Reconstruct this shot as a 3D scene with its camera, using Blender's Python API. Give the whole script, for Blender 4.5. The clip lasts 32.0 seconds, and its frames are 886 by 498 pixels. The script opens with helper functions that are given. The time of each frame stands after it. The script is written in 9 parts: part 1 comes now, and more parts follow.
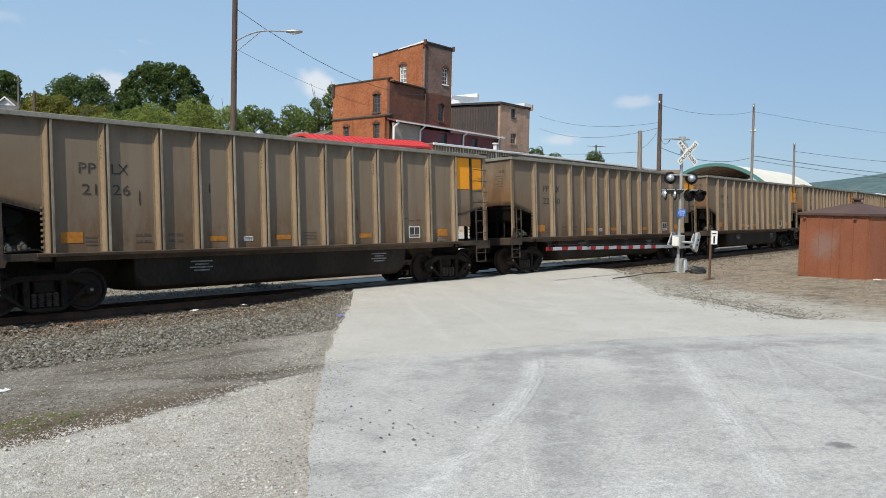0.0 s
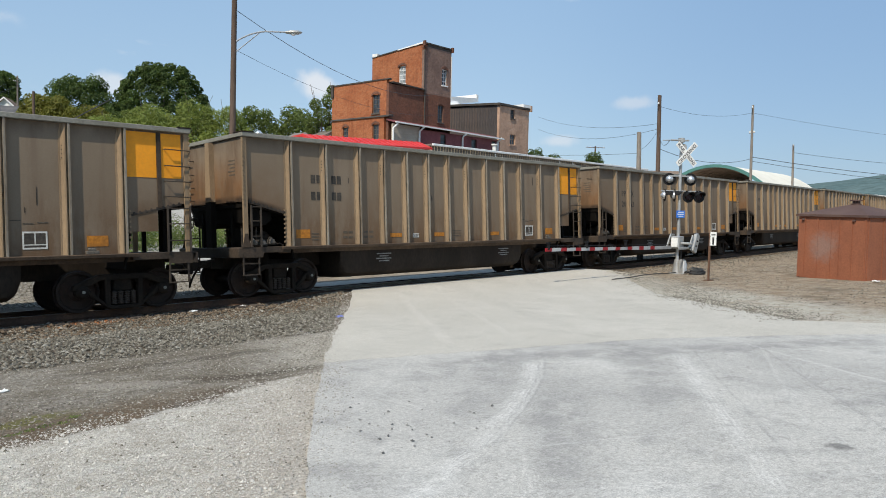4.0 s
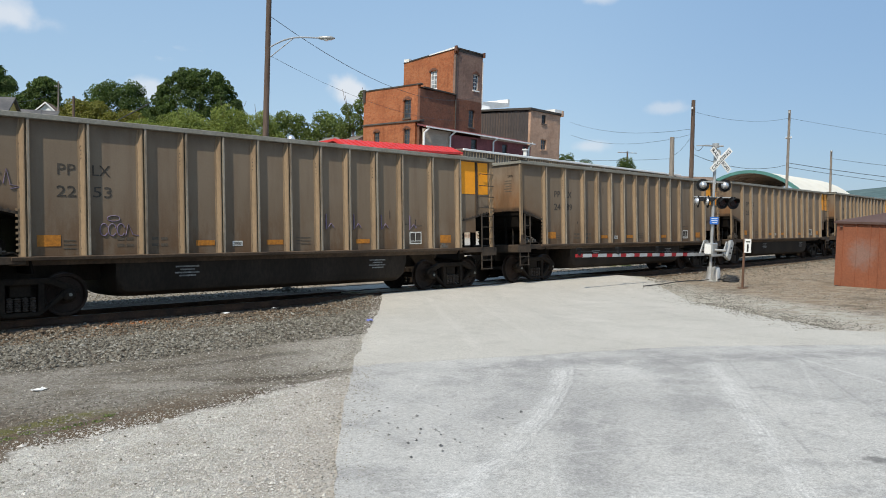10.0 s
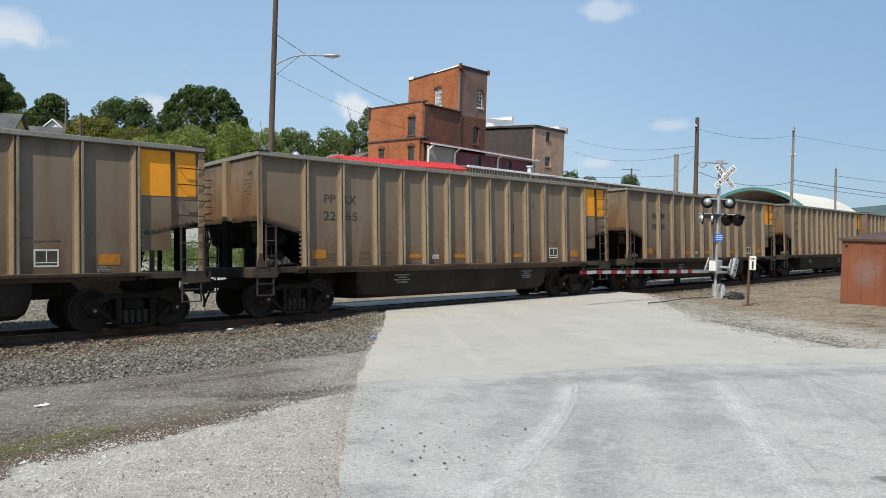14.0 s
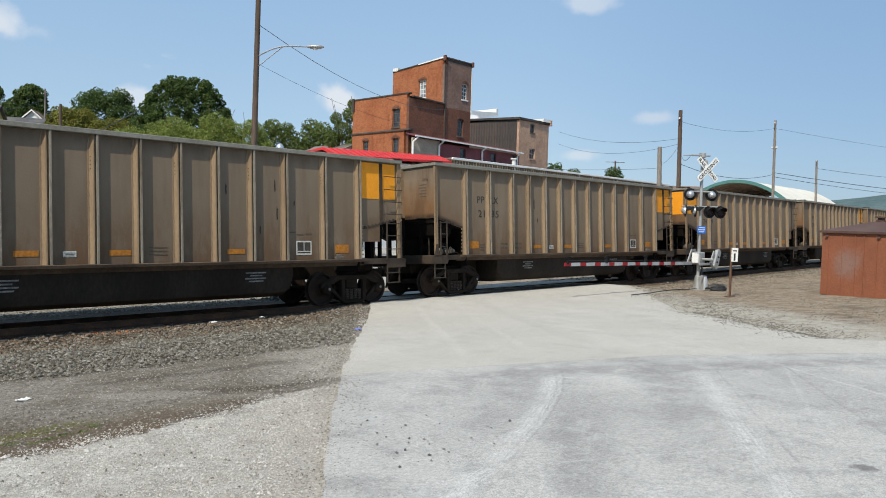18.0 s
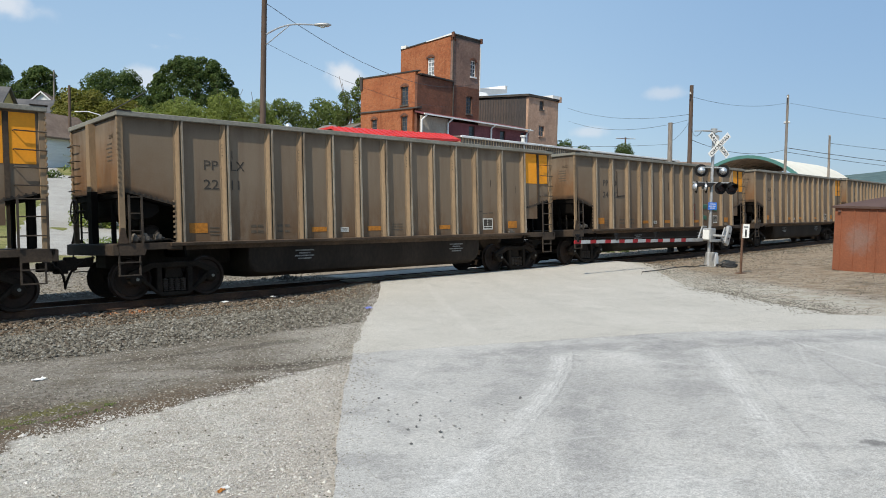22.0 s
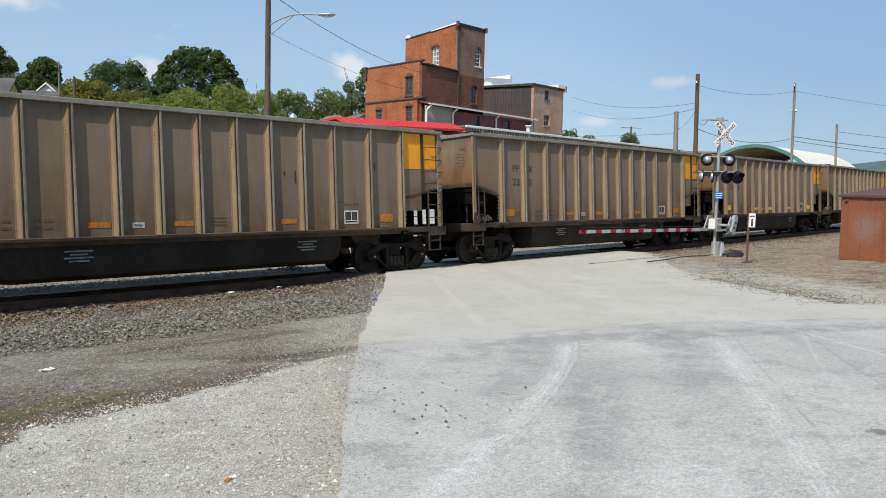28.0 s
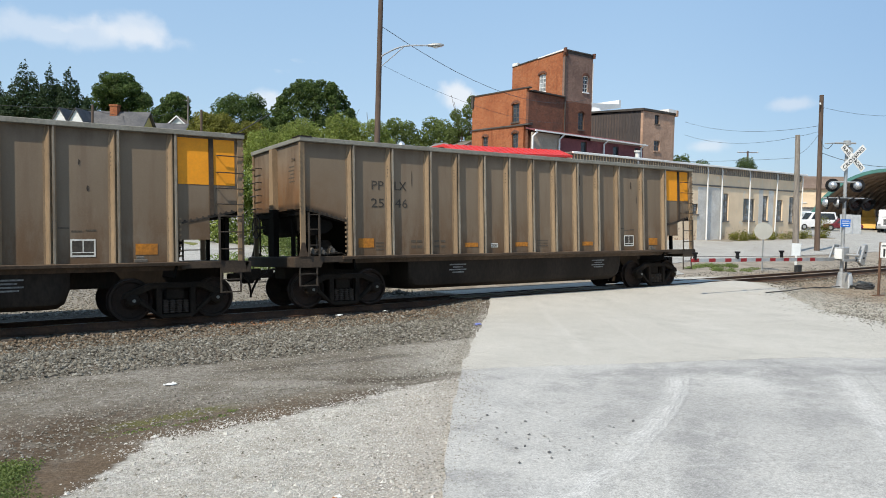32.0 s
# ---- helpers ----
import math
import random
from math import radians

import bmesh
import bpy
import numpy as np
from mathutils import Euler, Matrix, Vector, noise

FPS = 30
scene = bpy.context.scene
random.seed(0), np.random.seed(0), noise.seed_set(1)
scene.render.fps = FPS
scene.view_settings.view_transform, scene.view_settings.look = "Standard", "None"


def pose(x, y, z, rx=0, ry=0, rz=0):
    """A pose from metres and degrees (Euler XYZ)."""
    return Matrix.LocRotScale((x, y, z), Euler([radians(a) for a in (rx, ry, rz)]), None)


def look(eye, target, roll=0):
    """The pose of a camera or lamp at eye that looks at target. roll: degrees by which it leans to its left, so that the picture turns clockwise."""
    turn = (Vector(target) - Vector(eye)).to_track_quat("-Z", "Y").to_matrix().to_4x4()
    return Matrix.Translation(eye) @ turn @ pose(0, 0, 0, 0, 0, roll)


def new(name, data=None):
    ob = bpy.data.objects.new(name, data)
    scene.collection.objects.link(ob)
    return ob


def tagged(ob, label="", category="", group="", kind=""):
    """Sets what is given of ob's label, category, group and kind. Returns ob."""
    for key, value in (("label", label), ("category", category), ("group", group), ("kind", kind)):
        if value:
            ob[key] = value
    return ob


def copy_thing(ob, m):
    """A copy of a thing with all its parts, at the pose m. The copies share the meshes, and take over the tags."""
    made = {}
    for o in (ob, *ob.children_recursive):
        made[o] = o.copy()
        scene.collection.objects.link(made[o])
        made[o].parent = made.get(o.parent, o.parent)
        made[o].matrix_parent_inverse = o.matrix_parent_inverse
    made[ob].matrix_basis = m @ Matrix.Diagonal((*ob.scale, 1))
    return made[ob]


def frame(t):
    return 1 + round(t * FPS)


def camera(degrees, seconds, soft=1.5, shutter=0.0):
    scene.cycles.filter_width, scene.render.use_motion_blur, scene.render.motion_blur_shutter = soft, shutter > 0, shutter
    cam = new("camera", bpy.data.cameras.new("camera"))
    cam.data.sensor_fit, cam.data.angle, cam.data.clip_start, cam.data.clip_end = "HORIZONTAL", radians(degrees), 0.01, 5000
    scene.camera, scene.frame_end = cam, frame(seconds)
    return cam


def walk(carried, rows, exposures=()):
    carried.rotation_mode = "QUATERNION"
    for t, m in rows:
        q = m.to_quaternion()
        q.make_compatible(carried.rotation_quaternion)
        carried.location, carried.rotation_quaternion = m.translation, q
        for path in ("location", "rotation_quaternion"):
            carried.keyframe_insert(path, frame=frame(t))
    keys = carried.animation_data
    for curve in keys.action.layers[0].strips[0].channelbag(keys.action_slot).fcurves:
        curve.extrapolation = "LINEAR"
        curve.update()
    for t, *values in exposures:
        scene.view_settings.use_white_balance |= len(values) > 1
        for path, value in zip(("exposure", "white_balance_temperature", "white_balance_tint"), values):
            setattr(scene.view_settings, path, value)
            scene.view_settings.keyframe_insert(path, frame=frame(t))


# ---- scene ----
import itertools

PATH = [
    (0.0, 0.000, 0.000, 2.539, 86.615, -1.152, -44.623), (0.5, 0.000, 0.000, 2.539, 86.534, -1.146, -44.964),
    (1.0, 0.000, 0.000, 2.539, 86.476, -1.255, -45.202), (1.5, 0.000, 0.000, 2.539, 86.436, -1.323, -44.956),
    (2.0, 0.000, 0.000, 2.539, 86.265, -1.399, -45.231), (2.5, 0.000, 0.000, 2.539, 86.430, -1.317, -45.588),
    (3.0, 0.000, 0.000, 2.539, 86.673, -1.292, -45.506), (3.5, 0.000, 0.000, 2.539, 86.852, -1.310, -44.853),
    (5.5, 0.000, 0.000, 2.539, 86.194, -1.228, -44.651), (6.0, 0.000, 0.000, 2.539, 86.196, -1.289, -45.105),
    (6.5, 0.000, 0.000, 2.539, 86.201, -1.224, -44.968), (7.0, 0.000, 0.000, 2.539, 86.355, -1.239, -43.700),
    (7.5, 0.000, 0.000, 2.539, 86.388, -1.274, -42.753), (8.0, 0.000, 0.000, 2.539, 86.582, -1.406, -42.828),
    (8.5, 0.000, 0.000, 2.539, 86.800, -1.432, -42.208), (9.0, 0.000, 0.000, 2.539, 86.842, -1.549, -42.305),
    (9.5, 0.000, 0.000, 2.539, 86.940, -1.568, -42.364), (10.0, 0.000, 0.000, 2.539, 87.010, -1.557, -42.315),
    (10.5, 0.000, 0.000, 2.539, 87.037, -1.688, -41.668), (11.0, 0.000, 0.000, 2.539, 87.118, -1.652, -41.407),
    (11.5, 0.000, 0.000, 2.539, 87.236, -1.614, -41.683), (12.0, 0.000, 0.000, 2.539, 87.285, -1.583, -41.069),
    (12.5, 0.000, 0.000, 2.539, 87.450, -1.686, -40.137), (13.0, 0.000, 0.000, 2.539, 87.815, -1.449, -40.669),
    (13.5, 0.000, 0.000, 2.539, 87.973, -1.466, -40.979), (14.0, 0.000, 0.000, 2.539, 88.298, -1.658, -41.979),
    (14.5, 0.000, 0.000, 2.539, 88.510, -1.699, -42.874), (16.5, 0.000, 0.000, 2.539, 88.037, -1.327, -42.711),
    (17.0, 0.000, 0.000, 2.539, 88.099, -1.572, -42.806), (17.5, 0.000, 0.000, 2.539, 88.052, -1.754, -43.448),
    (18.0, 0.000, 0.000, 2.539, 87.727, -1.642, -43.192), (18.5, 0.000, 0.000, 2.539, 87.452, -1.473, -43.667),
    (19.0, 0.000, 0.000, 2.539, 87.181, -1.223, -43.275), (19.5, 0.000, 0.000, 2.539, 86.902, -1.188, -43.100),
    (20.0, 0.000, 0.000, 2.539, 86.703, -1.246, -42.851), (20.5, 0.000, 0.000, 2.539, 86.577, -1.242, -42.666),
    (21.0, 0.000, 0.000, 2.539, 86.420, -1.245, -43.202), (21.5, 0.000, 0.000, 2.539, 86.252, -1.275, -42.988),
    (22.0, 0.000, 0.000, 2.539, 86.010, -1.177, -42.458), (22.5, 0.000, 0.000, 2.539, 85.946, -1.215, -42.575),
    (23.0, 0.000, 0.000, 2.539, 86.078, -1.421, -42.816), (23.5, 0.000, 0.000, 2.539, 85.970, -1.478, -42.719),
    (24.0, 0.000, 0.000, 2.539, 85.656, -1.435, -42.370), (24.5, 0.000, 0.000, 2.539, 85.437, -1.364, -42.592),
    (25.0, 0.000, 0.000, 2.539, 85.350, -1.397, -43.458), (25.5, 0.000, 0.000, 2.539, 85.255, -1.438, -43.575),
    (27.5, 0.000, 0.000, 2.539, 85.194, -1.514, -42.835), (28.0, 0.000, 0.000, 2.539, 85.230, -1.003, -42.063),
    (28.5, 0.000, 0.000, 2.539, 85.880, -0.977, -41.342), (29.0, 0.000, 0.000, 2.539, 86.451, -1.046, -40.350),
    (29.5, 0.000, 0.000, 2.539, 86.503, -0.886, -38.802), (30.0, 0.000, 0.000, 2.539, 86.852, -0.946, -37.669),
    (30.5, 0.000, 0.000, 2.539, 86.946, -1.121, -36.511), (31.0, 0.000, 0.000, 2.539, 87.045, -1.019, -35.323),
    (31.5, 0.000, 0.000, 2.539, 87.137, -1.008, -34.834), (32.0, 0.000, 0.000, 2.539, 87.145, -1.153, -33.801),
]
cam = camera(62.71, 32.0, soft=0.95)
walk(cam, [(t, pose(x, y, z, rx, ry, rz)) for t, x, y, z, rx, ry, rz in PATH], exposures=[(0, 0.05), (29, 0.05), (32, 0.2)])

# ---- light ----
TO_SUN = Vector((-0.62, -0.20, 0.76)).normalized()
world = bpy.data.worlds.new("sky")
scene.world = world
world.use_nodes = True
wn = world.node_tree
wn.nodes.clear()
sky = wn.nodes.new("ShaderNodeTexSky")
sky.sky_type, sky.sun_disc = "NISHITA", False
sky.sun_elevation = math.asin(TO_SUN.z)
sky.sun_rotation = math.atan2(TO_SUN.x, TO_SUN.y)
sky.air_density, sky.dust_density, sky.ozone_density = 1.0, 0.5, 2.0
sky_back = wn.nodes.new("ShaderNodeBackground")
sky_out = wn.nodes.new("ShaderNodeOutputWorld")
sky_back.inputs["Strength"].default_value = 0.115
# thin fair-weather clouds all round the sky
w_co = wn.nodes.new("ShaderNodeTexCoord")
w_map = wn.nodes.new("ShaderNodeMapping")
w_map.inputs["Scale"].default_value = (1.0, 1.0, 3.2)
w_noise = wn.nodes.new("ShaderNodeTexNoise")
w_noise.inputs["Scale"].default_value = 5.0
w_noise.inputs["Detail"].default_value = 7.0
w_noise.inputs["Roughness"].default_value = 0.55
w_ramp = wn.nodes.new("ShaderNodeValToRGB")
w_ramp.color_ramp.elements[0].position = 0.66
w_ramp.color_ramp.elements[1].position = 0.80
w_ramp.color_ramp.elements[1].color = (0.75, 0.75, 0.75, 1)
w_mix = wn.nodes.new("ShaderNodeMix")
w_mix.data_type = "RGBA"
w_mix.inputs["B"].default_value = (6.6, 6.9, 7.3, 1)
wn.links.new(w_co.outputs["Generated"], w_map.inputs["Vector"])
wn.links.new(w_map.outputs["Vector"], w_noise.inputs["Vector"])
wn.links.new(w_noise.outputs["Fac"], w_ramp.inputs["Fac"])
wn.links.new(w_ramp.outputs["Color"], w_mix.inputs["Factor"])
w_sep = wn.nodes.new("ShaderNodeSeparateXYZ")
wn.links.new(w_co.outputs["Generated"], w_sep.inputs["Vector"])
w_haze = wn.nodes.new("ShaderNodeValToRGB")
w_haze.color_ramp.elements[0].position, w_haze.color_ramp.elements[0].color = 0.0, (3.9, 5.35, 6.7, 1)
w_haze.color_ramp.elements[1].position, w_haze.color_ramp.elements[1].color = 0.42, (2.75, 4.55, 6.95, 1)
w_soft = wn.nodes.new("ShaderNodeMix")
w_soft.data_type = "RGBA"
w_soft.inputs["Factor"].default_value = 0.7
wn.links.new(w_sep.outputs["Z"], w_haze.inputs["Fac"])
wn.links.new(sky.outputs["Color"], w_soft.inputs["A"])
wn.links.new(w_haze.outputs["Color"], w_soft.inputs["B"])
wn.links.new(w_soft.outputs["Result"], w_mix.inputs["A"])
# small cumulus low over the town: a direction, half width, half height, density
CLOUDS = [((0.5649, 0.8101, 0.1571), 0.032, 0.022, 0.8), ((0.801, 0.5916, 0.0917), 0.022, 0.009, 0.55), ((0.8501, 0.5074, 0.1411), 0.028, 0.010, 0.5),
          ((0.3465, 0.9274, 0.1408), 0.03, 0.016, 0.6), ((0.1185, 0.9726, 0.205), 0.11, 0.018, 0.4), ((0.7729, 0.568, 0.283), 0.035, 0.014, 0.5),
          ((0.1827, 0.959, 0.2166), 0.04, 0.02, 0.5), ((0.36, -0.90, 0.22), 0.1, 0.04, 0.6), ((-0.8, 0.45, 0.25), 0.1, 0.04, 0.6)]
w_col = w_mix.outputs["Result"]
for way, wide, tall, dense in CLOUDS:
    sub = wn.nodes.new("ShaderNodeVectorMath")
    sub.operation = "SUBTRACT"
    sub.inputs[1].default_value = way
    wn.links.new(w_co.outputs["Generated"], sub.inputs[0])
    puff = wn.nodes.new("ShaderNodeTexNoise")
    puff.inputs["Scale"].default_value = 26.0
    puff.inputs["Detail"].default_value = 5.0
    wn.links.new(w_co.outputs["Generated"], puff.inputs["Vector"])
    scl = wn.nodes.new("ShaderNodeVectorMath")
    scl.operation = "MULTIPLY"
    scl.inputs[1].default_value = (1 / wide, 1 / wide, 1 / tall)
    wn.links.new(sub.outputs[0], scl.inputs[0])
    size = wn.nodes.new("ShaderNodeVectorMath")
    size.operation = "LENGTH"
    wn.links.new(scl.outputs[0], size.inputs[0])
    rag = wn.nodes.new("ShaderNodeMath")
    rag.operation = "MULTIPLY_ADD"
    wn.links.new(puff.outputs["Fac"], rag.inputs[0])
    rag.inputs[1].default_value = -1.9
    wn.links.new(size.outputs["Value"], rag.inputs[2])
    fall = wn.nodes.new("ShaderNodeMapRange")
    fall.interpolation_type = "SMOOTHSTEP"
    for k, v in (("From Min", 0.25), ("From Max", -0.55), ("To Min", 0.0), ("To Max", dense)):
        fall.inputs[k].default_value = v
    wn.links.new(rag.outputs[0], fall.inputs["Value"])
    lay = wn.nodes.new("ShaderNodeMix")
    lay.data_type = "RGBA"
    lay.inputs["B"].default_value = (6.9, 7.1, 7.4, 1)
    wn.links.new(fall.outputs["Result"], lay.inputs["Factor"])
    wn.links.new(w_col, lay.inputs["A"])
    w_col = lay.outputs["Result"]
# deeper blue on the side away from the sun
w_east = wn.nodes.new("ShaderNodeMapRange")
w_east.interpolation_type = "SMOOTHSTEP"
for k, v in (("From Min", 0.70), ("From Max", 1.0), ("To Min", 0.0), ("To Max", 1.0)):
    w_east.inputs[k].default_value = v
wn.links.new(w_sep.outputs["X"], w_east.inputs["Value"])
w_deep = wn.nodes.new("ShaderNodeMix")
w_deep.data_type, w_deep.blend_type = "RGBA", "MULTIPLY"
w_deep.inputs["B"].default_value = (0.76, 0.81, 0.88, 1)
wn.links.new(w_east.outputs["Result"], w_deep.inputs["Factor"])
wn.links.new(w_col, w_deep.inputs["A"])
wn.links.new(w_deep.outputs["Result"], sky_back.inputs["Color"])
wn.links.new(sky_back.outputs["Background"], sky_out.inputs["Surface"])

sun = new("sun", bpy.data.lights.new("sun", "SUN"))
sun.data.energy, sun.data.angle, sun.data.color = 4.5, radians(0.53), (1.0, 0.925, 0.79)
sun.matrix_world = look(TO_SUN * 60, (0, 0, 0))


# ---- materials ----
def node(nt, kind, **values):
    n = nt.nodes.new(kind)
    for k, v in values.items():
        n.inputs[k.replace("_", " ")].default_value = v
    return n


def rgba(c):
    return (c[0], c[1], c[2], 1.0)


def mix_colour(nt, fac, a, b, blend="MIX"):
    m = nt.nodes.new("ShaderNodeMix")
    m.data_type, m.blend_type = "RGBA", blend
    for sock, v in (("Factor", fac), ("A", a), ("B", b)):
        if isinstance(v, bpy.types.NodeSocket):
            nt.links.new(v, m.inputs[sock])
        elif sock == "Factor":
            m.inputs[sock].default_value = v
        else:
            m.inputs[sock].default_value = rgba(v)
    return m.outputs["Result"]


def ramp(nt, fac, lo, hi, a=0.0, b=1.0):
    r = nt.nodes.new("ShaderNodeMapRange")
    r.interpolation_type = "SMOOTHSTEP"
    nt.links.new(fac, r.inputs["Value"])
    for k, v in (("From Min", lo), ("From Max", hi), ("To Min", a), ("To Max", b)):
        r.inputs[k].default_value = v
    return r.outputs["Result"]


def noise_of(nt, co, scale, detail=4.0, rough=0.55, stretch=(1, 1, 1)):
    m = node(nt, "ShaderNodeMapping", Scale=stretch)
    nt.links.new(co, m.inputs["Vector"])
    n = node(nt, "ShaderNodeTexNoise", Scale=scale, Detail=detail, Roughness=rough)
    nt.links.new(m.outputs["Vector"], n.inputs["Vector"])
    return n.outputs["Fac"]


def start_material(name, rough=0.7, metal=0.0):
    m = bpy.data.materials.new(name)
    m.use_nodes = True
    nt = m.node_tree
    b = nt.nodes["Principled BSDF"]
    b.inputs["Roughness"].default_value = rough
    b.inputs["Metallic"].default_value = metal
    co = nt.nodes.new("ShaderNodeTexCoord").outputs["Object"]
    return m, nt, b, co


def bump(nt, b, height, strength=0.3, distance=0.02):
    n = node(nt, "ShaderNodeBump", Strength=strength, Distance=distance)
    nt.links.new(height, n.inputs["Height"])
    nt.links.new(n.outputs["Normal"], b.inputs["Normal"])


def surface(name, c1, c2, rough=0.75, metal=0.0, big=0.6, fine=14.0, fine_amount=0.25, relief=0.15, stretch=(1, 1, 1),
            vary=0.0, spec=0.3):
    """Two colours by a broad noise, fine grain over them, and a little relief."""
    m, nt, b, co = start_material(name, rough, metal)
    broad = ramp(nt, noise_of(nt, co, big, 5.0, 0.6, stretch), 0.32, 0.68)
    col = mix_colour(nt, broad, c1, c2)
    grain = noise_of(nt, co, fine, 5.0, 0.65, stretch)
    g = ramp(nt, grain, 0.25, 0.75, 1.0 - fine_amount, 1.0 + fine_amount)
    col = mix_colour(nt, 1.0, col, g, "MULTIPLY")
    if vary:
        info = nt.nodes.new("ShaderNodeObjectInfo")
        r = nt.nodes.new("ShaderNodeMapRange")
        nt.links.new(info.outputs["Random"], r.inputs["Value"])
        r.inputs["To Min"].default_value, r.inputs["To Max"].default_value = 1 - vary, 1 + vary
        col = mix_colour(nt, 1.0, col, r.outputs["Result"], "MULTIPLY")
    nt.links.new(col, b.inputs["Base Color"])
    b.inputs["Specular IOR Level"].default_value = spec
    nt.links.new(ramp(nt, grain, 0.2, 0.8, max(rough - 0.1, 0.05), min(rough + 0.1, 1)), b.inputs["Roughness"])
    if relief:
        bump(nt, b, grain, relief, 0.02)
    return m


def car_paint(name, c1, c2, rust, rust_on=1.0):
    """Dusty tan paint: dirt runs down it, and coal rust gathers on the ends."""
    m, nt, b, co = start_material(name, 0.72, 0.0)
    broad = ramp(nt, noise_of(nt, co, 0.55, 4.0, 0.6), 0.3, 0.7)
    col = mix_colour(nt, broad, c1, c2)
    runs = ramp(nt, noise_of(nt, co, 3.0, 5.0, 0.65, (1.0, 1.0, 0.10)), 0.46, 0.74)
    col = mix_colour(nt, mulf(nt, runs, 0.35), col, (c1[0] * 0.6, c1[1] * 0.5, c1[2] * 0.48))
    sep = nt.nodes.new("ShaderNodeSeparateXYZ")
    nt.links.new(co, sep.inputs["Vector"])
    low = ramp(nt, sep.outputs["Z"], 3.9, 2.3)
    ends = ramp(nt, sep.outputs["X"], 0.25, 0.0)
    rusty = ramp(nt, noise_of(nt, co, 1.7, 6.0, 0.6, (1, 1, 0.6)), 0.3, 0.62)
    fac = mulf(nt, mulf(nt, low, ends), mulf(nt, rusty, 0.95 * rust_on))
    # brown bloom over both end bays, soot along their lower edges
    bay = mulf(nt, ramp(nt, sep.outputs["X"], 1.5, 0.6), ramp(nt, sep.outputs["Z"], 3.7, 2.2))
    col = mix_colour(nt, mulf(nt, bay, ramp(nt, noise_of(nt, co, 1.3, 5.0, 0.6), 0.3, 0.65, 0.3, 0.85)), col, (0.150, 0.079, 0.034))
    bay2 = mulf(nt, ramp(nt, sep.outputs["X"], 13.3, 13.8), ramp(nt, sep.outputs["Z"], 3.0, 2.0))
    col = mix_colour(nt, mulf(nt, bay2, ramp(nt, noise_of(nt, co, 1.9, 5.0, 0.6), 0.3, 0.6, 0.25, 0.75)), col, (0.10, 0.058, 0.030))
    col = mix_colour(nt, fac, col, rust)
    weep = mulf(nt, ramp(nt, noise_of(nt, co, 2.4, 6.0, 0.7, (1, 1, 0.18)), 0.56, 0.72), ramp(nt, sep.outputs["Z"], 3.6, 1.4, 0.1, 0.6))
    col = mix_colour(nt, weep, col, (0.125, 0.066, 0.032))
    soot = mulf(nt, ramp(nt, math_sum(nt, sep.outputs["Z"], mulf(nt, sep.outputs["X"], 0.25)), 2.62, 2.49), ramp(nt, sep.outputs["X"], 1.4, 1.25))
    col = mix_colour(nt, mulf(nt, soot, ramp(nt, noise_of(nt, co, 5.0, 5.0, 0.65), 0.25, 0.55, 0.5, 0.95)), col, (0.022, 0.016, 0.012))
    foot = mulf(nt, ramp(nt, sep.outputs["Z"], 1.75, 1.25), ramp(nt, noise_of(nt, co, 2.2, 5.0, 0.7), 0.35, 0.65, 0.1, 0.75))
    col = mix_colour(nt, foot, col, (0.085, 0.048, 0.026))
    # rust creeps out of the panel corners beside the posts
    creep = mulf(nt, ramp(nt, noise_of(nt, co, 0.9, 6.0, 0.72, (1.6, 1, 0.5)), 0.42, 0.62), ramp(nt, sep.outputs["Z"], 2.9, 1.3, 0.0, 0.85))
    col = mix_colour(nt, creep, col, (0.128, 0.070, 0.034))
    # rim's shade painted brown along the top edge, brown soot over the end sheets
    rim_shade = mulf(nt, ramp(nt, sep.outputs["Z"], 3.62, 3.98), ramp(nt, noise_of(nt, co, 1.6, 6.0, 0.7, (1, 1, 0.4)), 0.3, 0.62, 0.1, 0.6))
    col = mix_colour(nt, rim_shade, col, (0.075, 0.055, 0.040))
    smear = mulf(nt, mulf(nt, ends, ramp(nt, noise_of(nt, co, 1.4, 6.0, 0.7, (1, 1, 0.22)), 0.42, 0.62)), 0.6)
    col = mix_colour(nt, smear, col, (0.085, 0.045, 0.022))
    # brown streaks running down, stronger toward the bottom
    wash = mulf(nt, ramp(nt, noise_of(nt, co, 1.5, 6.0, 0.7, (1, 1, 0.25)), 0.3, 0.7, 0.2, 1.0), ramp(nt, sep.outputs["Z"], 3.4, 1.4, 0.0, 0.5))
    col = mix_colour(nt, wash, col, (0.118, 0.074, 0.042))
    grain = noise_of(nt, co, 30.0, 4.0, 0.6)
    col = mix_colour(nt, 1.0, col, ramp(nt, grain, 0.25, 0.75, 0.95, 1.05), "MULTIPLY")
    info = nt.nodes.new("ShaderNodeObjectInfo")
    r = nt.nodes.new("ShaderNodeMapRange")
    nt.links.new(info.outputs["Random"], r.inputs["Value"])
    r.inputs["To Min"].default_value, r.inputs["To Max"].default_value = 0.93, 1.07
    col = mix_colour(nt, 1.0, col, r.outputs["Result"], "MULTIPLY")
    nt.links.new(col, b.inputs["Base Color"])
    b.inputs["Specular IOR Level"].default_value = 0.25
    dents = noise_of(nt, co, 1.1, 2.0, 0.5)
    bump(nt, b, dents, 0.2, 0.03)
    return m


def math_sum(nt, a, b):
    n = nt.nodes.new("ShaderNodeMath")
    nt.links.new(a, n.inputs[0])
    nt.links.new(b, n.inputs[1])
    return n.outputs[0]


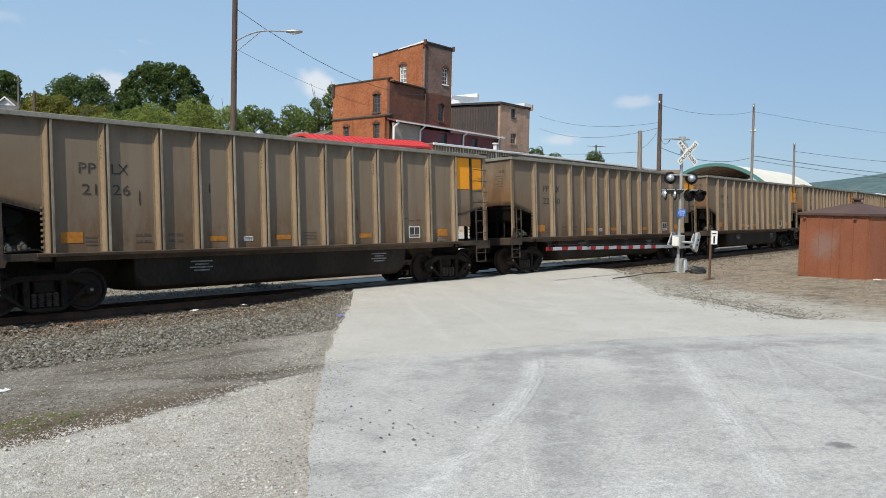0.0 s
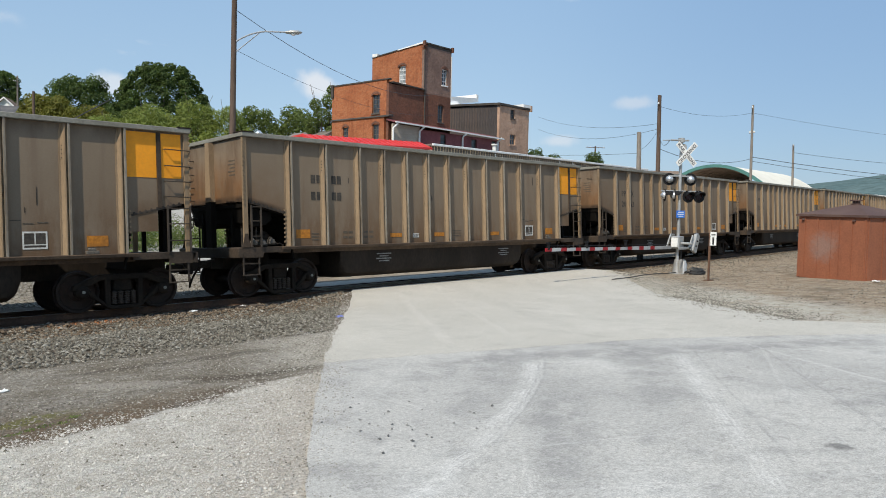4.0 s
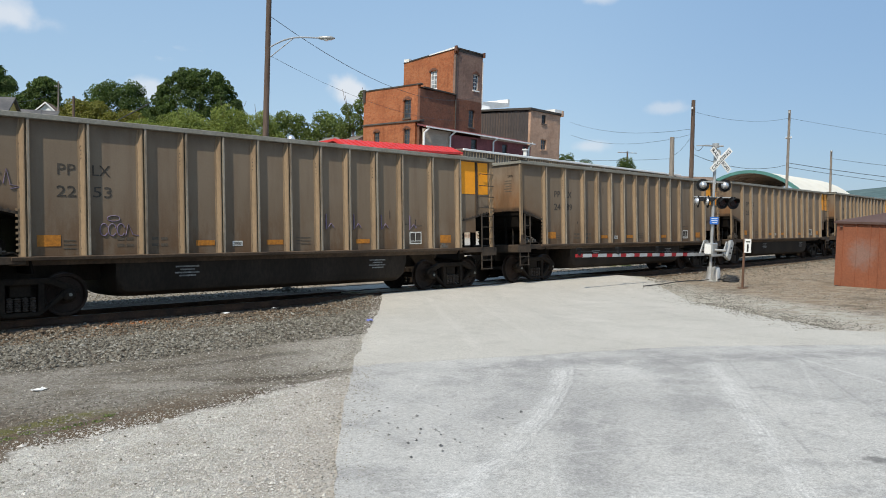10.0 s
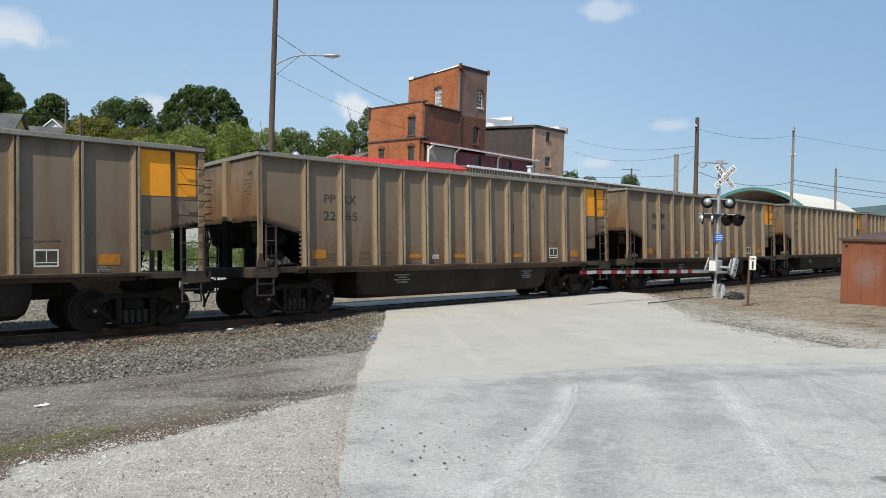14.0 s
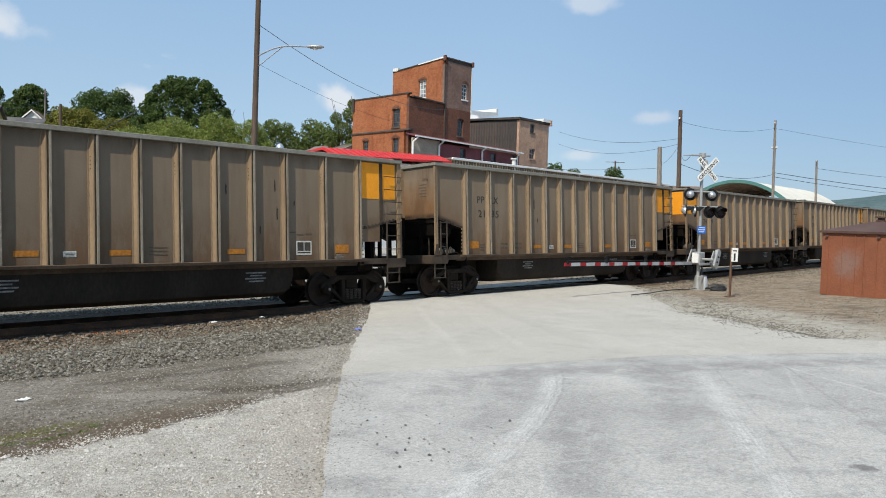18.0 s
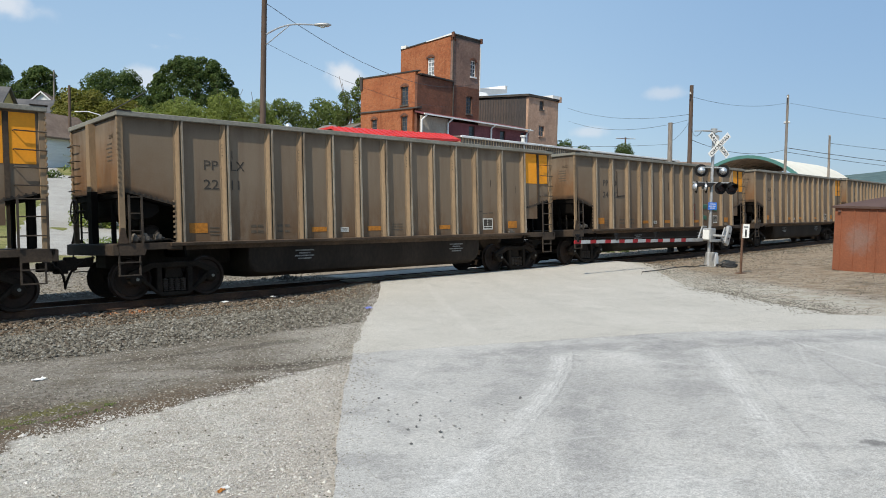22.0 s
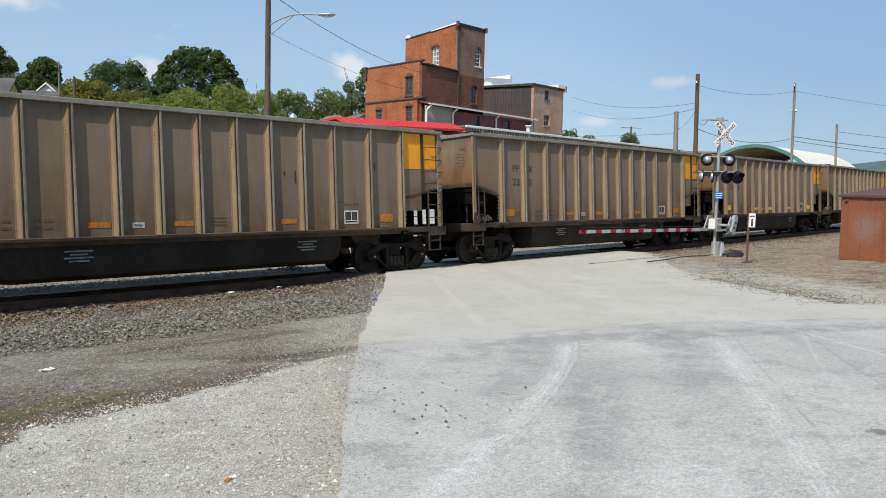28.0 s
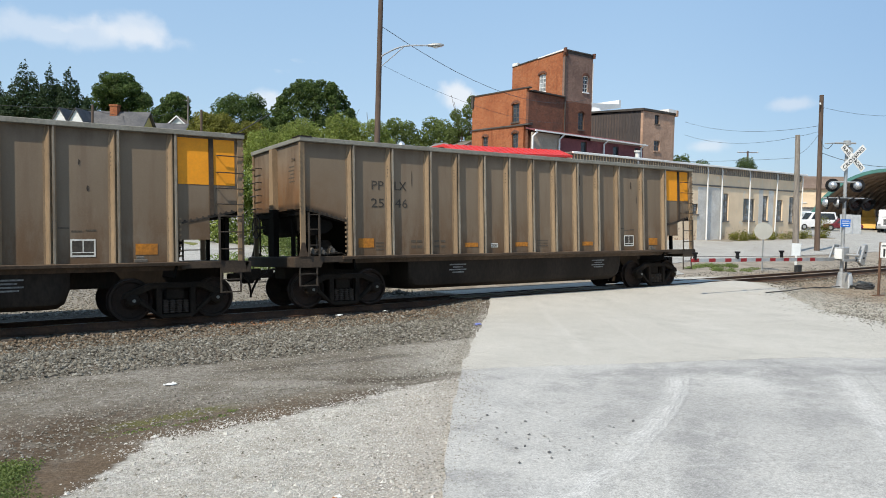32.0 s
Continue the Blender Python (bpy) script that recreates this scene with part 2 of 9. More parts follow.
def mulf(nt, a, k):
    n = nt.nodes.new("ShaderNodeMath")
    n.operation = "MULTIPLY"
    nt.links.new(a, n.inputs[0])
    if isinstance(k, bpy.types.NodeSocket):
        nt.links.new(k, n.inputs[1])
    else:
        n.inputs[1].default_value = k
    return n.outputs[0]


def brickwork(name, c1, c2, mortar, stain):
    m, nt, b, co = start_material(name, 0.85)
    # courses run along the wall, whichever way it faces
    sep = nt.nodes.new("ShaderNodeSeparateXYZ")
    nt.links.new(co, sep.inputs["Vector"])
    add = nt.nodes.new("ShaderNodeMath")
    nt.links.new(sep.outputs["X"], add.inputs[0])
    nt.links.new(sep.outputs["Y"], add.inputs[1])
    comb = nt.nodes.new("ShaderNodeCombineXYZ")
    nt.links.new(add.outputs[0], comb.inputs["X"])
    nt.links.new(sep.outputs["Z"], comb.inputs["Y"])
    br = node(nt, "ShaderNodeTexBrick", Color1=rgba(c1), Color2=rgba(c2), Mortar=rgba(mortar), Scale=1.0)
    br.inputs["Brick Width"].default_value, br.inputs["Row Height"].default_value = 0.215, 0.075
    br.inputs["Mortar Size"].default_value = 0.006
    nt.links.new(comb.outputs["Vector"], br.inputs["Vector"])
    patch = ramp(nt, noise_of(nt, co, 0.35, 6.0, 0.65), 0.42, 0.66)
    col = mix_colour(nt, mulf(nt, patch, 0.7), br.outputs["Color"], stain)
    runs = ramp(nt, noise_of(nt, co, 1.6, 5.0, 0.7, (1, 1, 0.12)), 0.5, 0.75)
    col = mix_colour(nt, mulf(nt, runs, 0.5), col, (stain[0] * 0.6, stain[1] * 0.55, stain[2] * 0.55))
    col = mix_colour(nt, 1.0, col, ramp(nt, noise_of(nt, co, 4.0, 5.0, 0.7), 0.25, 0.75, 0.78, 1.2), "MULTIPLY")
    nt.links.new(col, b.inputs["Base Color"])
    b.inputs["Specular IOR Level"].default_value = 0.15
    bump(nt, b, br.outputs["Fac"], 0.3, 0.01)
    return m


def glass_like(name, tint=(0.02, 0.025, 0.03)):
    m, nt, b, co = start_material(name, 0.12)
    col = mix_colour(nt, ramp(nt, noise_of(nt, co, 2.0, 3.0), 0.35, 0.65), tint, (tint[0] * 2.5, tint[1] * 2.5, tint[2] * 2.6))
    nt.links.new(col, b.inputs["Base Color"])
    return m


def foliage(name, dark, light):
    m, nt, b, co = start_material(name, 0.55)
    geo = nt.nodes.new("ShaderNodeNewGeometry")
    col = mix_colour(nt, geo.outputs["Random Per Island"], dark, light)
    broad = ramp(nt, noise_of(nt, co, 0.35, 3.0), 0.3, 0.7, 0.75, 1.2)
    col = mix_colour(nt, 1.0, col, broad, "MULTIPLY")
    nt.links.new(col, b.inputs["Base Color"])
    b.inputs["Specular IOR Level"].default_value = 0.2
    # light shines through the leaves
    thin = nt.nodes.new("ShaderNodeBsdfTranslucent")
    nt.links.new(mix_colour(nt, 1.0, col, (1.15, 1.2, 0.6), "MULTIPLY"), thin.inputs["Color"])
    both = nt.nodes.new("ShaderNodeMixShader")
    both.inputs["Fac"].default_value = 0.3
    nt.links.new(b.outputs["BSDF"], both.inputs[1])
    nt.links.new(thin.outputs["BSDF"], both.inputs[2])
    nt.links.new(both.outputs["Shader"], nt.nodes["Material Output"].inputs["Surface"])
    return m


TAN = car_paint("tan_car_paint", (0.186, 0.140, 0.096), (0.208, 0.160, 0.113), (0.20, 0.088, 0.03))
POST_EDGE = surface("worn_post_edge", (0.285, 0.25, 0.20), (0.17, 0.135, 0.10), 0.6, 0.05, 1.6, 20, 0.25, 0.1, (1, 1, 0.3))
POST_TAN = surface("post_paint", (0.275, 0.193, 0.116), (0.21, 0.145, 0.086), 0.7, 0, 1.4, 22, 0.12, 0.1, (1, 1, 0.35))
RIM_GREY = surface("rim_weathered_steel", (0.25, 0.24, 0.205), (0.195, 0.18, 0.145), 0.6, 0.15, 1.0, 20, 0.2, 0.1)
SILL_LEDGE = surface("rusty_ledge", (0.105, 0.070, 0.045), (0.058, 0.039, 0.026), 0.8, 0, 1.0, 16, 0.35, 0.15, (1, 1, 1))
SILL_BROWN = surface("sill_rusty_steel", (0.030, 0.022, 0.016), (0.066, 0.046, 0.031), 0.8, 0, 1.2, 18, 0.35, 0.15)
BLACK = surface("black_underframe", (0.021, 0.0155, 0.0115), (0.036, 0.027, 0.020), 0.75, 0, 0.8, 16, 0.3, 0.12, (1, 1, 0.4), spec=0.15)
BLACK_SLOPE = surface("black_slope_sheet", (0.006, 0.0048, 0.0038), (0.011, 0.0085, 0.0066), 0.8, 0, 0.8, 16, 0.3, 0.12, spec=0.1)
TRUCK_BLACK = surface("truck_castings", (0.016, 0.012, 0.009), (0.032, 0.023, 0.016), 0.85, 0, 2.0, 24, 0.35, 0.2, spec=0.15)
WHEEL_STEEL = surface("wheel_steel", (0.046, 0.027, 0.018), (0.022, 0.015, 0.011), 0.75, 0.0, 3.0, 26, 0.3, 0.1)
VALVE_GREY = surface("dusty_valve_iron", (0.15, 0.135, 0.115), (0.085, 0.07, 0.055), 0.65, 0.1, 5, 30, 0.3, 0.1)
LADDER = surface("ladder_iron", (0.036, 0.028, 0.021), (0.066, 0.05, 0.037), 0.75, 0, 3, 30, 0.3, 0.1)
YELLOW = surface("yellow_panel_paint", (0.84, 0.325, 0.016), (0.74, 0.28, 0.014), 0.6, 0, 1.2, 16, 0.06, 0.05)
ORANGE = surface("faded_orange_mark", (0.44, 0.165, 0.018), (0.33, 0.13, 0.022), 0.7, 0, 3, 16, 0.3, 0.05)
MARK_YELLOW = surface("bright_yellow_mark", (0.74, 0.45, 0.04), (0.62, 0.36, 0.04), 0.7, 0, 3, 16, 0.2, 0.05)
LETTER = surface("dark_lettering", (0.038, 0.033, 0.028), (0.072, 0.060, 0.048), 0.8, 0, 4, 20, 0.3, 0)
FAINT = surface("faded_stencil", (0.085, 0.066, 0.047), (0.105, 0.083, 0.06), 0.8, 0, 4, 20, 0.3, 0)
WHITE_MARK = surface("white_stencil", (0.62, 0.60, 0.55), (0.5, 0.48, 0.43), 0.7, 0, 4, 20, 0.2, 0)
DULL_WHITE = surface("dull_white_stencil", (0.27, 0.26, 0.24), (0.13, 0.125, 0.12), 0.7, 0, 6, 30, 0.4, 0)
SCRATCH = surface("dark_scrape", (0.03, 0.025, 0.02), (0.06, 0.045, 0.035), 0.8, 0, 4, 20, 0.3, 0)


# ---- geometry helpers ----
class Geo:
    """Collects solids into one mesh."""

    def __init__(self):
        self.v, self.f = [], []

    def add(self, verts, faces):
        o = len(self.v)
        self.v += [tuple(p) for p in verts]
        self.f += [tuple(i + o for i in face) for face in faces]
        return self

    def box(self, x0, x1, y0, y1, z0, z1):
        v = [(x, y, z) for z in (z0, z1) for y in (y0, y1) for x in (x0, x1)]
        return self.add(v, [(0, 2, 3, 1), (4, 5, 7, 6), (0, 1, 5, 4), (1, 3, 7, 5), (3, 2, 6, 7), (2, 0, 4, 6)])

    def prism(self, poly, axis, a, b):
        """A polygon (p, q) pulled along an axis: x takes (y, z), y takes (x, z), z takes (x, y)."""
        def at(p, k):
            return {"x": (k, p[0], p[1]), "y": (p[0], k, p[1]), "z": (p[0], p[1], k)}[axis]
        n = len(poly)
        v = [at(p, a) for p in poly] + [at(p, b) for p in poly]
        f = [tuple(range(n)), tuple(range(2 * n - 1, n - 1, -1))]
        f += [(i + n, (i + 1) % n + n, (i + 1) % n, i) for i in range(n)]
        return self.add(v, f)

    def cyl(self, p0, p1, r0, r1=None, n=12):
        r1 = r0 if r1 is None else r1
        p0, p1 = Vector(p0), Vector(p1)
        d = (p1 - p0).normalized()
        a = d.orthogonal().normalized()
        c = d.cross(a)
        v = []
        for p, r in ((p0, r0), (p1, r1)):
            v += [p + (a * math.cos(2 * math.pi * i / n) + c * math.sin(2 * math.pi * i / n)) * r for i in range(n)]
        f = [tuple(range(n - 1, -1, -1)), tuple(range(n, 2 * n))]
        f += [(i, (i + 1) % n, (i + 1) % n + n, i + n) for i in range(n)]
        return self.add(v, f)

    def tube(self, pts, r, n=8):
        """A round bar swept along points, as one piece."""
        pts = [Vector(p) for p in pts]
        v, f, a = [], [], None
        for i, p in enumerate(pts):
            d = (pts[min(i + 1, len(pts) - 1)] - pts[max(i - 1, 0)]).normalized()
            a = d.orthogonal().normalized() if a is None else (a - d * a.dot(d)).normalized()
            c = d.cross(a)
            v += [p + (a * math.cos(2 * math.pi * k / n) + c * math.sin(2 * math.pi * k / n)) * r for k in range(n)]
        for i in range(len(pts) - 1):
            f += [(i * n + k, i * n + (k + 1) % n, (i + 1) * n + (k + 1) % n, (i + 1) * n + k) for k in range(n)]
        f += [tuple(range(n - 1, -1, -1)), tuple(range((len(pts) - 1) * n, len(pts) * n))]
        return self.add(v, f)

    def lathe(self, profile, axis="y", n=24, centre=(0, 0, 0)):
        """A closed profile of (along, radius) turned round an axis."""
        m = len(profile)
        v = []
        for i in range(n):
            c, s = math.cos(2 * math.pi * i / n), math.sin(2 * math.pi * i / n)
            for a, r in profile:
                p = {"x": (a, r * c, r * s), "y": (r * c, a, r * s), "z": (r * c, r * s, a)}[axis]
                v.append((p[0] + centre[0], p[1] + centre[1], p[2] + centre[2]))
        f = []
        for i in range(n):
            j = (i + 1) % n
            for k in range(m - 1):
                f.append((i * m + k, j * m + k, j * m + k + 1, i * m + k + 1))
        return self.add(v, f)


def mesh_of(name, geo, material, bevel=0.0, smooth=False, weld=False):
    me = bpy.data.meshes.new(name)
    me.from_pydata(geo.v, [], geo.f)
    bm = bmesh.new()
    bm.from_mesh(me)
    if weld:
        bmesh.ops.remove_doubles(bm, verts=bm.verts, dist=1e-5)
    bmesh.ops.recalc_face_normals(bm, faces=bm.faces)
    if bevel:
        sharp = [e for e in bm.edges if len(e.link_faces) == 2 and e.calc_face_angle(0) > 0.6]
        bmesh.ops.bevel(bm, geom=sharp, offset=bevel, segments=1, affect="EDGES", clamp_overlap=True)
    if smooth:
        for f in bm.faces:
            f.smooth = True
        for e in bm.edges:
            if len(e.link_faces) == 2 and e.calc_face_angle(0) > 0.7:
                e.smooth = False
    bm.to_mesh(me)
    bm.free()
    if material:
        me.materials.append(material)
    return me


def part(name, geo, material, parent, label="", bevel=0.0, smooth=False):
    ob = new(name, geo if isinstance(geo, bpy.types.Mesh) else mesh_of(name, geo, material, bevel, smooth))
    ob.parent = parent
    if label:
        tagged(ob, label)
    return ob


def thing(name, m, label, category, group="", kind=""):
    ob = new(name)
    ob.empty_display_size = 0.2
    ob.matrix_world = m
    return tagged(ob, label, category, group, kind)


def solid(name, geo, material, label="", category="", kind="", bevel=0.0, smooth=False, m=None):
    ob = new(name, mesh_of(name, geo, material, bevel, smooth))
    if m is not None:
        ob.matrix_world = m
    return tagged(ob, label, category, "", kind)


def text_mesh(words, size, extrude=0.003):
    """Flat letters standing in the xz plane, facing -y, start at the origin."""
    cu = bpy.data.curves.new("letters", "FONT")
    cu.body, cu.size, cu.extrude, cu.resolution_u = words, size, extrude, 2
    ob = bpy.data.objects.new("letters", cu)
    me = bpy.data.meshes.new_from_object(ob)
    bpy.data.objects.remove(ob)
    me.transform(Matrix.Rotation(radians(90), 4, "X"))
    return me


def add_text(geo, words, x, y, z, size, width=None, rot=None):
    me = text_mesh(words, size)
    xs = [v.co.x for v in me.vertices]
    k = 1.0 if not width else width / max(max(xs) - min(xs), 1e-6)
    pts = [Vector(((v.co.x - min(xs)) * k, v.co.y, v.co.z)) for v in me.vertices]
    if rot is not None:
        pts = [rot @ p for p in pts]
    geo.add([(p.x + x, p.y + y, p.z + z) for p in pts], [tuple(p.vertices) for p in me.polygons])
    bpy.data.meshes.remove(me)


def fbm(x, y, s=1.0, o=4):
    return noise.fractal(Vector((x * s, y * s, 0.37)), 1.0, 2.0, o)


# ---- the lie of the land ----
CURVE, TRACK_Y, GRADE, CANT = 0.00134, 17.61, 0.004, 3.5176


def step(a, b, x):
    k = min(max((x - a) / (b - a), 0.0), 1.0)
    return k * k * (3 - 2 * k)


def track_y(x):
    k = max(min(x, 110), -110)
    return TRACK_Y + CURVE * (k * k / 2 + k * (x - k))


def land(x, y):
    """Height of the ground: it falls gently to the line, lies level across it, and climbs a hill beyond."""
    d = y - track_y(x)
    base = GRADE * max(min(x, 150), -150)
    near = 0.60 * (1 - y / 15.0) if y < 15 else 0.0
    near = min(near, 0.75)
    k = step(-4.2, -2.4, d)
    z = near * (1 - k) + (base - 0.16) * k
    cross = step(10.0, 12.6, x) * step(26.6, 25.0, x)
    if cross > 0 and d < 5:
        k = step(-6.5, -2.2, d) * step(5.0, 2.6, d)
        flush = near * (1 - k) + (base - d * math.sin(radians(CANT)) * step(-2.6, -2.0, d) * step(3.4, 2.6, d) - 0.05 + 0.10 * (1 - step(-2.6, -2.0, d))) * k
        z += (flush - z) * cross
    far = step(2.6, 6.0, d)
    z += far * 0.16 * (1 - cross)
    z += step(22, 50, y) * 1.0 * step(1.0, 6.0, d)
    hill = step(62, 22, x) * 0.9 + 0.1
    if d > 3:
        z += hill * (step(38, 78, y) * 3.2 + step(70, 120, y) * 4.2 + step(110, 210, y) * 9 + step(220, 600, y) * 35)
    return z




def lines(lo, hi, fine_lo, fine_hi, fine, growth):
    out = list(np.arange(fine_lo, fine_hi + 1e-6, fine))
    s, p = fine, out[-1]
    while p < hi:
        s *= growth
        p += s
        out.append(p)
    s, p = fine, out[0]
    low = []
    while p > lo:
        s *= growth
        p -= s
        low.append(p)
    return low[::-1] + out


def build_ground():
    xs = lines(-2500, 2800, -6, 42, 0.5, 1.16)
    ys = lines(-2500, 2800, -2, 26, 0.35, 1.15)
    v, f = [], []
    for y in ys:
        for x in xs:
            near = 0 < x < 40 and 0 < y < 15
            v.append((x, y, land(x, y) + (0.012 * fbm(x, y, 0.8) if near else 0.0)))
    n = len(xs)
    for j in range(len(ys) - 1):
        for i in range(n - 1):
            f.append((j * n + i, j * n + i + 1, (j + 1) * n + i + 1, (j + 1) * n + i))
    me = bpy.data.meshes.new("ground")
    me.from_pydata(v, [], f)
    for p in me.polygons:
        p.use_smooth = True
    me.materials.append(ground_material())
    return tagged(new("ground", me), "grey gravel and packed dirt yard with grass beyond the railway", "ground", "", "structure")


def ground_material():
    m, nt, b, co = start_material("yard_ground", 0.95)
    sep = nt.nodes.new("ShaderNodeSeparateXYZ")
    nt.links.new(co, sep.inputs["Vector"])
    x, y = sep.outputs["X"], sep.outputs["Y"]

    def lin(a, b_, c):
        p = mulf(nt, x, a)
        q = mulf(nt, y, b_)
        s = nt.nodes.new("ShaderNodeMath")
        nt.links.new(p, s.inputs[0])
        nt.links.new(q, s.inputs[1])
        t = nt.nodes.new("ShaderNodeMath")
        nt.links.new(s.outputs[0], t.inputs[0])
        t.inputs[1].default_value = c
        return t.outputs[0]

    def plus(a, k, c):
        t = nt.nodes.new("ShaderNodeMath")
        nt.links.new(a, t.inputs[0])
        nt.links.new(mulf(nt, k, c), t.inputs[1])
        return t.outputs[0]

    def lin_of(a, c):
        t = nt.nodes.new("ShaderNodeMath")
        nt.links.new(a, t.inputs[0])
        t.inputs[1].default_value = c
        return t.outputs[0]

    wob = noise_of(nt, co, 0.9, 5.0, 0.65)
    wob2 = noise_of(nt, co, 2.4, 5.0, 0.7)
    fine = noise_of(nt, co, 26.0, 6.0, 0.75)
    mid = noise_of(nt, co, 5.0, 5.0, 0.7)
    coarse = noise_of(nt, co, 9.0, 5.0, 0.75)

    def least(a, b_):
        t = nt.nodes.new("ShaderNodeMath")
        t.operation = "MINIMUM"
        nt.links.new(a, t.inputs[0])
        nt.links.new(b_, t.inputs[1])
        return t.outputs[0]

    # how far a spot lies beyond the ragged edge of the limestone
    v = plus(y, least(lin(1.08, 0.0, 5.45), lin(0.235, 0.0, 6.8)), -1.0)
    v = plus(plus(v, wob, 0.9), wob2, 0.5)
    u = plus(plus(y, x, -0.30), wob, 1.6)
    # pale crushed limestone in the yard
    col = mix_colour(nt, ramp(nt, mid, 0.35, 0.68), (0.585, 0.565, 0.515), (0.42, 0.395, 0.35))
    col = mix_colour(nt, mulf(nt, ramp(nt, wob2, 0.35, 0.62), 0.6), col, (0.345, 0.308, 0.255))
    # warmer and dirtier by the slab
    col = mix_colour(nt, mulf(nt, ramp(nt, plus(lin(0.8, -0.6, 0.9), wob, 1.2), 0.1, 0.9), 0.7), col, (0.425, 0.378, 0.325))
    # grey brown band between the yard and the ballast
    grey = mix_colour(nt, ramp(nt, coarse, 0.32, 0.68), (0.285, 0.262, 0.225), (0.15, 0.13, 0.106))
    grey = mix_colour(nt, mulf(nt, ramp(nt, noise_of(nt, co, 0.7, 6.0, 0.7), 0.47, 0.60), 0.7), grey, (0.13, 0.108, 0.08))
    band = ramp(nt, v, 0.50, 0.92)
    col = mix_colour(nt, band, col, grey)
    # paler dusty patch and ruts that turn out of the yard
    q = plus(lin(0.61, 0.79, 0.0), wob2, 0.6)
    pale = mulf(nt, mulf(nt, ramp(nt, q, 9.3, 9.5), ramp(nt, q, 9.95, 9.65)), mulf(nt, ramp(nt, x, 2.7, 3.2), ramp(nt, x, 6.0, 5.0)))
    col = mix_colour(nt, mulf(nt, pale, 0.6), col, (0.32, 0.295, 0.255))
    rut = mulf(nt, mulf(nt, ramp(nt, v, 0.60, 0.74), ramp(nt, v, 1.25, 0.9)), ramp(nt, wob2, 0.34, 0.5))
    col = mix_colour(nt, mulf(nt, rut, 0.95), col, (0.092, 0.074, 0.055))
    rut2 = mulf(nt, mulf(nt, ramp(nt, q, 9.75, 9.9), ramp(nt, q, 10.15, 9.98)), ramp(nt, x, 3.6, 4.4))
    col = mix_colour(nt, mulf(nt, mulf(nt, rut2, band), 0.75), col, (0.10, 0.082, 0.062))
    # pale dust blown over the band beside the approach
    dust = mulf(nt, mulf(nt, ramp(nt, plus(x, y, -0.45), 0.6, 2.6), ramp(nt, y, 13.0, 11.5)), ramp(nt, wob2, 0.34, 0.58, 0.3, 0.9))
    col = mix_colour(nt, mulf(nt, dust, band), col, (0.385, 0.355, 0.305))
    # long dark drags through the band
    for a, b_, c, x0, x1, k in ((0.30, 0.12, 8.72, 2.7, 3.9, 0.9), (0.11, 0.12, 9.06, 4.1, 5.9, 0.85), (0.06, 0.16, 10.45, 3.2, 6.4, 0.7), (0.0, 0.22, 11.2, 1.0, 8.0, 0.45)):
        e = plus(plus(plus(y, x, a), wob2, b_ * 2.0), wob, 0.6)
        e = lin_of(e, -c - 0.3 - b_)
        drag = mulf(nt, mulf(nt, ramp(nt, e, -0.22, -0.06), ramp(nt, e, 0.24, 0.06)), mulf(nt, ramp(nt, x, x0 - 0.5, x0 + 0.4), ramp(nt, x, x1 + 0.5, x1 - 0.5)))
        col = mix_colour(nt, mulf(nt, mulf(nt, drag, ramp(nt, mid, 0.3, 0.55, 0.35, 1.0)), k), col, (0.088, 0.074, 0.058))
    # churned mud with a thin line of grass
    mud = mulf(nt, mulf(nt, ramp(nt, x, 3.0, 1.0), ramp(nt, v, 0.6, 0.8)), ramp(nt, plus(y, wob, 1.2), 10.1, 8.6))
    col = mix_colour(nt, mulf(nt, mud, ramp(nt, mid, 0.3, 0.6, 0.35, 0.95)), col, (0.098, 0.068, 0.045))
    soil = mulf(nt, mulf(nt, ramp(nt, x, 5.4, 3.0), ramp(nt, v, 0.62, 0.8)), ramp(nt, plus(v, mid, 0.5), 2.1, 1.3))
    col = mix_colour(nt, mulf(nt, soil, ramp(nt, wob2, 0.3, 0.6, 0.3, 0.9)), col, (0.145, 0.105, 0.070))
    strip = plus(lin(-0.2, 1.0, -7.75), wob2, 0.5)
    strip = mulf(nt, ramp(nt, strip, -0.02, 0.10), ramp(nt, strip, 0.42, 0.28))
    tuft = mulf(nt, mulf(nt, strip, mulf(nt, ramp(nt, x, 1.0, 1.4), ramp(nt, x, 2.9, 2.3))), ramp(nt, mid, 0.32, 0.55))
    col = mix_colour(nt, mulf(nt, tuft, 0.85), col, (0.135, 0.13, 0.048))
    # dark oily bed under the ballast
    bed = ramp(nt, plus(y, wob, 1.6), 11.9, 12.5)
    col = mix_colour(nt, bed, col, mix_colour(nt, ramp(nt, coarse, 0.35, 0.65), (0.155, 0.128, 0.10), (0.085, 0.067, 0.052)))
    # lot beyond the crossing: brown cinders
    lot = ramp(nt, x, 15.0, 17.5)
    cind = mix_colour(nt, ramp(nt, wob2, 0.35, 0.65), (0.225, 0.168, 0.115), (0.335, 0.275, 0.205))
    cind = mix_colour(nt, mulf(nt, ramp(nt, noise_of(nt, co, 0.5, 5.0, 0.65, (1, 1.8, 1)), 0.5, 0.68), 0.7), cind, (0.13, 0.098, 0.072))
    away = plus(lin(0.83, -0.56, -9.8), wob, 2.6)
    cind = mix_colour(nt, mulf(nt, ramp(nt, away, 5.2, 3.0), ramp(nt, wob2, 0.32, 0.55, 0.3, 0.95)), cind, (0.42, 0.39, 0.33))
    col = mix_colour(nt, lot, col, cind)
    # dark ballast bed held past the far rail, painting the train's shade deeper
    far = ramp(nt, plus(y, wob, 0.8), 20.5, 21.1)
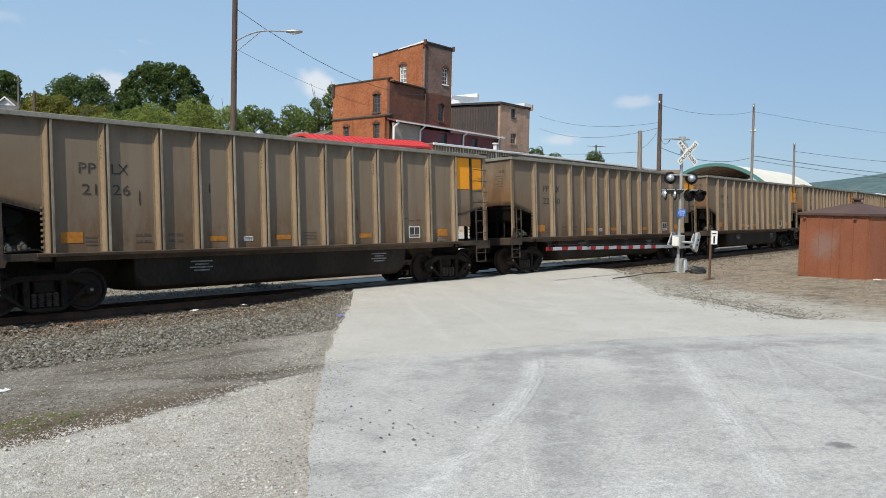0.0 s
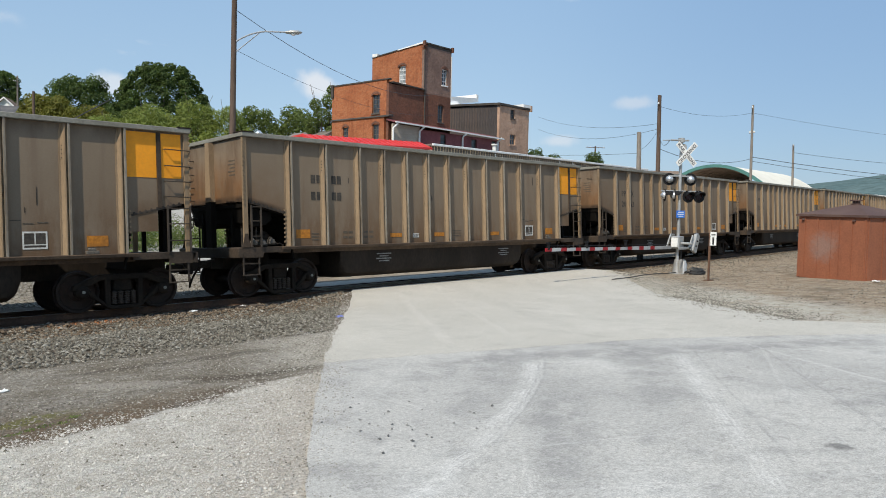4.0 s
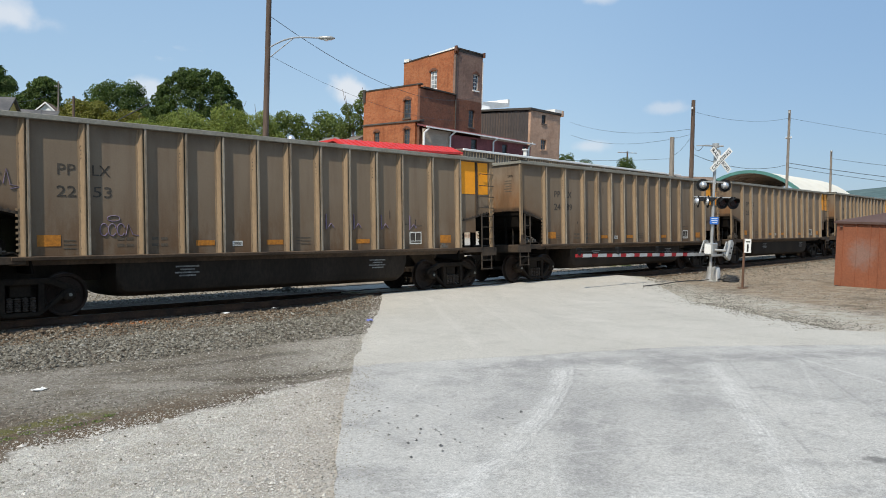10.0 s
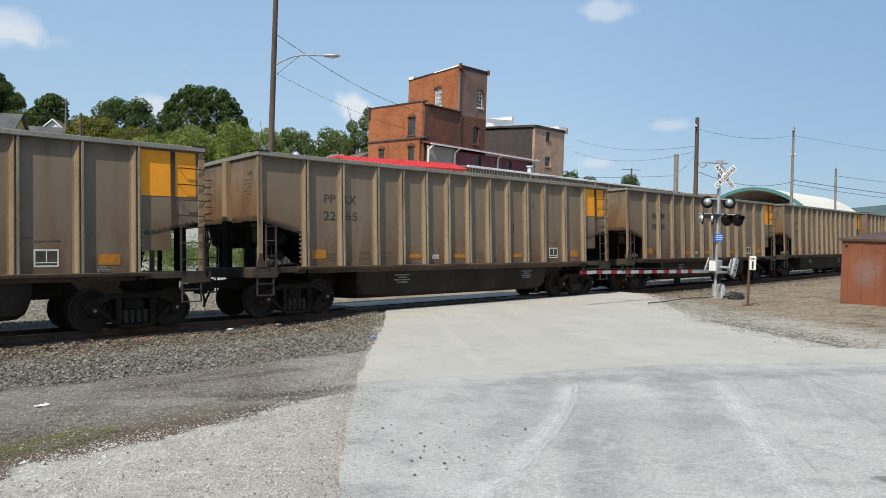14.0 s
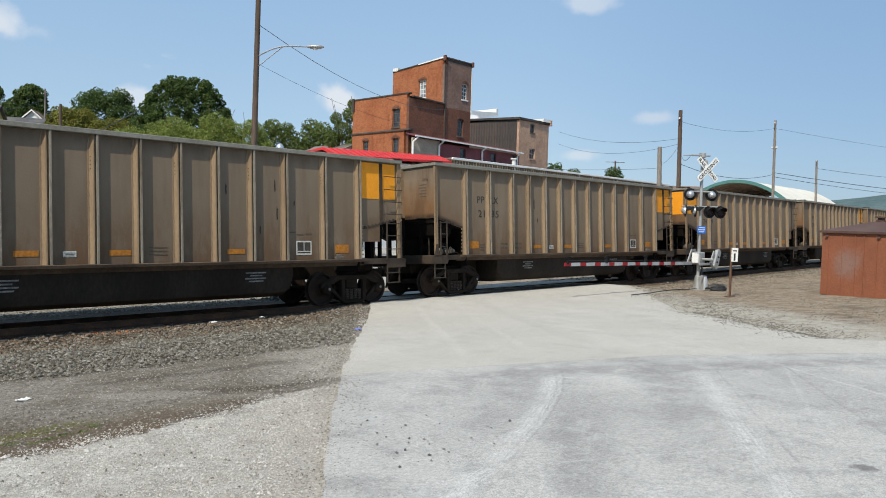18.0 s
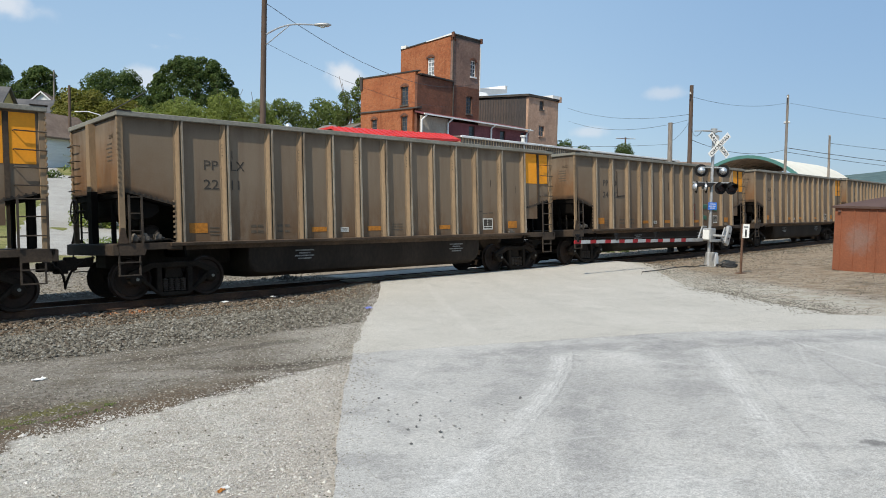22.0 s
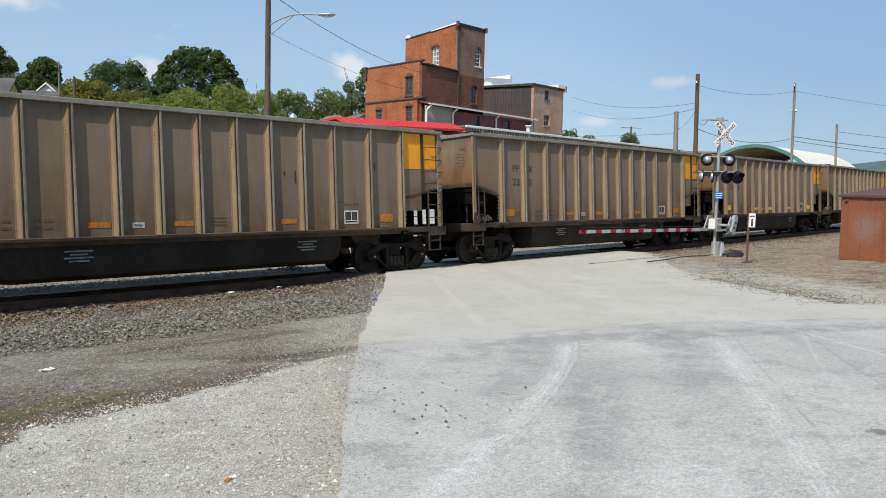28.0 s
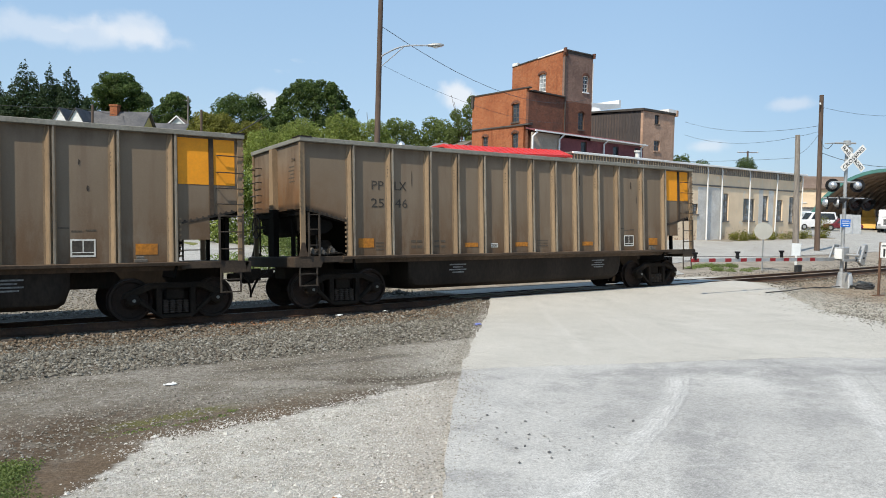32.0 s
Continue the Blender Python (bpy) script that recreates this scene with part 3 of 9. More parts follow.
    dry = mix_colour(nt, ramp(nt, wob, 0.35, 0.62), (0.235, 0.20, 0.16), (0.32, 0.28, 0.23))
    cess = mix_colour(nt, ramp(nt, coarse, 0.35, 0.65), (0.30, 0.275, 0.235), (0.20, 0.178, 0.148))
    dry = mix_colour(nt, mulf(nt, ramp(nt, x, 12.5, 10.0), ramp(nt, plus(y, wob, 3.0), 29.0, 26.0)), dry, cess)
    lawn = mix_colour(nt, ramp(nt, noise_of(nt, co, 0.16, 5.0, 0.65), 0.35, 0.65), (0.16, 0.165, 0.055), (0.28, 0.255, 0.11))
    lawn = mix_colour(nt, mulf(nt, ramp(nt, wob2, 0.45, 0.62), 0.6), lawn, (0.10, 0.115, 0.035))
    dry = mix_colour(nt, mulf(nt, ramp(nt, y, 25.0, 29.0), ramp(nt, x, 42.0, 30.0)), dry, lawn)
    col = mix_colour(nt, far, col, dry)
    wood = ramp(nt, y, 240.0, 300.0)
    col = mix_colour(nt, wood, col, (0.05, 0.075, 0.03))
    col = mix_colour(nt, 1.0, col, ramp(nt, fine, 0.25, 0.75, 0.62, 1.38), "MULTIPLY")
    nt.links.new(col, b.inputs["Base Color"])
    b.inputs["Specular IOR Level"].default_value = 0.12
    rough = math_sum(nt, fine, mulf(nt, coarse, 2.0))
    bump(nt, b, rough, 0.7, 0.03)
    return m


ground = build_ground()


def sheet(name, outline, lift, material, label, category, cell=0.45, skirt=0.05, rough_edge=0.06, seed=1):
    """A thin slab that follows the ground inside an outline of (x, y), with a ragged edge and a skirt."""
    rnd = random.Random(seed)
    pts = []
    for (ax, ay), (bx, by) in zip(outline, outline[1:] + outline[:1]):
        n = max(int(math.hypot(bx - ax, by - ay) / 0.25), 1)
        for i in range(n):
            k = i / n
            j = rough_edge
            pts.append((ax + (bx - ax) * k + rnd.uniform(-j, j), ay + (by - ay) * k + rnd.uniform(-j, j)))
    bm = bmesh.new()
    vs = [bm.verts.new((x, y, 0)) for x, y in pts]
    bm.faces.new(vs)
    bmesh.ops.triangulate(bm, faces=bm.faces)
    xs = [p[0] for p in pts]
    ys = [p[1] for p in pts]
    for axis, lo, hi in ((0, min(xs), max(xs)), (1, min(ys), max(ys))):
        c = lo + cell
        while c < hi:
            co, no = [0, 0, 0], [0, 0, 0]
            co[axis], no[axis] = c, 1
            bmesh.ops.bisect_plane(bm, geom=bm.verts[:] + bm.edges[:] + bm.faces[:], plane_co=co, plane_no=no)
            c += cell
    edge = [e for e in bm.edges if e.is_boundary]
    for v in bm.verts:
        v.co.z = land(v.co.x, v.co.y) + lift + 0.006 * fbm(v.co.x, v.co.y, 0.6)
    made = bmesh.ops.extrude_edge_only(bm, edges=edge)
    for v in made["geom"]:
        if isinstance(v, bmesh.types.BMVert):
            v.co.z -= skirt
    bmesh.ops.recalc_face_normals(bm, faces=bm.faces)
    me = bpy.data.meshes.new(name)
    bm.to_mesh(me)
    bm.free()
    me.materials.append(material)
    return tagged(new(name, me), label, category, "", "structure")


def math_node(nt, op, a, b):
    n = nt.nodes.new("ShaderNodeMath")
    n.operation = op
    for i, v in enumerate((a, b)):
        if isinstance(v, bpy.types.NodeSocket):
            nt.links.new(v, n.inputs[i])
        else:
            n.inputs[i].default_value = v
    return n.outputs[0]


def asphalt(name, c1, c2, pale, dark, marks=(), speck=0.16, patch=None):
    m, nt, b, co = start_material(name, 0.9)
    big = noise_of(nt, co, 0.32, 5.0, 0.6)
    mid = noise_of(nt, co, 1.6, 6.0, 0.65)
    fine = noise_of(nt, co, 85.0, 4.0, 0.75)
    col = mix_colour(nt, ramp(nt, big, 0.35, 0.65), c1, c2)
    streak = noise_of(nt, co, 0.9, 5.0, 0.62, (0.8, 0.6, 1))
    col = mix_colour(nt, mulf(nt, ramp(nt, streak, 0.52, 0.7), 0.4), col, pale)
    col = mix_colour(nt, mulf(nt, ramp(nt, mid, 0.48, 0.72), 0.65), col, dark)
    # long wheel marks: x = a + b y + c y2, from y0 to y1, half width w, strength k
    if marks:
        sep = nt.nodes.new("ShaderNodeSeparateXYZ")
        nt.links.new(co, sep.inputs["Vector"])
        brush = noise_of(nt, co, 2.6, 5.0, 0.65)
        for a, b1, c1_, y0, y1, w, k, tone in marks:
            e = math_node(nt, "ADD", math_node(nt, "MULTIPLY", math_node(nt, "ADD", mulf(nt, sep.outputs["Y"], c1_), b1), sep.outputs["Y"]), a)
            sway = 0.5 if w > 0.3 else 0.12
            off = math_node(nt, "ABSOLUTE", math_node(nt, "SUBTRACT", math_node(nt, "ADD", sep.outputs["X"], mulf(nt, brush, sway)), math_node(nt, "ADD", e, sway / 2)), 0.0)
            band = ramp(nt, off, w, w * 0.25)
            band = mulf(nt, band, mulf(nt, ramp(nt, sep.outputs["Y"], y0, y0 + 0.8), ramp(nt, sep.outputs["Y"], y1 + 0.05, y1 - 0.9)))
            band = mulf(nt, band, mulf(nt, ramp(nt, brush, 0.28, 0.6), k))
            if tone == 2:
                # the tread leaves fine lines
                comb = math_node(nt, "SINE", mulf(nt, off, 70.0), 0.0)
                band = mulf(nt, band, ramp(nt, comb, -0.6, 0.6, 0.35, 1.0))
            col = mix_colour(nt, band, col, pale if tone > 0 else dark)
    if patch:
        # a patched hole
        hole = nt.nodes.new("ShaderNodeVectorMath")
        hole.operation = "DISTANCE"
        flat = node(nt, "ShaderNodeMapping", Scale=(1, 1, 0))
        nt.links.new(co, flat.inputs["Vector"])
        nt.links.new(flat.outputs["Vector"], hole.inputs[0])
        hole.inputs[1].default_value = patch
        rag = math_node(nt, "ADD", hole.outputs["Value"], mulf(nt, noise_of(nt, co, 9.0, 5.0, 0.7), 0.22))
        col = mix_colour(nt, ramp(nt, rag, 0.24, 0.17, 0.0, 0.75), col, (0.13, 0.125, 0.12))
    crack = nt.nodes.new("ShaderNodeTexVoronoi")
    crack.feature = "DISTANCE_TO_EDGE"
    crack.inputs["Scale"].default_value = 0.22
    warp = node(nt, "ShaderNodeMapping")
    mixv = nt.nodes.new("ShaderNodeMix")
    mixv.data_type = "VECTOR"
    mixv.inputs["Factor"].default_value = 0.06
    nz = node(nt, "ShaderNodeTexNoise", Scale=2.2, Detail=4.0)
    nt.links.new(co, nz.inputs["Vector"])
    nt.links.new(co, mixv.inputs["A"])
    nt.links.new(nz.outputs["Color"], mixv.inputs["B"])
    nt.links.new(mixv.outputs["Result"], crack.inputs["Vector"])
    line = ramp(nt, crack.outputs["Distance"], 0.006, 0.0)
    col = mix_colour(nt, mulf(nt, line, 0.25), col, pale)
    # bare stone chips, small stains
    chips = noise_of(nt, co, 24.0, 6.0, 0.8)
    col = mix_colour(nt, 1.0, col, ramp(nt, chips, 0.3, 0.7, 1.0 - speck, 1.0 + speck), "MULTIPLY")
    blot = ramp(nt, noise_of(nt, co, 4.2, 6.0, 0.7), 0.56, 0.70)
    col = mix_colour(nt, mulf(nt, blot, 0.5), col, dark)
    col = mix_colour(nt, 1.0, col, ramp(nt, fine, 0.28, 0.72, 0.66, 1.34), "MULTIPLY")
    nt.links.new(col, b.inputs["Base Color"])
    b.inputs["Specular IOR Level"].default_value = 0.2
    bump(nt, b, fine, 0.6, 0.01)
    return m


APRON_MARKS = [
    # the turning arc of a lorry: one broad pale sweep with the lines of its tread
    (-8.07, 3.95, -0.22, 3.0, 7.3, 0.38, 0.85, 2), (-7.8, 3.95, -0.22, 3.6, 7.2, 0.05, 0.5, -1), (-7.95, 3.95, -0.22, 3.6, 7.2, 0.035, 0.4, -1),
    # straighter pale sweeps out of the yard, and thin single lines
    (2.55, 1.46, 0.0, 1.2, 5.7, 0.30, 0.7, 2), (3.05, 1.46, 0.0, 1.6, 5.6, 0.05, 0.45, -1), (15.7, -2.72, 0.0, 3.2, 4.1, 0.035, 0.8, 1),
    (8.9, 0.35, 0.05, 1.5, 5.2, 0.07, 0.5, 1), (5.2, 1.32, 0.02, 1.2, 5.4, 0.06, 0.45, -1), (6.6, 0.25, 0.0, 2.1, 3.2, 0.10, 0.7, -1),
    # dust over the near part
    (3.2, 0.55, 0.0, 1.0, 3.3, 0.75, 0.45, 1), (-0.2, 1.0, 0.0, 2.6, 4.6, 0.55, 0.5, 1),
    # greyer, bare surface between the sweeps
    (0.85, 1.20, 0.0, 2.6, 5.4, 0.75, 0.65, -1), (2.9, 1.20, 0.0, 3.2, 7.6, 0.8, 0.6, -1), (-1.0, 1.32, 0.0, 4.8, 7.8, 0.8, 0.55, -1), (18.9, -1.59, 0.0, 3.0, 7.7, 1.0, 0.75, -1)]
APRON = asphalt("bleached_apron", (0.448, 0.432, 0.402), (0.366, 0.354, 0.332), (0.545, 0.530, 0.502), (0.262, 0.254, 0.244), APRON_MARKS, 0.22, (6.79, 1.94, 0))
APPROACH_MARKS = [(2.5, 0.716, 0.0, 8.0, 15.6, 0.17, 0.5, 1), (4.0, 0.716, 0.0, 8.0, 15.6, 0.12, 0.35, 1), (6.4, 0.62, 0.0, 7.4, 16.0, 0.4, 0.4, -1), (10.6, 0.55, 0.0, 6.0, 16.0, 0.5, 0.35, -1), (12.9, 0.22, 0.01, 5.0, 14.0, 0.07, 0.45, 1), (9.0, 0.30, 0.02, 7.0, 13.0, 0.05, 0.4, -1)]
APPROACH = asphalt("pale_approach", (0.462, 0.436, 0.387), (0.432, 0.406, 0.358), (0.52, 0.492, 0.442), (0.37, 0.348, 0.308), APPROACH_MARKS, 0.12)
STREET = asphalt("pale_street", (0.385, 0.37, 0.34), (0.33, 0.315, 0.29), (0.44, 0.425, 0.395), (0.26, 0.25, 0.23))

SEAM = [(6.12, 8.55), (7.49, 7.94), (9.37, 7.14), (11.03, 6.37), (13.27, 4.68), (14.5, 3.53), (16.5, 1.2), (18.5, -2.0)]
sheet("apron", [(6.12, 8.55), (4.49, 6.47), (2.91, 4.29), (0.8, 1.4), (-1.2, -2.5), (4, -6), (14, -7), (18.5, -2.0)] + SEAM[-2:0:-1],
      0.03, APRON, "bleached blue-grey asphalt apron with tyre marks", "pavement", 0.5, 0.06, 0.018, 3)
sheet("crossing_approach", [(a - 0.05, b - 0.1) for a, b in SEAM[::-1]] + [(6.3, 8.8), (8.42, 11.33), (10.6, 13.9), (12.3, 15.9), (12.9, 16.76), (25.0, 17.06), (23.6, 14.3),
      (18.71, 10.23), (16.57, 7.25), (15.28, 5.19), (16.2, 3.2), (22, -2)],
      0.033, APPROACH, "pale sun-bleached asphalt approach to the level crossing", "road", 0.5, 0.06, 0.035, 4)


def strip_slab(name, x0, x1, n0, n1, z, material, label):
    """A crossing slab along the curved line, between two offsets from its centre."""
    g = Geo()
    k = 24
    for i in range(k):
        a, b = x0 + (x1 - x0) * i / k, x0 + (x1 - x0) * (i + 1) / k
        q = [(a, track_y(a) + n0), (b, track_y(b) + n0), (b, track_y(b) + n1), (a, track_y(a) + n1)]
        c, s = math.cos(radians(CANT)), math.sin(radians(CANT))
        top = [(p, r, GRADE * p - (n0 if j in (0, 1) else n1) * s + z) for j, (p, r) in enumerate(q)]
        low = [(p, r, h - 0.25) for p, r, h in top]
        g.add(top + low, [(0, 1, 2, 3), (0, 4, 5, 1), (2, 6, 7, 3), (1, 5, 6, 2), (3, 7, 4, 0)])
    return solid(name, g, material, label, "pavement", "structure")


strip_slab("crossing_panel_middle", 12.6, 25.2, -0.64, 0.64, -0.02, APPROACH, "pale asphalt strip between the rails")
strip_slab("crossing_panel_far", 13.4, 27.0, 0.80, 3.6, -0.02, APPROACH, "pale asphalt strip beyond the far rail")
sheet("street", [(14.5, 20.9), (27.5, 21.2), (29.5, 24.2), (34, 25.3), (60, 26.8), (100, 33.5), (150, 43), (150, 62), (100, 55), (74, 47.5), (71, 40.5), (69.5, 36.6),
      (40, 34.4), (24, 33.0), (18.5, 31.0), (13.5, 30.6), (10.2, 31.5), (11.3, 39.2), (14.2, 50.8), (15.6, 57), (22, 85), (19, 85), (14.1, 57), (12.2, 50.6), (8.6, 39.4), (6.0, 30.0), (8.5, 28.2), (13.0, 25.5)],
      0.03, STREET, "pale concrete street beyond the railway", "road", 2.5, 0.06, 0.1, 5)


# ---- railway track ----
RAIL_STEEL = surface("rail_rusty_steel", (0.12, 0.064, 0.038), (0.065, 0.04, 0.028), 0.75, 0.3, 2.0, 22, 0.3, 0.1)
RAIL_HEAD = surface("rail_head_worn", (0.17, 0.145, 0.125), (0.11, 0.085, 0.068), 0.5, 0.5, 3.0, 30, 0.1, 0.02)
TIE = surface("tarred_tie", (0.045, 0.036, 0.03), (0.085, 0.068, 0.055), 0.9, 0, 1.5, 18, 0.35, 0.3, (1, 0.3, 1), 0.2)


def canted(x, n, z):
    """A point beside the track: offset n from its centre (away is positive), height z over the rail heads."""
    c, s = math.cos(radians(CANT)), math.sin(radians(CANT))
    n2, z2 = n * c + z * s, z * c - n * s
    return (x - CURVE * max(min(x, 110), -110) * n2, track_y(x) + n2, GRADE * max(min(x, 150), -150) + z2)


def build_rail(side):
    base = thing("rail", Matrix.Identity(4), "long curved steel rail with a polished head on wooden ties", "rail", "rails of the line", "structure")
    xs = list(np.arange(-60, 120, 3.0)) + list(np.arange(120, 421, 20.0))
    xs = list(np.arange(-420, -60, 20.0)) + xs
    sections = {"web": ([(-0.07, -0.17), (0.07, -0.17), (0.07, -0.155), (0.012, -0.135), (0.012, -0.04), (0.034, -0.03), (0.034, -0.006), (-0.034, -0.006), (-0.034, -0.03), (-0.012, -0.04), (-0.012, -0.135), (-0.07, -0.155)], RAIL_STEEL),
                "rail_head": ([(-0.034, -0.006), (0.034, -0.006), (0.028, 0.0), (-0.028, 0.0)], RAIL_HEAD)}
    for name, (sec, mat) in sections.items():
        g = Geo()
        v, f, k = [], [], len(sec)
        for x in xs:
            v += [canted(x, side * 0.7525 + a, h) for a, h in sec]
        for i in range(len(xs) - 1):
            f += [(i * k + j, i * k + (j + 1) % k, (i + 1) * k + (j + 1) % k, (i + 1) * k + j) for j in range(k)]
        part(name, g.add(v, f), mat, base)


build_rail(-1)
build_rail(1)


def build_ties():
    bed = thing("track_ties", Matrix.Identity(4), "row of dark tarred wooden ties half buried in ballast", "track", "", "structure")
    me = mesh_of("tie", Geo().box(-0.115, 0.115, -1.3, 1.3, -0.36, -0.175), TIE, 0.012)
    rnd = random.Random(5)
    x = -34.0
    while x < 108:
        ob = part("tie", me, TIE, bed)
        p = canted(x, 0, 0)
        ob.matrix_world = Matrix.Translation(p) @ pose(0, 0, 0, -CANT, 0, math.degrees(CURVE * x) + rnd.uniform(-1, 1))
        x += 0.52


def stones(name, count, where, size, material, label, seed, category="gravel", tall=0.7):
    """Loose broken stones lying on the ground: one mesh of many small lumps."""
    rnd = np.random.RandomState(seed)
    base = np.array([(1, 0, 0), (-1, 0, 0), (0, 1, 0), (0, -1, 0), (0, 0, 1), (0, 0, -0.6)], float)
    tri = np.array([(0, 2, 4), (2, 1, 4), (1, 3, 4), (3, 0, 4), (2, 0, 5), (1, 2, 5), (3, 1, 5), (0, 3, 5)])
    V, F, made = [], [], 0
    while made < count:
        x, y, z, s = where(rnd)
        if z is None:
            continue
        k = base * (0.6 + 0.8 * rnd.rand(6, 1)) * s * size * np.array([1, 1, tall])
        a = rnd.rand() * 6.28
        c, q = math.cos(a), math.sin(a)
        k = np.stack([k[:, 0] * c - k[:, 1] * q, k[:, 0] * q + k[:, 1] * c, k[:, 2]], 1)
        V.append(k + (x, y, z))
        F.append(tri + 6 * made)
        made += 1
    me = bpy.data.meshes.new(name)
    me.from_pydata(np.concatenate(V).tolist(), [], np.concatenate(F).tolist())
    me.materials.append(material)
    return tagged(new(name, me), label, category, "", "stuff")


def stone_material(name, a, b_, c):
    m, nt, b, co = start_material(name, 0.92)
    geo = nt.nodes.new("ShaderNodeNewGeometry")
    r = geo.outputs["Random Per Island"]
    col = mix_colour(nt, ramp(nt, r, 0.0, 0.7), a, b_)
    col = mix_colour(nt, ramp(nt, r, 0.85, 0.95), col, c)
    col = mix_colour(nt, 1.0, col, ramp(nt, noise_of(nt, co, 40.0, 4.0), 0.25, 0.75, 0.75, 1.25), "MULTIPLY")
    nt.links.new(col, b.inputs["Base Color"])
    b.inputs["Specular IOR Level"].default_value = 0.15
    return m


def on_slab(x, y):
    """Inside the asphalt beside the line."""
    left = 6.12 + (y - 8.55) * (0.80 if y > 8.55 else 0.73)
    right = 23.6 + (y - 14.3) * 1.0 if y > 10 else 19
    return left - 0.05 < x < right


def ballast_spot(rnd):
    x = rnd.uniform(-4, 13.5) if rnd.rand() < 0.8 else rnd.uniform(24, 60)
    n = -0.9 - (rnd.rand() ** 0.9) * 5.6 if x < 15 else -0.9 - abs(rnd.normal(0, 1.5))
    if x > 24 and rnd.rand() < 0.3:
        n = rnd.uniform(0.9, 3.5)
    y = track_y(x) + n
    if y < 11.0 + 0.5 * fbm(x, 3.0, 0.9) + 0.7 * rnd.rand() ** 3 or (n < 0 and on_slab(x, y)):
        return x, y, None, 1
    return x, y, max(land(x, y), canted(x, n, -0.27)[2] if abs(n) < 1.9 else -9) + rnd.uniform(-0.01, 0.03), rnd.uniform(0.45, 1.3) if rnd.rand() < 0.96 else rnd.uniform(1.3, 1.8)


def shoulder_spot(rnd):
    x, n = rnd.uniform(-4, 13.0), -0.9 - 1.9 * rnd.rand() ** 1.5
    y = track_y(x) + n
    if on_slab(x, y):
        return x, y, None, 1
    return x, y, max(land(x, y), canted(x, n, -0.25)[2] if n > -1.9 else -9) + rnd.uniform(0.0, 0.035), rnd.uniform(0.5, 1.3)


def crib_spot(rnd):
    x, n = rnd.uniform(-6, 60), rnd.uniform(-1.7, 2.9)
    if 12.4 < x < 26.5 or 0.66 < abs(n) < 0.84:
        return x, n, None, 1
    p = canted(x, n, -0.20)
    return p[0], p[1], p[2] + rnd.uniform(-0.03, 0.02), rnd.uniform(0.6, 1.2)


def yard_spot(rnd):
    x, y = rnd.uniform(-1, 9.0), rnd.uniform(3.6, 13.5)
    if on_slab(x, y):
        return x, y, None, 1
    if y - min(5.45 + 1.08 * x, 6.8 + 0.235 * x) + 0.5 * fbm(x, y, 0.9) > -0.25 + 0.38 * rnd.rand() ** 1.5:
        return x, y, None, 1
    if 0.8 * x - 0.6 * y + 0.9 > 0.4 and rnd.rand() < 0.6:
        return x, y, None, 1
    s = rnd.uniform(0.3, 1.0) if rnd.rand() < 0.98 else rnd.uniform(1.0, 2.0)
    return x, y, land(x, y) + 0.004, s


def band_spot(rnd):
    x, y = rnd.uniform(-1, 11.0), rnd.uniform(7.0, 14.5)
    if on_slab(x, y) or y - min(5.45 + 1.08 * x, 6.8 + 0.235 * x) < 0.1:
        return x, y, None, 1
    return x, y, land(x, y) + 0.003, rnd.uniform(0.3, 1.0)


def far_spot(rnd):
    x, n = rnd.uniform(-2, 13.5), rnd.uniform(2.0, 7.0)
    y = track_y(x) + n
    return x, y, land(x, y) + 0.01, rnd.uniform(0.4, 1.2)


def lot_spot(rnd):
    x, y = rnd.uniform(15.5, 36), rnd.uniform(2, 15)
    if on_slab(x, y):
        return x, y, None, 1
    return x, y, land(x, y) + 0.004, rnd.uniform(0.3, 1.1)


def slab_spot(rnd):
    x, y = rnd.normal(4.6, 0.5), rnd.normal(5.2, 0.55)
    if not on_slab(x, y) or y < 3.5:
        return x, y, None, 1
    return x, y, land(x, y) + 0.04, rnd.uniform(0.3, 1.1)


def kerb_spot(rnd):
    k = rnd.rand()
    if k < 0.6:
        x, y = 15.28 + 3.43 * k / 0.6, 5.19 + 5.04 * k / 0.6
    else:
        x, y = 18.71 + 4.9 * (k - 0.6) / 0.4, 10.23 + 4.07 * (k - 0.6) / 0.4
    o = rnd.normal(0.35, 0.5) if k < 0.55 else rnd.normal(0.9, 0.8)
    x, y = x + 0.83 * o, y - 0.56 * o
    return x, y, land(x, y) + (0.035 if o < 0.05 else 0.006), rnd.uniform(0.4, 1.3)


def scale_spot(rnd):
    x, n = rnd.normal(5.67, 0.45), -0.95 - abs(rnd.normal(0, 0.28))
    y = track_y(x) + n
    return x, y, max(land(x, y), canted(x, n, -0.25)[2]) + 0.03, rnd.uniform(0.4, 1.1)


def verge_spot(rnd):
    y = rnd.uniform(8.3, 16.0)
    x = 6.12 + (y - 8.55) * 0.80 + rnd.normal(0.05, 0.5)
    return x, y, land(x, y) + (0.03 if on_slab(x, y) else 0.004), rnd.uniform(0.3, 1.1)


def heap_spot(rnd):
    x, y = rnd.normal(11.8, 0.32), rnd.normal(20.1, 0.25)
    return x, y, land(x, y) + 0.16 * math.exp(-((x - 11.8) / 0.4) ** 2 - ((y - 20.1) / 0.35) ** 2) * rnd.rand(), rnd.uniform(0.6, 1.6)


def edge_spot(rnd):
    y = rnd.uniform(4, 15.5)
    x = 6.12 + (y - 8.55) * (0.80 if y > 8.55 else 0.73) + rnd.normal(-0.05, 0.22)
    return x, y, land(x, y) + 0.03, rnd.uniform(0.4, 1.2)


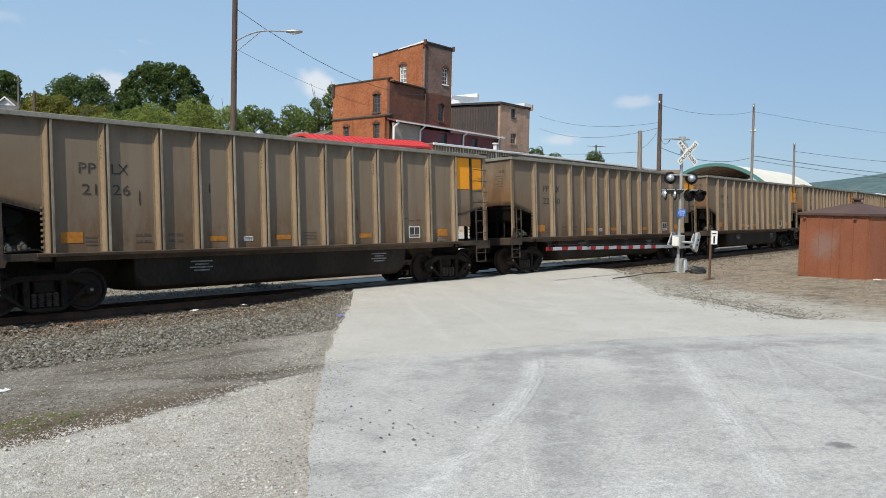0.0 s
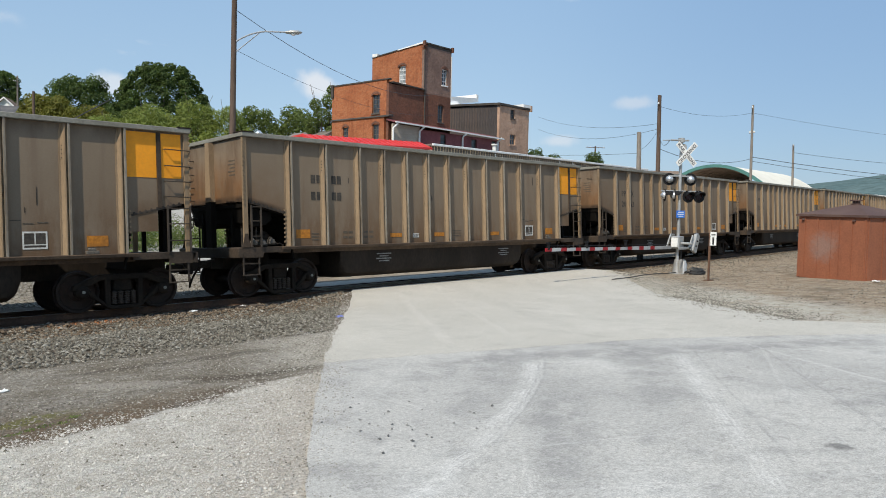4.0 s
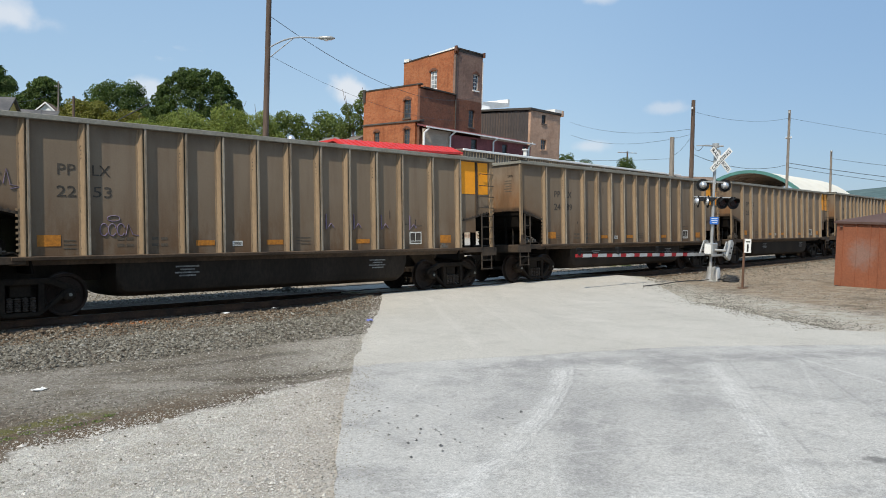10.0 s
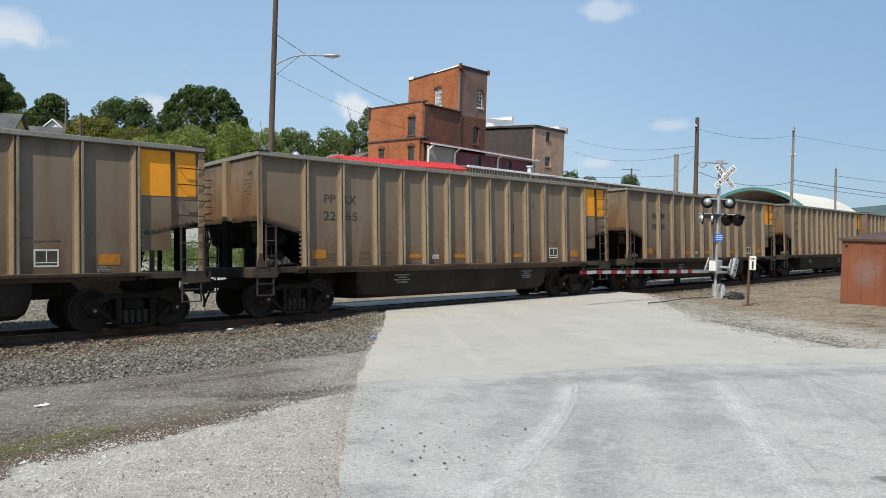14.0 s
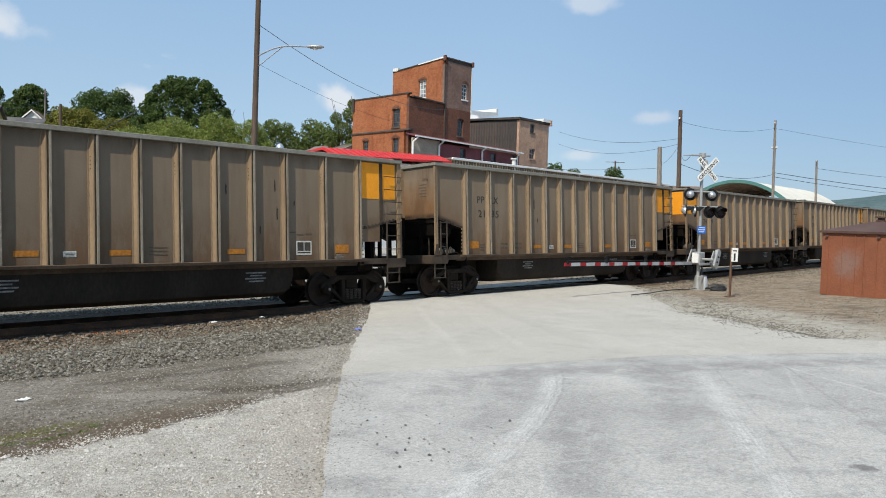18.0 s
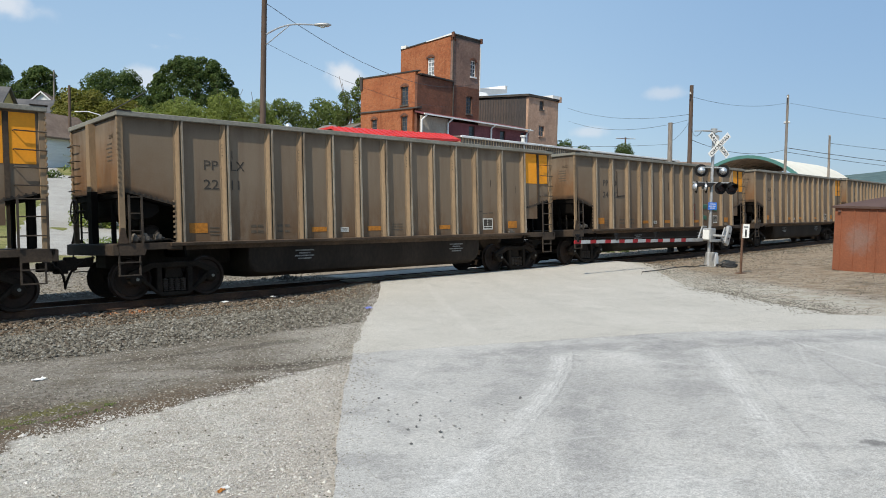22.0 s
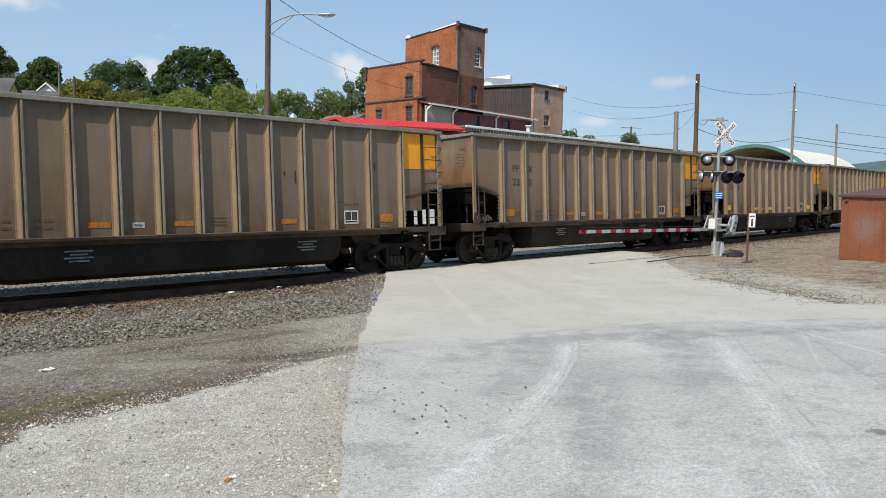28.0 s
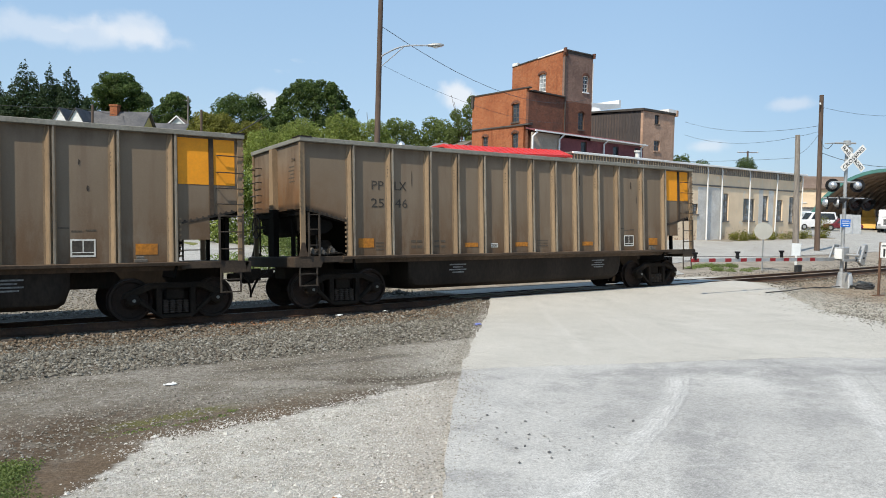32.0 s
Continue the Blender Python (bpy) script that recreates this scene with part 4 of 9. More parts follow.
BALLAST_STONES = stone_material("ballast_stones", (0.078, 0.070, 0.056), (0.185, 0.170, 0.140), (0.27, 0.255, 0.22))
RUSTY_STONES = stone_material("rusty_ballast_stones", (0.092, 0.066, 0.045), (0.16, 0.122, 0.086), (0.27, 0.235, 0.19))
YARD_STONES = stone_material("yard_stones", (0.32, 0.30, 0.265), (0.50, 0.475, 0.43), (0.56, 0.535, 0.49))
BAND_STONES = stone_material("band_cinders", (0.115, 0.102, 0.08), (0.265, 0.243, 0.203), (0.37, 0.345, 0.30))
RUST_SCALE = stone_material("rust_scale", (0.22, 0.085, 0.035), (0.34, 0.15, 0.07), (0.42, 0.26, 0.16))
DARK_PEBBLES = stone_material("dark_pebbles", (0.10, 0.10, 0.10), (0.20, 0.195, 0.185), (0.4, 0.4, 0.4))


def build_stones():
    stones("ballast_stones", 36000, ballast_spot, 0.030, BALLAST_STONES, "grey crushed stone ballast along the track", 1, "ballast")
    stones("shoulder_stones", 6000, shoulder_spot, 0.036, RUSTY_STONES, "rusty brown ballast beside the near rail", 12, "ballast")
    stones("crib_stones", 12000, crib_spot, 0.045, RUSTY_STONES, "rust-stained ballast between the ties", 2, "ballast")
    stones("yard_gravel", 34000, yard_spot, 0.0088, YARD_STONES, "loose pale limestone gravel on packed dirt", 3)
    stones("yard_stones", 2600, yard_spot, 0.019, YARD_STONES, "coarser pale limestone pieces on packed dirt", 18)
    stones("yard_pebbles", 420, yard_spot, 0.019, BAND_STONES, "scattered darker stones on the pale gravel", 15)
    stones("band_gravel", 24000, band_spot, 0.017, BAND_STONES, "fine grey gravel and cinders beside the ballast", 8)
    stones("far_ballast", 10000, far_spot, 0.034, BAND_STONES, "grey stones beyond the far rail", 9, "ballast")
    stones("lot_gravel", 9000, lot_spot, 0.022, BALLAST_STONES, "scattered brown and grey cinders on the lot", 4)
    stones("rubble_heap", 260, heap_spot, 0.05, BALLAST_STONES, "low heap of dark rubble beyond the far rail", 16, "rubble")
    stones("slab_pebbles", 46, slab_spot, 0.017, DARK_PEBBLES, "dark pebbles scattered on the asphalt", 6)
    stones("kerb_gravel", 3600, kerb_spot, 0.017, BALLAST_STONES, "grey gravel spilled beside the crossing approach", 13)
    stones("rust_scale", 420, scale_spot, 0.026, RUST_SCALE, "orange rust scale spilled beside the rail", 14, "rust")
    stones("approach_gravel", 9000, verge_spot, 0.010, YARD_STONES, "grey gravel fanned out along the approach edge", 17)
    stones("edge_gravel", 3000, edge_spot, 0.010, BAND_STONES, "pale gravel spilled along the asphalt edge", 7)


# ---- the train ----
PITCH, BODY = 16.18, 14.85
POSTS = (1.37, 2.49, 3.67, 4.59, 5.49, 6.40, 7.31, 8.22, 9.135, 10.065, 11.0, 12.18, 13.32)
AXLES = (0.49, 2.27, 12.58, 14.36)
WHEEL_R = 0.457
NUMBERS = ("", "2126", "2260", "2152", "2384", "", "2063", "2357", "2356", "2179", "2253", "2489", "2551", "2315", "2265", "",
           "2281", "2264", "2135", "2499", "2570", "2211", "2422", "2334", "2086", "", "2216", "2215", "2638", "2128", "2546")


def side_outline():
    return [(0.04, 2.42), (1.30, 2.10), (1.30, 1.28), (13.43, 1.28), (13.43, 1.76), (14.10, 1.76), (14.10, 2.24), (14.81, 2.42), (14.81, 4.02), (0.04, 4.02)]


def tub_mesh(x0, x1):
    """One bathtub floor: straight sides, rounded bottom, drawn-in ends."""
    g = Geo()
    prof = [(-1.36, 1.20), (-1.36, 0.66), (-1.30, 0.46), (-1.12, 0.36), (-0.5, 0.33), (0.5, 0.33), (1.12, 0.36), (1.30, 0.46), (1.36, 0.66), (1.36, 1.20)]
    rows = [(x0, 0.60), (x0 + 0.08, 0.86), (x0 + 0.22, 0.98), (x0 + 0.4, 1.0), (x1 - 0.4, 1.0), (x1 - 0.22, 0.98), (x1 - 0.08, 0.86), (x1, 0.60)]
    k = len(prof)
    v, f = [], []
    for x, q in rows:
        v += [(x, y * (0.9 + 0.1 * q), 1.20 - (1.20 - z) * q) for y, z in prof]
    for i in range(len(rows) - 1):
        f += [(i * k + j, i * k + j + 1, (i + 1) * k + j + 1, (i + 1) * k + j) for j in range(k - 1)]
    f += [tuple(range(k)), tuple(range((len(rows) - 1) * k, len(rows) * k))]
    return g.add(v, f)


def bar_lines(g, x, y, z, widths, h, gap):
    """Writing too small to read: plain bars."""
    for i, (o, w) in enumerate(widths):
        g.box(x + o, x + o + w, y - 0.004, y, z - i * gap, z - i * gap + h)


SPRING = surface("dusty_spring_steel", (0.07, 0.052, 0.038), (0.045, 0.033, 0.025), 0.8, 0, 3.0, 26, 0.3, 0.1)


def build_truck(car, xa, xb):
    mid = (xa + xb) / 2
    g = Geo().box(mid - 0.2, mid + 0.2, -1.0, 1.0, 0.45, 0.75)
    g.cyl((mid, 0, 0.75), (mid, 0, 0.95), 0.2).box(mid - 0.24, mid + 0.24, -0.93, 0.93, 0.13, 0.449)
    truck = part("truck", g, TRUCK_BLACK, car, "black cast steel freight truck", 0.02)
    for s in (-1, 1):
        y0, y1 = sorted((s * 0.96, s * 1.10))
        g = Geo()
        g.prism([(xa - 0.22, 0.50), (xa - 0.18, 0.62), (mid - 0.55, 0.83), (mid + 0.55, 0.83), (xb + 0.18, 0.62), (xb + 0.22, 0.50), (xb + 0.10, 0.48), (mid + 0.50, 0.70), (mid - 0.50, 0.70), (xa - 0.10, 0.48)], "y", y0, y1)
        g.prism([(xa + 0.10, 0.56), (mid - 0.42, 0.20), (mid - 0.30, 0.14), (mid + 0.30, 0.14), (mid + 0.42, 0.20), (xb - 0.10, 0.56), (xb + 0.02, 0.50), (mid + 0.36, 0.08), (mid + 0.3, 0.05), (mid - 0.3, 0.05), (mid - 0.36, 0.08), (xa - 0.02, 0.50)], "y", y0, y1)
        for a in (-0.42, 0.30):
            g.prism([(mid + a, 0.14), (mid + a + 0.12, 0.14), (mid + a + 0.12, 0.74), (mid + a, 0.74)], "y", y0, y1)
        part("side_frame", g, TRUCK_BLACK, truck, "", 0.015)
        prof = [(0.15, 0.0)]
        for k in range(6):
            z = 0.16 + k * 0.048
            prof += [(z, 0.045), (z + 0.008, 0.067), (z + 0.028, 0.067), (z + 0.036, 0.045)]
        for a in (-0.212, -0.071, 0.071, 0.212):
            part("coil_spring", Geo().lathe(prof + [(0.46, 0.0)], "z", 8, (mid + a, s * 1.03, 0)), SPRING, truck)
        for x in (xa, xb):
            g = Geo().lathe([(s * 0.94, 0.0), (s * 0.94, 0.15), (s * 1.08, 0.15), (s * 1.12, 0.13), (s * 1.16, 0.085), (s * 1.17, 0.0)], "y", 14, (x, 0, WHEEL_R))
            cap = part("bearing_cap", g, TRUCK_BLACK, truck)
            if s < 0:
                part("cap_bolt", CAP_BOLT, RIM_GREY, cap).location = (x, 0, WHEEL_R)
        for a in (-0.32, 0.22):
            part("brake_shoe", Geo().box(mid + a, mid + a + 0.1, min(s * 0.70, s * 0.80), max(s * 0.70, s * 0.80), 0.3, 0.62), TRUCK_BLACK, truck)
    for x in (xa, xb):
        w = part("wheelset", WHEELSET, WHEEL_STEEL, truck, "steel wheelset with worn treads")
        w.location = (x, 0, WHEEL_R)


def wheelset_mesh():
    g = Geo()
    for s in (-1, 1):
        prof = [(s * 0.69, 0.10), (s * 0.69, 0.13), (s * 0.715, 0.20), (s * 0.71, 0.37), (s * 0.682, 0.39), (s * 0.682, 0.475), (s * 0.70, 0.487), (s * 0.718, 0.46), (s * 0.82, 0.452), (s * 0.822, 0.40), (s * 0.765, 0.37), (s * 0.755, 0.20), (s * 0.80, 0.14), (s * 0.81, 0.10), (s * 0.69, 0.10)]
        g.lathe(prof, "y", 28)
        for i in range(3):
            a = i * 2.094
            g.cyl((0.09 * math.cos(a), s * 0.80, 0.09 * math.sin(a)), (0.09 * math.cos(a), s * 0.84, 0.09 * math.sin(a)), 0.02, n=6)
        for i in range(5):
            a = i * 1.2566
            c, q = math.cos(a) * 0.3, math.sin(a) * 0.3
            g.cyl((c, s * 0.75, q), (c, s * 0.772, q), 0.035, n=8)
    g.cyl((0, -1.0, 0), (0, 1.0, 0), 0.085, n=14)
    return mesh_of("wheelset", g, WHEEL_STEEL, 0, True)


WHEELSET = wheelset_mesh()
CAP_BOLT = mesh_of("cap_bolt", Geo().cyl((0, -1.19, 0.01), (0, -1.165, 0.01), 0.035, n=8), RIM_GREY)


def post_mesh(s, x):
    """A pressed side post: riveted flange, sloping web, groove and a worn outer bead; its head is cut away on a slant."""
    sec = [(-0.128, 0.0), (-0.128, 0.012), (-0.095, 0.014), (-0.042, 0.080), (-0.016, 0.087), (-0.010, 0.03), (0.026, 0.03), (0.030, 0.106), (0.070, 0.106), (0.076, 0.014), (0.105, 0.012), (0.105, 0.0)]
    head = {0: -0.085, 1: -0.085, 2: -0.068, 3: -0.024}
    v, f, n = [], [], len(sec)
    for z, top in ((1.285, 0), (3.80, 0), (4.015, 1)):
        v += [(x + (head.get(i, u) if top else u), s * (1.50 + d), z) for i, (u, d) in enumerate(sec)]
    for k in range(2):
        f += [(k * n + i, k * n + (i + 1) % n, (k + 1) * n + (i + 1) % n, (k + 1) * n + i) for i in range(n)]
    f += [tuple(range(n)), tuple(range(2 * n, 3 * n))]
    g = Geo().add(v, f)
    for k in range(9):
        z = 1.45 + k * 0.26
        g.cyl((x - 0.108, s * 1.508, z), (x - 0.108, s * 1.524, z), 0.013, n=6)
    i = POSTS.index(x)
    if i in (0, len(POSTS) - 1):
        e = -1 if i == 0 else 1
        for k in range(8):
            z = 1.38 + k * 0.115
            g.box(x + e * 0.15 - 0.02, x + e * 0.15 + 0.02, min(s * 1.50, s * 1.53), max(s * 1.50, s * 1.53), z, z + 0.05)
    dark = len(g.v)
    if i % 2 and i < 12:
        for k in range(4):
            z = 3.28 + k * 0.085
            g.prism([(x - 0.086, z), (x - 0.060, z + 0.014), (x - 0.064, z + 0.034), (x - 0.084, z + 0.026)], "y", s * 1.515, s * 1.542)
    me = mesh_of("side_post", g, POST_TAN)
    me.materials.append(POST_EDGE)
    me.materials.append(LADDER)
    for p in me.polygons:
        c = p.center
        if min(p.vertices) >= dark:
            p.material_index = 2
        elif x + 0.026 < c.x < x + 0.075 and abs(c.y) > 1.56:
            p.material_index = 1
    return me


def build_gondola():
    car = thing("coal_gondola", Matrix.Identity(4), "dusty tan steel coal gondola with yellow corner panel on the track", "freight car", "cars of the coal train")
    # body
    for s, side in ((-1, "near"), (1, "far")):
        y0, y1 = sorted((s * 1.48, s * 1.50))
        part("side_wall", Geo().prism(side_outline(), "y", y0, y1), TAN, car)
        for x in POSTS:
            part("side_post", post_mesh(s, x), POST_TAN, car)
        part("side_rim", Geo().box(-0.02, 14.87, min(s * 1.44, s * 1.62), max(s * 1.44, s * 1.62), 4.015, 4.125), RIM_GREY, car, "", 0.012)
        g = Geo().prism([(s * 1.36, 1.10), (s * 1.40, 1.10), (s * 1.44, 1.195), (s * 1.615, 1.205), (s * 1.63, 1.27), (s * 1.60, 1.285), (s * 1.36, 1.285)], "x", 1.1, 13.6)
        part("side_sill", g, SILL_LEDGE, car, "rusty sill ledge", 0.004)
    for x, e in ((0.0, -1), (BODY, 1)):
        a, b = sorted((x - e * 0.04, x - e * 0.06))
        part("end_wall", Geo().box(a, b, -1.50, 1.50, 2.42, 4.02), TAN, car)
        a, b = sorted((x + e * 0.02, x - e * 0.20))
        part("end_rim", Geo().box(a, b, -1.439, 1.439, 4.017, 4.123), RIM_GREY, car, "", 0.012)
        a, b = sorted((x - e * 0.04, x + e * 0.10))
        part("end_post", Geo().prism([(-0.13, 2.47), (0.13, 2.47), (0.10, 4.0), (-0.10, 4.0)], "x", a, b), POST_TAN, car)
        part("end_post", Geo().box(a, b, -0.14, 0.14, 1.285, 2.468), BLACK_SLOPE, car, "black lower end post")
        for s in (-1, 1):
            a, b = sorted((x - e * 0.005, x - e * 0.13))
            g = Geo().box(a, b, min(s * 1.502, s * 1.56), max(s * 1.502, s * 1.56), 1.285, 4.01)
            for k in range(14):
                z = 2.35 + k * 0.118
                g.box(a - 0.012 if e < 0 else b - 0.02, a + 0.02 if e < 0 else b + 0.012, min(s * 1.55, s * 1.585), max(s * 1.55, s * 1.585), z, z + 0.06)
            part("corner_post", g, POST_TAN, car, "scalloped riveted corner post", 0.004)
        # sloping floor end, platform
        prof = [(0.06, 2.43), (1.31, 2.11), (1.52, 0.95), (1.48, 0.93), (1.27, 2.07), (0.06, 2.39)]
        g = Geo().prism([(x - e * p, z) for p, z in prof], "y", -1.475, 1.475)
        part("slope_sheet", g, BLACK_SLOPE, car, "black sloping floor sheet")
        g = Geo()
        for y in (-0.75, 0.75):
            a, b = sorted((x - e * 0.12, x - e * 0.2))
            g.box(a, b, y - 0.05, y + 0.05, 1.285, 2.38)
        g.box(*sorted((x - e * 0.08, x - e * 0.24)), -1.46, 1.46, 2.28, 2.44)
        part("slope_support", g, BLACK_SLOPE, car)
        a, b = sorted((x + e * 0.12, x - e * 1.36))
        part("end_platform", Geo().box(a, b, -1.55, 1.55, 1.13, 1.283), SILL_BROWN, car, "", 0.01)
        a, b = sorted((x + e * 0.16, x + e * 0.02))
        part("end_sill", Geo().box(a, b, -1.56, 1.56, 1.02, 1.27), SILL_BROWN, car, "", 0.015)
        # coupler
        g = Geo().box(*sorted((x + e * 0.1, x + e * 0.52)), -0.11, 0.11, 0.76, 0.96)
        g.box(*sorted((x + e * 0.45, x + e * 0.70)), -0.16, 0.02 if e < 0 else 0.16, 0.70, 1.0)
        g.box(*sorted((x + e * 0.5, x + e * 0.64)), -0.02, 0.16, 0.72, 0.98)
        part("coupler", g, TRUCK_BLACK, car, "cast steel knuckle coupler", 0.02)
        # air hose
        turn = [math.pi / 2 * k / 8 for k in range(9)]
        pts = [(x + e * 0.14, -0.34, 0.98), (x + e * 0.34, -0.33, 0.95)] + [(x + e * (0.38 + 0.28 * math.sin(a)), -0.32 + 0.2 * a, 0.36 + 0.5 * math.cos(a) ** 1.3) for a in turn]
        part("air_hose", Geo().tube(pts, 0.028, 7), BLACK, car, "black rubber air hose")
        for s in (-1, 1):
            # ladder, from the platform to the side sheet
            xl = (x + 0.20, x + 0.47) if e < 0 else (x - 0.56, x - 0.03)
            y = s * 1.59
            g = Geo()
            for q in xl:
                g.box(q - 0.022, q + 0.022, y - 0.012, y + 0.012, 1.285, 2.33)
            for z in (1.55, 1.93, 2.28):
                g.cyl((xl[0], y, z), (xl[1], y, z), 0.014, n=6)
            part("ladder", g, LADDER, car, "iron corner ladder")
            # grab irons above the ladder
            for z in (2.55, 2.9, 3.25, 3.62):
                if e > 0:
                    p, q = x - 0.58, x + 0.0
                    part("grab_iron", Geo().tube([(p, s * 1.50, z), (p, s * 1.60, z), (q, s * 1.60, z - 0.01), (q, s * 1.50, z)], 0.013, 6), LADDER, car)
                if s > 0:
                    p, q = s * 1.46, s * 0.98
                    part("grab_iron", Geo().tube([(x - e * 0.04, p, z), (x + e * 0.10, p, z), (x + e * 0.10, q, z), (x - e * 0.04, q, z)], 0.013, 6), LADDER, car)
            # stirrup step
            xs0, xs1 = (x - 0.02, x + 0.42) if e < 0 else (x - 0.52, x - 0.08)
            g = Geo()
            for q in (xs0, xs1):
                g.box(q - 0.018, q + 0.018, s * 1.54 - 0.012, s * 1.54 + 0.012, 0.58, 1.15)
            for z in (0.58, 0.86):
                g.box(xs0 - 0.018, xs1 + 0.018, s * 1.54 - 0.03, s * 1.54 + 0.03, z, z + 0.025)
            part("stirrup_step", g, LADDER, car, "iron stirrup step")
            g = Geo().prism([(xs0 - 0.06, 1.28), (xs1 + 0.2, 1.28), (xs1 + 0.1, 1.02), (xs0 + 0.02, 1.02)], "y", *sorted((s * 1.50, s * 1.56)))
            part("step_bracket", g, SILL_BROWN, car)
    # black underframe
    part("centre_sill", Geo().box(0.1, 14.75, -0.33, 0.33, 0.72, 1.13), BLACK, car, "", 0.01)
    part("bathtub", tub_mesh(3.15, 11.35), BLACK, car, "black rounded bathtub floor", 0, True)
    part("tub_rib", Geo().box(2.6, 12.2, -1.375, 1.375, 1.10, 1.24), BLACK, car)
    # black pocket under the lettered end, with its rods and pipe
    g = Geo().prism([(0.10, 2.37), (0.95, 2.14), (0.98, 1.98), (0.80, 1.84), (0.42, 1.78), (0.18, 1.88)], "y", -1.30, 1.30)
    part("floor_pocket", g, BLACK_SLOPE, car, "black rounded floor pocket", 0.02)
    part("brake_rod", Geo().tube([(0.30, -0.95, 1.29), (0.30, -0.95, 1.84)], 0.03, 6), LADDER, car)
    part("brake_rod", Geo().tube([(0.62, -1.10, 1.29), (0.62, -1.10, 1.82)], 0.025, 6), LADDER, car)
    part("air_pipe", Geo().tube([(0.20, -1.36, 1.34), (0.75, -1.36, 1.33), (1.20, -1.30, 1.36), (1.30, -1.30, 1.30)], 0.02, 6), LADDER, car)
    # brake gear on the end platform
    part("air_reservoir", Geo().lathe([(-0.45, 0.0), (-0.45, 0.10), (-0.36, 0.19), (0.36, 0.19), (0.45, 0.10), (0.45, 0.0)], "y", 16, (0.95, -0.55, 1.50)), BLACK, car, "", 0, True)
    part("brake_cylinder", Geo().lathe([(-0.22, 0.0), (-0.22, 0.09), (0.15, 0.09), (0.2, 0.05), (0.2, 0.0)], "x", 14, (0.70, -1.22, 1.38)), LADDER, car, "worn brake cylinder", 0, True)
    for x0, z0, w in ((0.34, 1.30, 0.10), (0.56, 1.31, 0.14), (0.82, 1.34, 0.16)):
        g = Geo().box(x0, x0 + w, -1.40, -1.25, z0, z0 + 0.13)
        g.lathe([(-1.46, 0.0), (-1.46, 0.05), (-1.43, 0.07), (-1.40, 0.07), (-1.40, 0.0)], "y", 10, (x0 + w / 2, 0, z0 + 0.07))
        g.lathe([(z0 + 0.12, 0.0), (z0 + 0.12, 0.055), (z0 + 0.15, 0.06), (z0 + 0.19, 0.035), (z0 + 0.2, 0.0)], "z", 10, (x0 + w / 2, -1.32, 0))
        g.cyl((x0 + w, -1.34, z0 + 0.05), (x0 + w + 0.08, -1.34, z0 + 0.05), 0.022, n=6)
        part("brake_valve", g, VALVE_GREY, car, "dusty grey brake valve", 0.012)
    for s in (-1, 1):
        g = Geo().prism([(-0.06, 1.285), (0.26, 1.285), (0.15, 1.40), (0.10, 1.62), (0.02, 1.62), (-0.02, 1.42)], "y", *sorted((s * 1.562, s * 1.578)))
        part("corner_gusset", g, SILL_LEDGE, car, "flared iron gusset", 0.003)
    part("retainer_box", Geo().box(12.52, 12.78, -1.60, -1.51, 1.287, 1.36).box(12.57, 12.72, -1.57, -1.51, 1.36, 1.42), VALVE_GREY, car, "small grey iron box on the sill", 0.01)
    for e, x in ((-1, 0.0), (1, BODY)):
        part("corner_cap", Geo().prism(sorted([(x + e * 0.03, -1.63), (x - e * 0.30, -1.63), (x - e * 0.22, -1.20), (x + e * 0.03, -1.20)], key=lambda p: math.atan2(p[1] + 1.4, p[0] - x)), "z", 4.126, 4.15), BLACK, car, "black corner gusset")
    part("ladder_stile", Geo().box(14.10, 14.19, -1.535, -1.502, 2.30, 3.98), SILL_BROWN, car)
    g = Geo()
    ring = [(-0.12, 1.02 + 0.28 * math.cos(k * math.pi / 9), 2.05 + 0.28 * math.sin(k * math.pi / 9)) for k in range(19)]
    g.tube(ring, 0.018, 6)
    for k in range(0, 18, 4):
        g.cyl((-0.12, 1.02, 2.05), ring[k], 0.012, n=6)
    g.cyl((-0.13, 1.02, 2.05), (0.12, 1.02, 2.05), 0.04, n=8)
    part("brake_wheel", g, LADDER, car, "round iron handbrake wheel")
    build_truck(car, AXLES[0], AXLES[1])
    build_truck(car, AXLES[2], AXLES[3])
    for s in (-1, 1):
        for x0, z0, d, h in ((13.50, 2.10, 1.16, 0.26), (0.14, 2.40, 1.12, -0.285)):
            g = Geo().prism([(x0, z0), (x0 + d, z0 + h), (x0 + d, z0 + h + 0.045), (x0, z0 + 0.045)], "y", *sorted((s * 1.50, s * 1.512)))
            for k in range(9):
                q = (k + 0.5) / 9
                g.cyl((x0 + d * q, s * 1.50, z0 + h * q + 0.055), (x0 + d * q, s * 1.522, z0 + h * q + 0.055), 0.026, n=7)
            part("weld_seam", g, LADDER, car, "dark riveted seam of the floor sheet")
    # markings
    y = -1.504
    g = Geo().box(11.34, 11.80, y - 0.004, y, 1.42, 1.455).box(11.34, 11.80, y - 0.004, y, 1.745, 1.78)
    g.box(11.34, 11.37, y - 0.004, y, 1.455, 1.745).box(11.77, 11.80, y - 0.004, y, 1.455, 1.745).box(11.37, 11.77, y - 0.004, y, 1.50, 1.52).box(11.56, 11.58, y - 0.004, y, 1.52, 1.745)
    part("test_panel", g, WHITE_MARK, car, "white stencilled test panel frame")
    part("test_panel_field", Geo().box(11.375, 11.765, y - 0.002, y, 1.46, 1.74), LETTER, car)
    g = Geo().box(5.78, 6.04, y - 0.004, y, 1.44, 1.56)
    part("white_plate", g, WHITE_MARK, car)
    g = Geo()
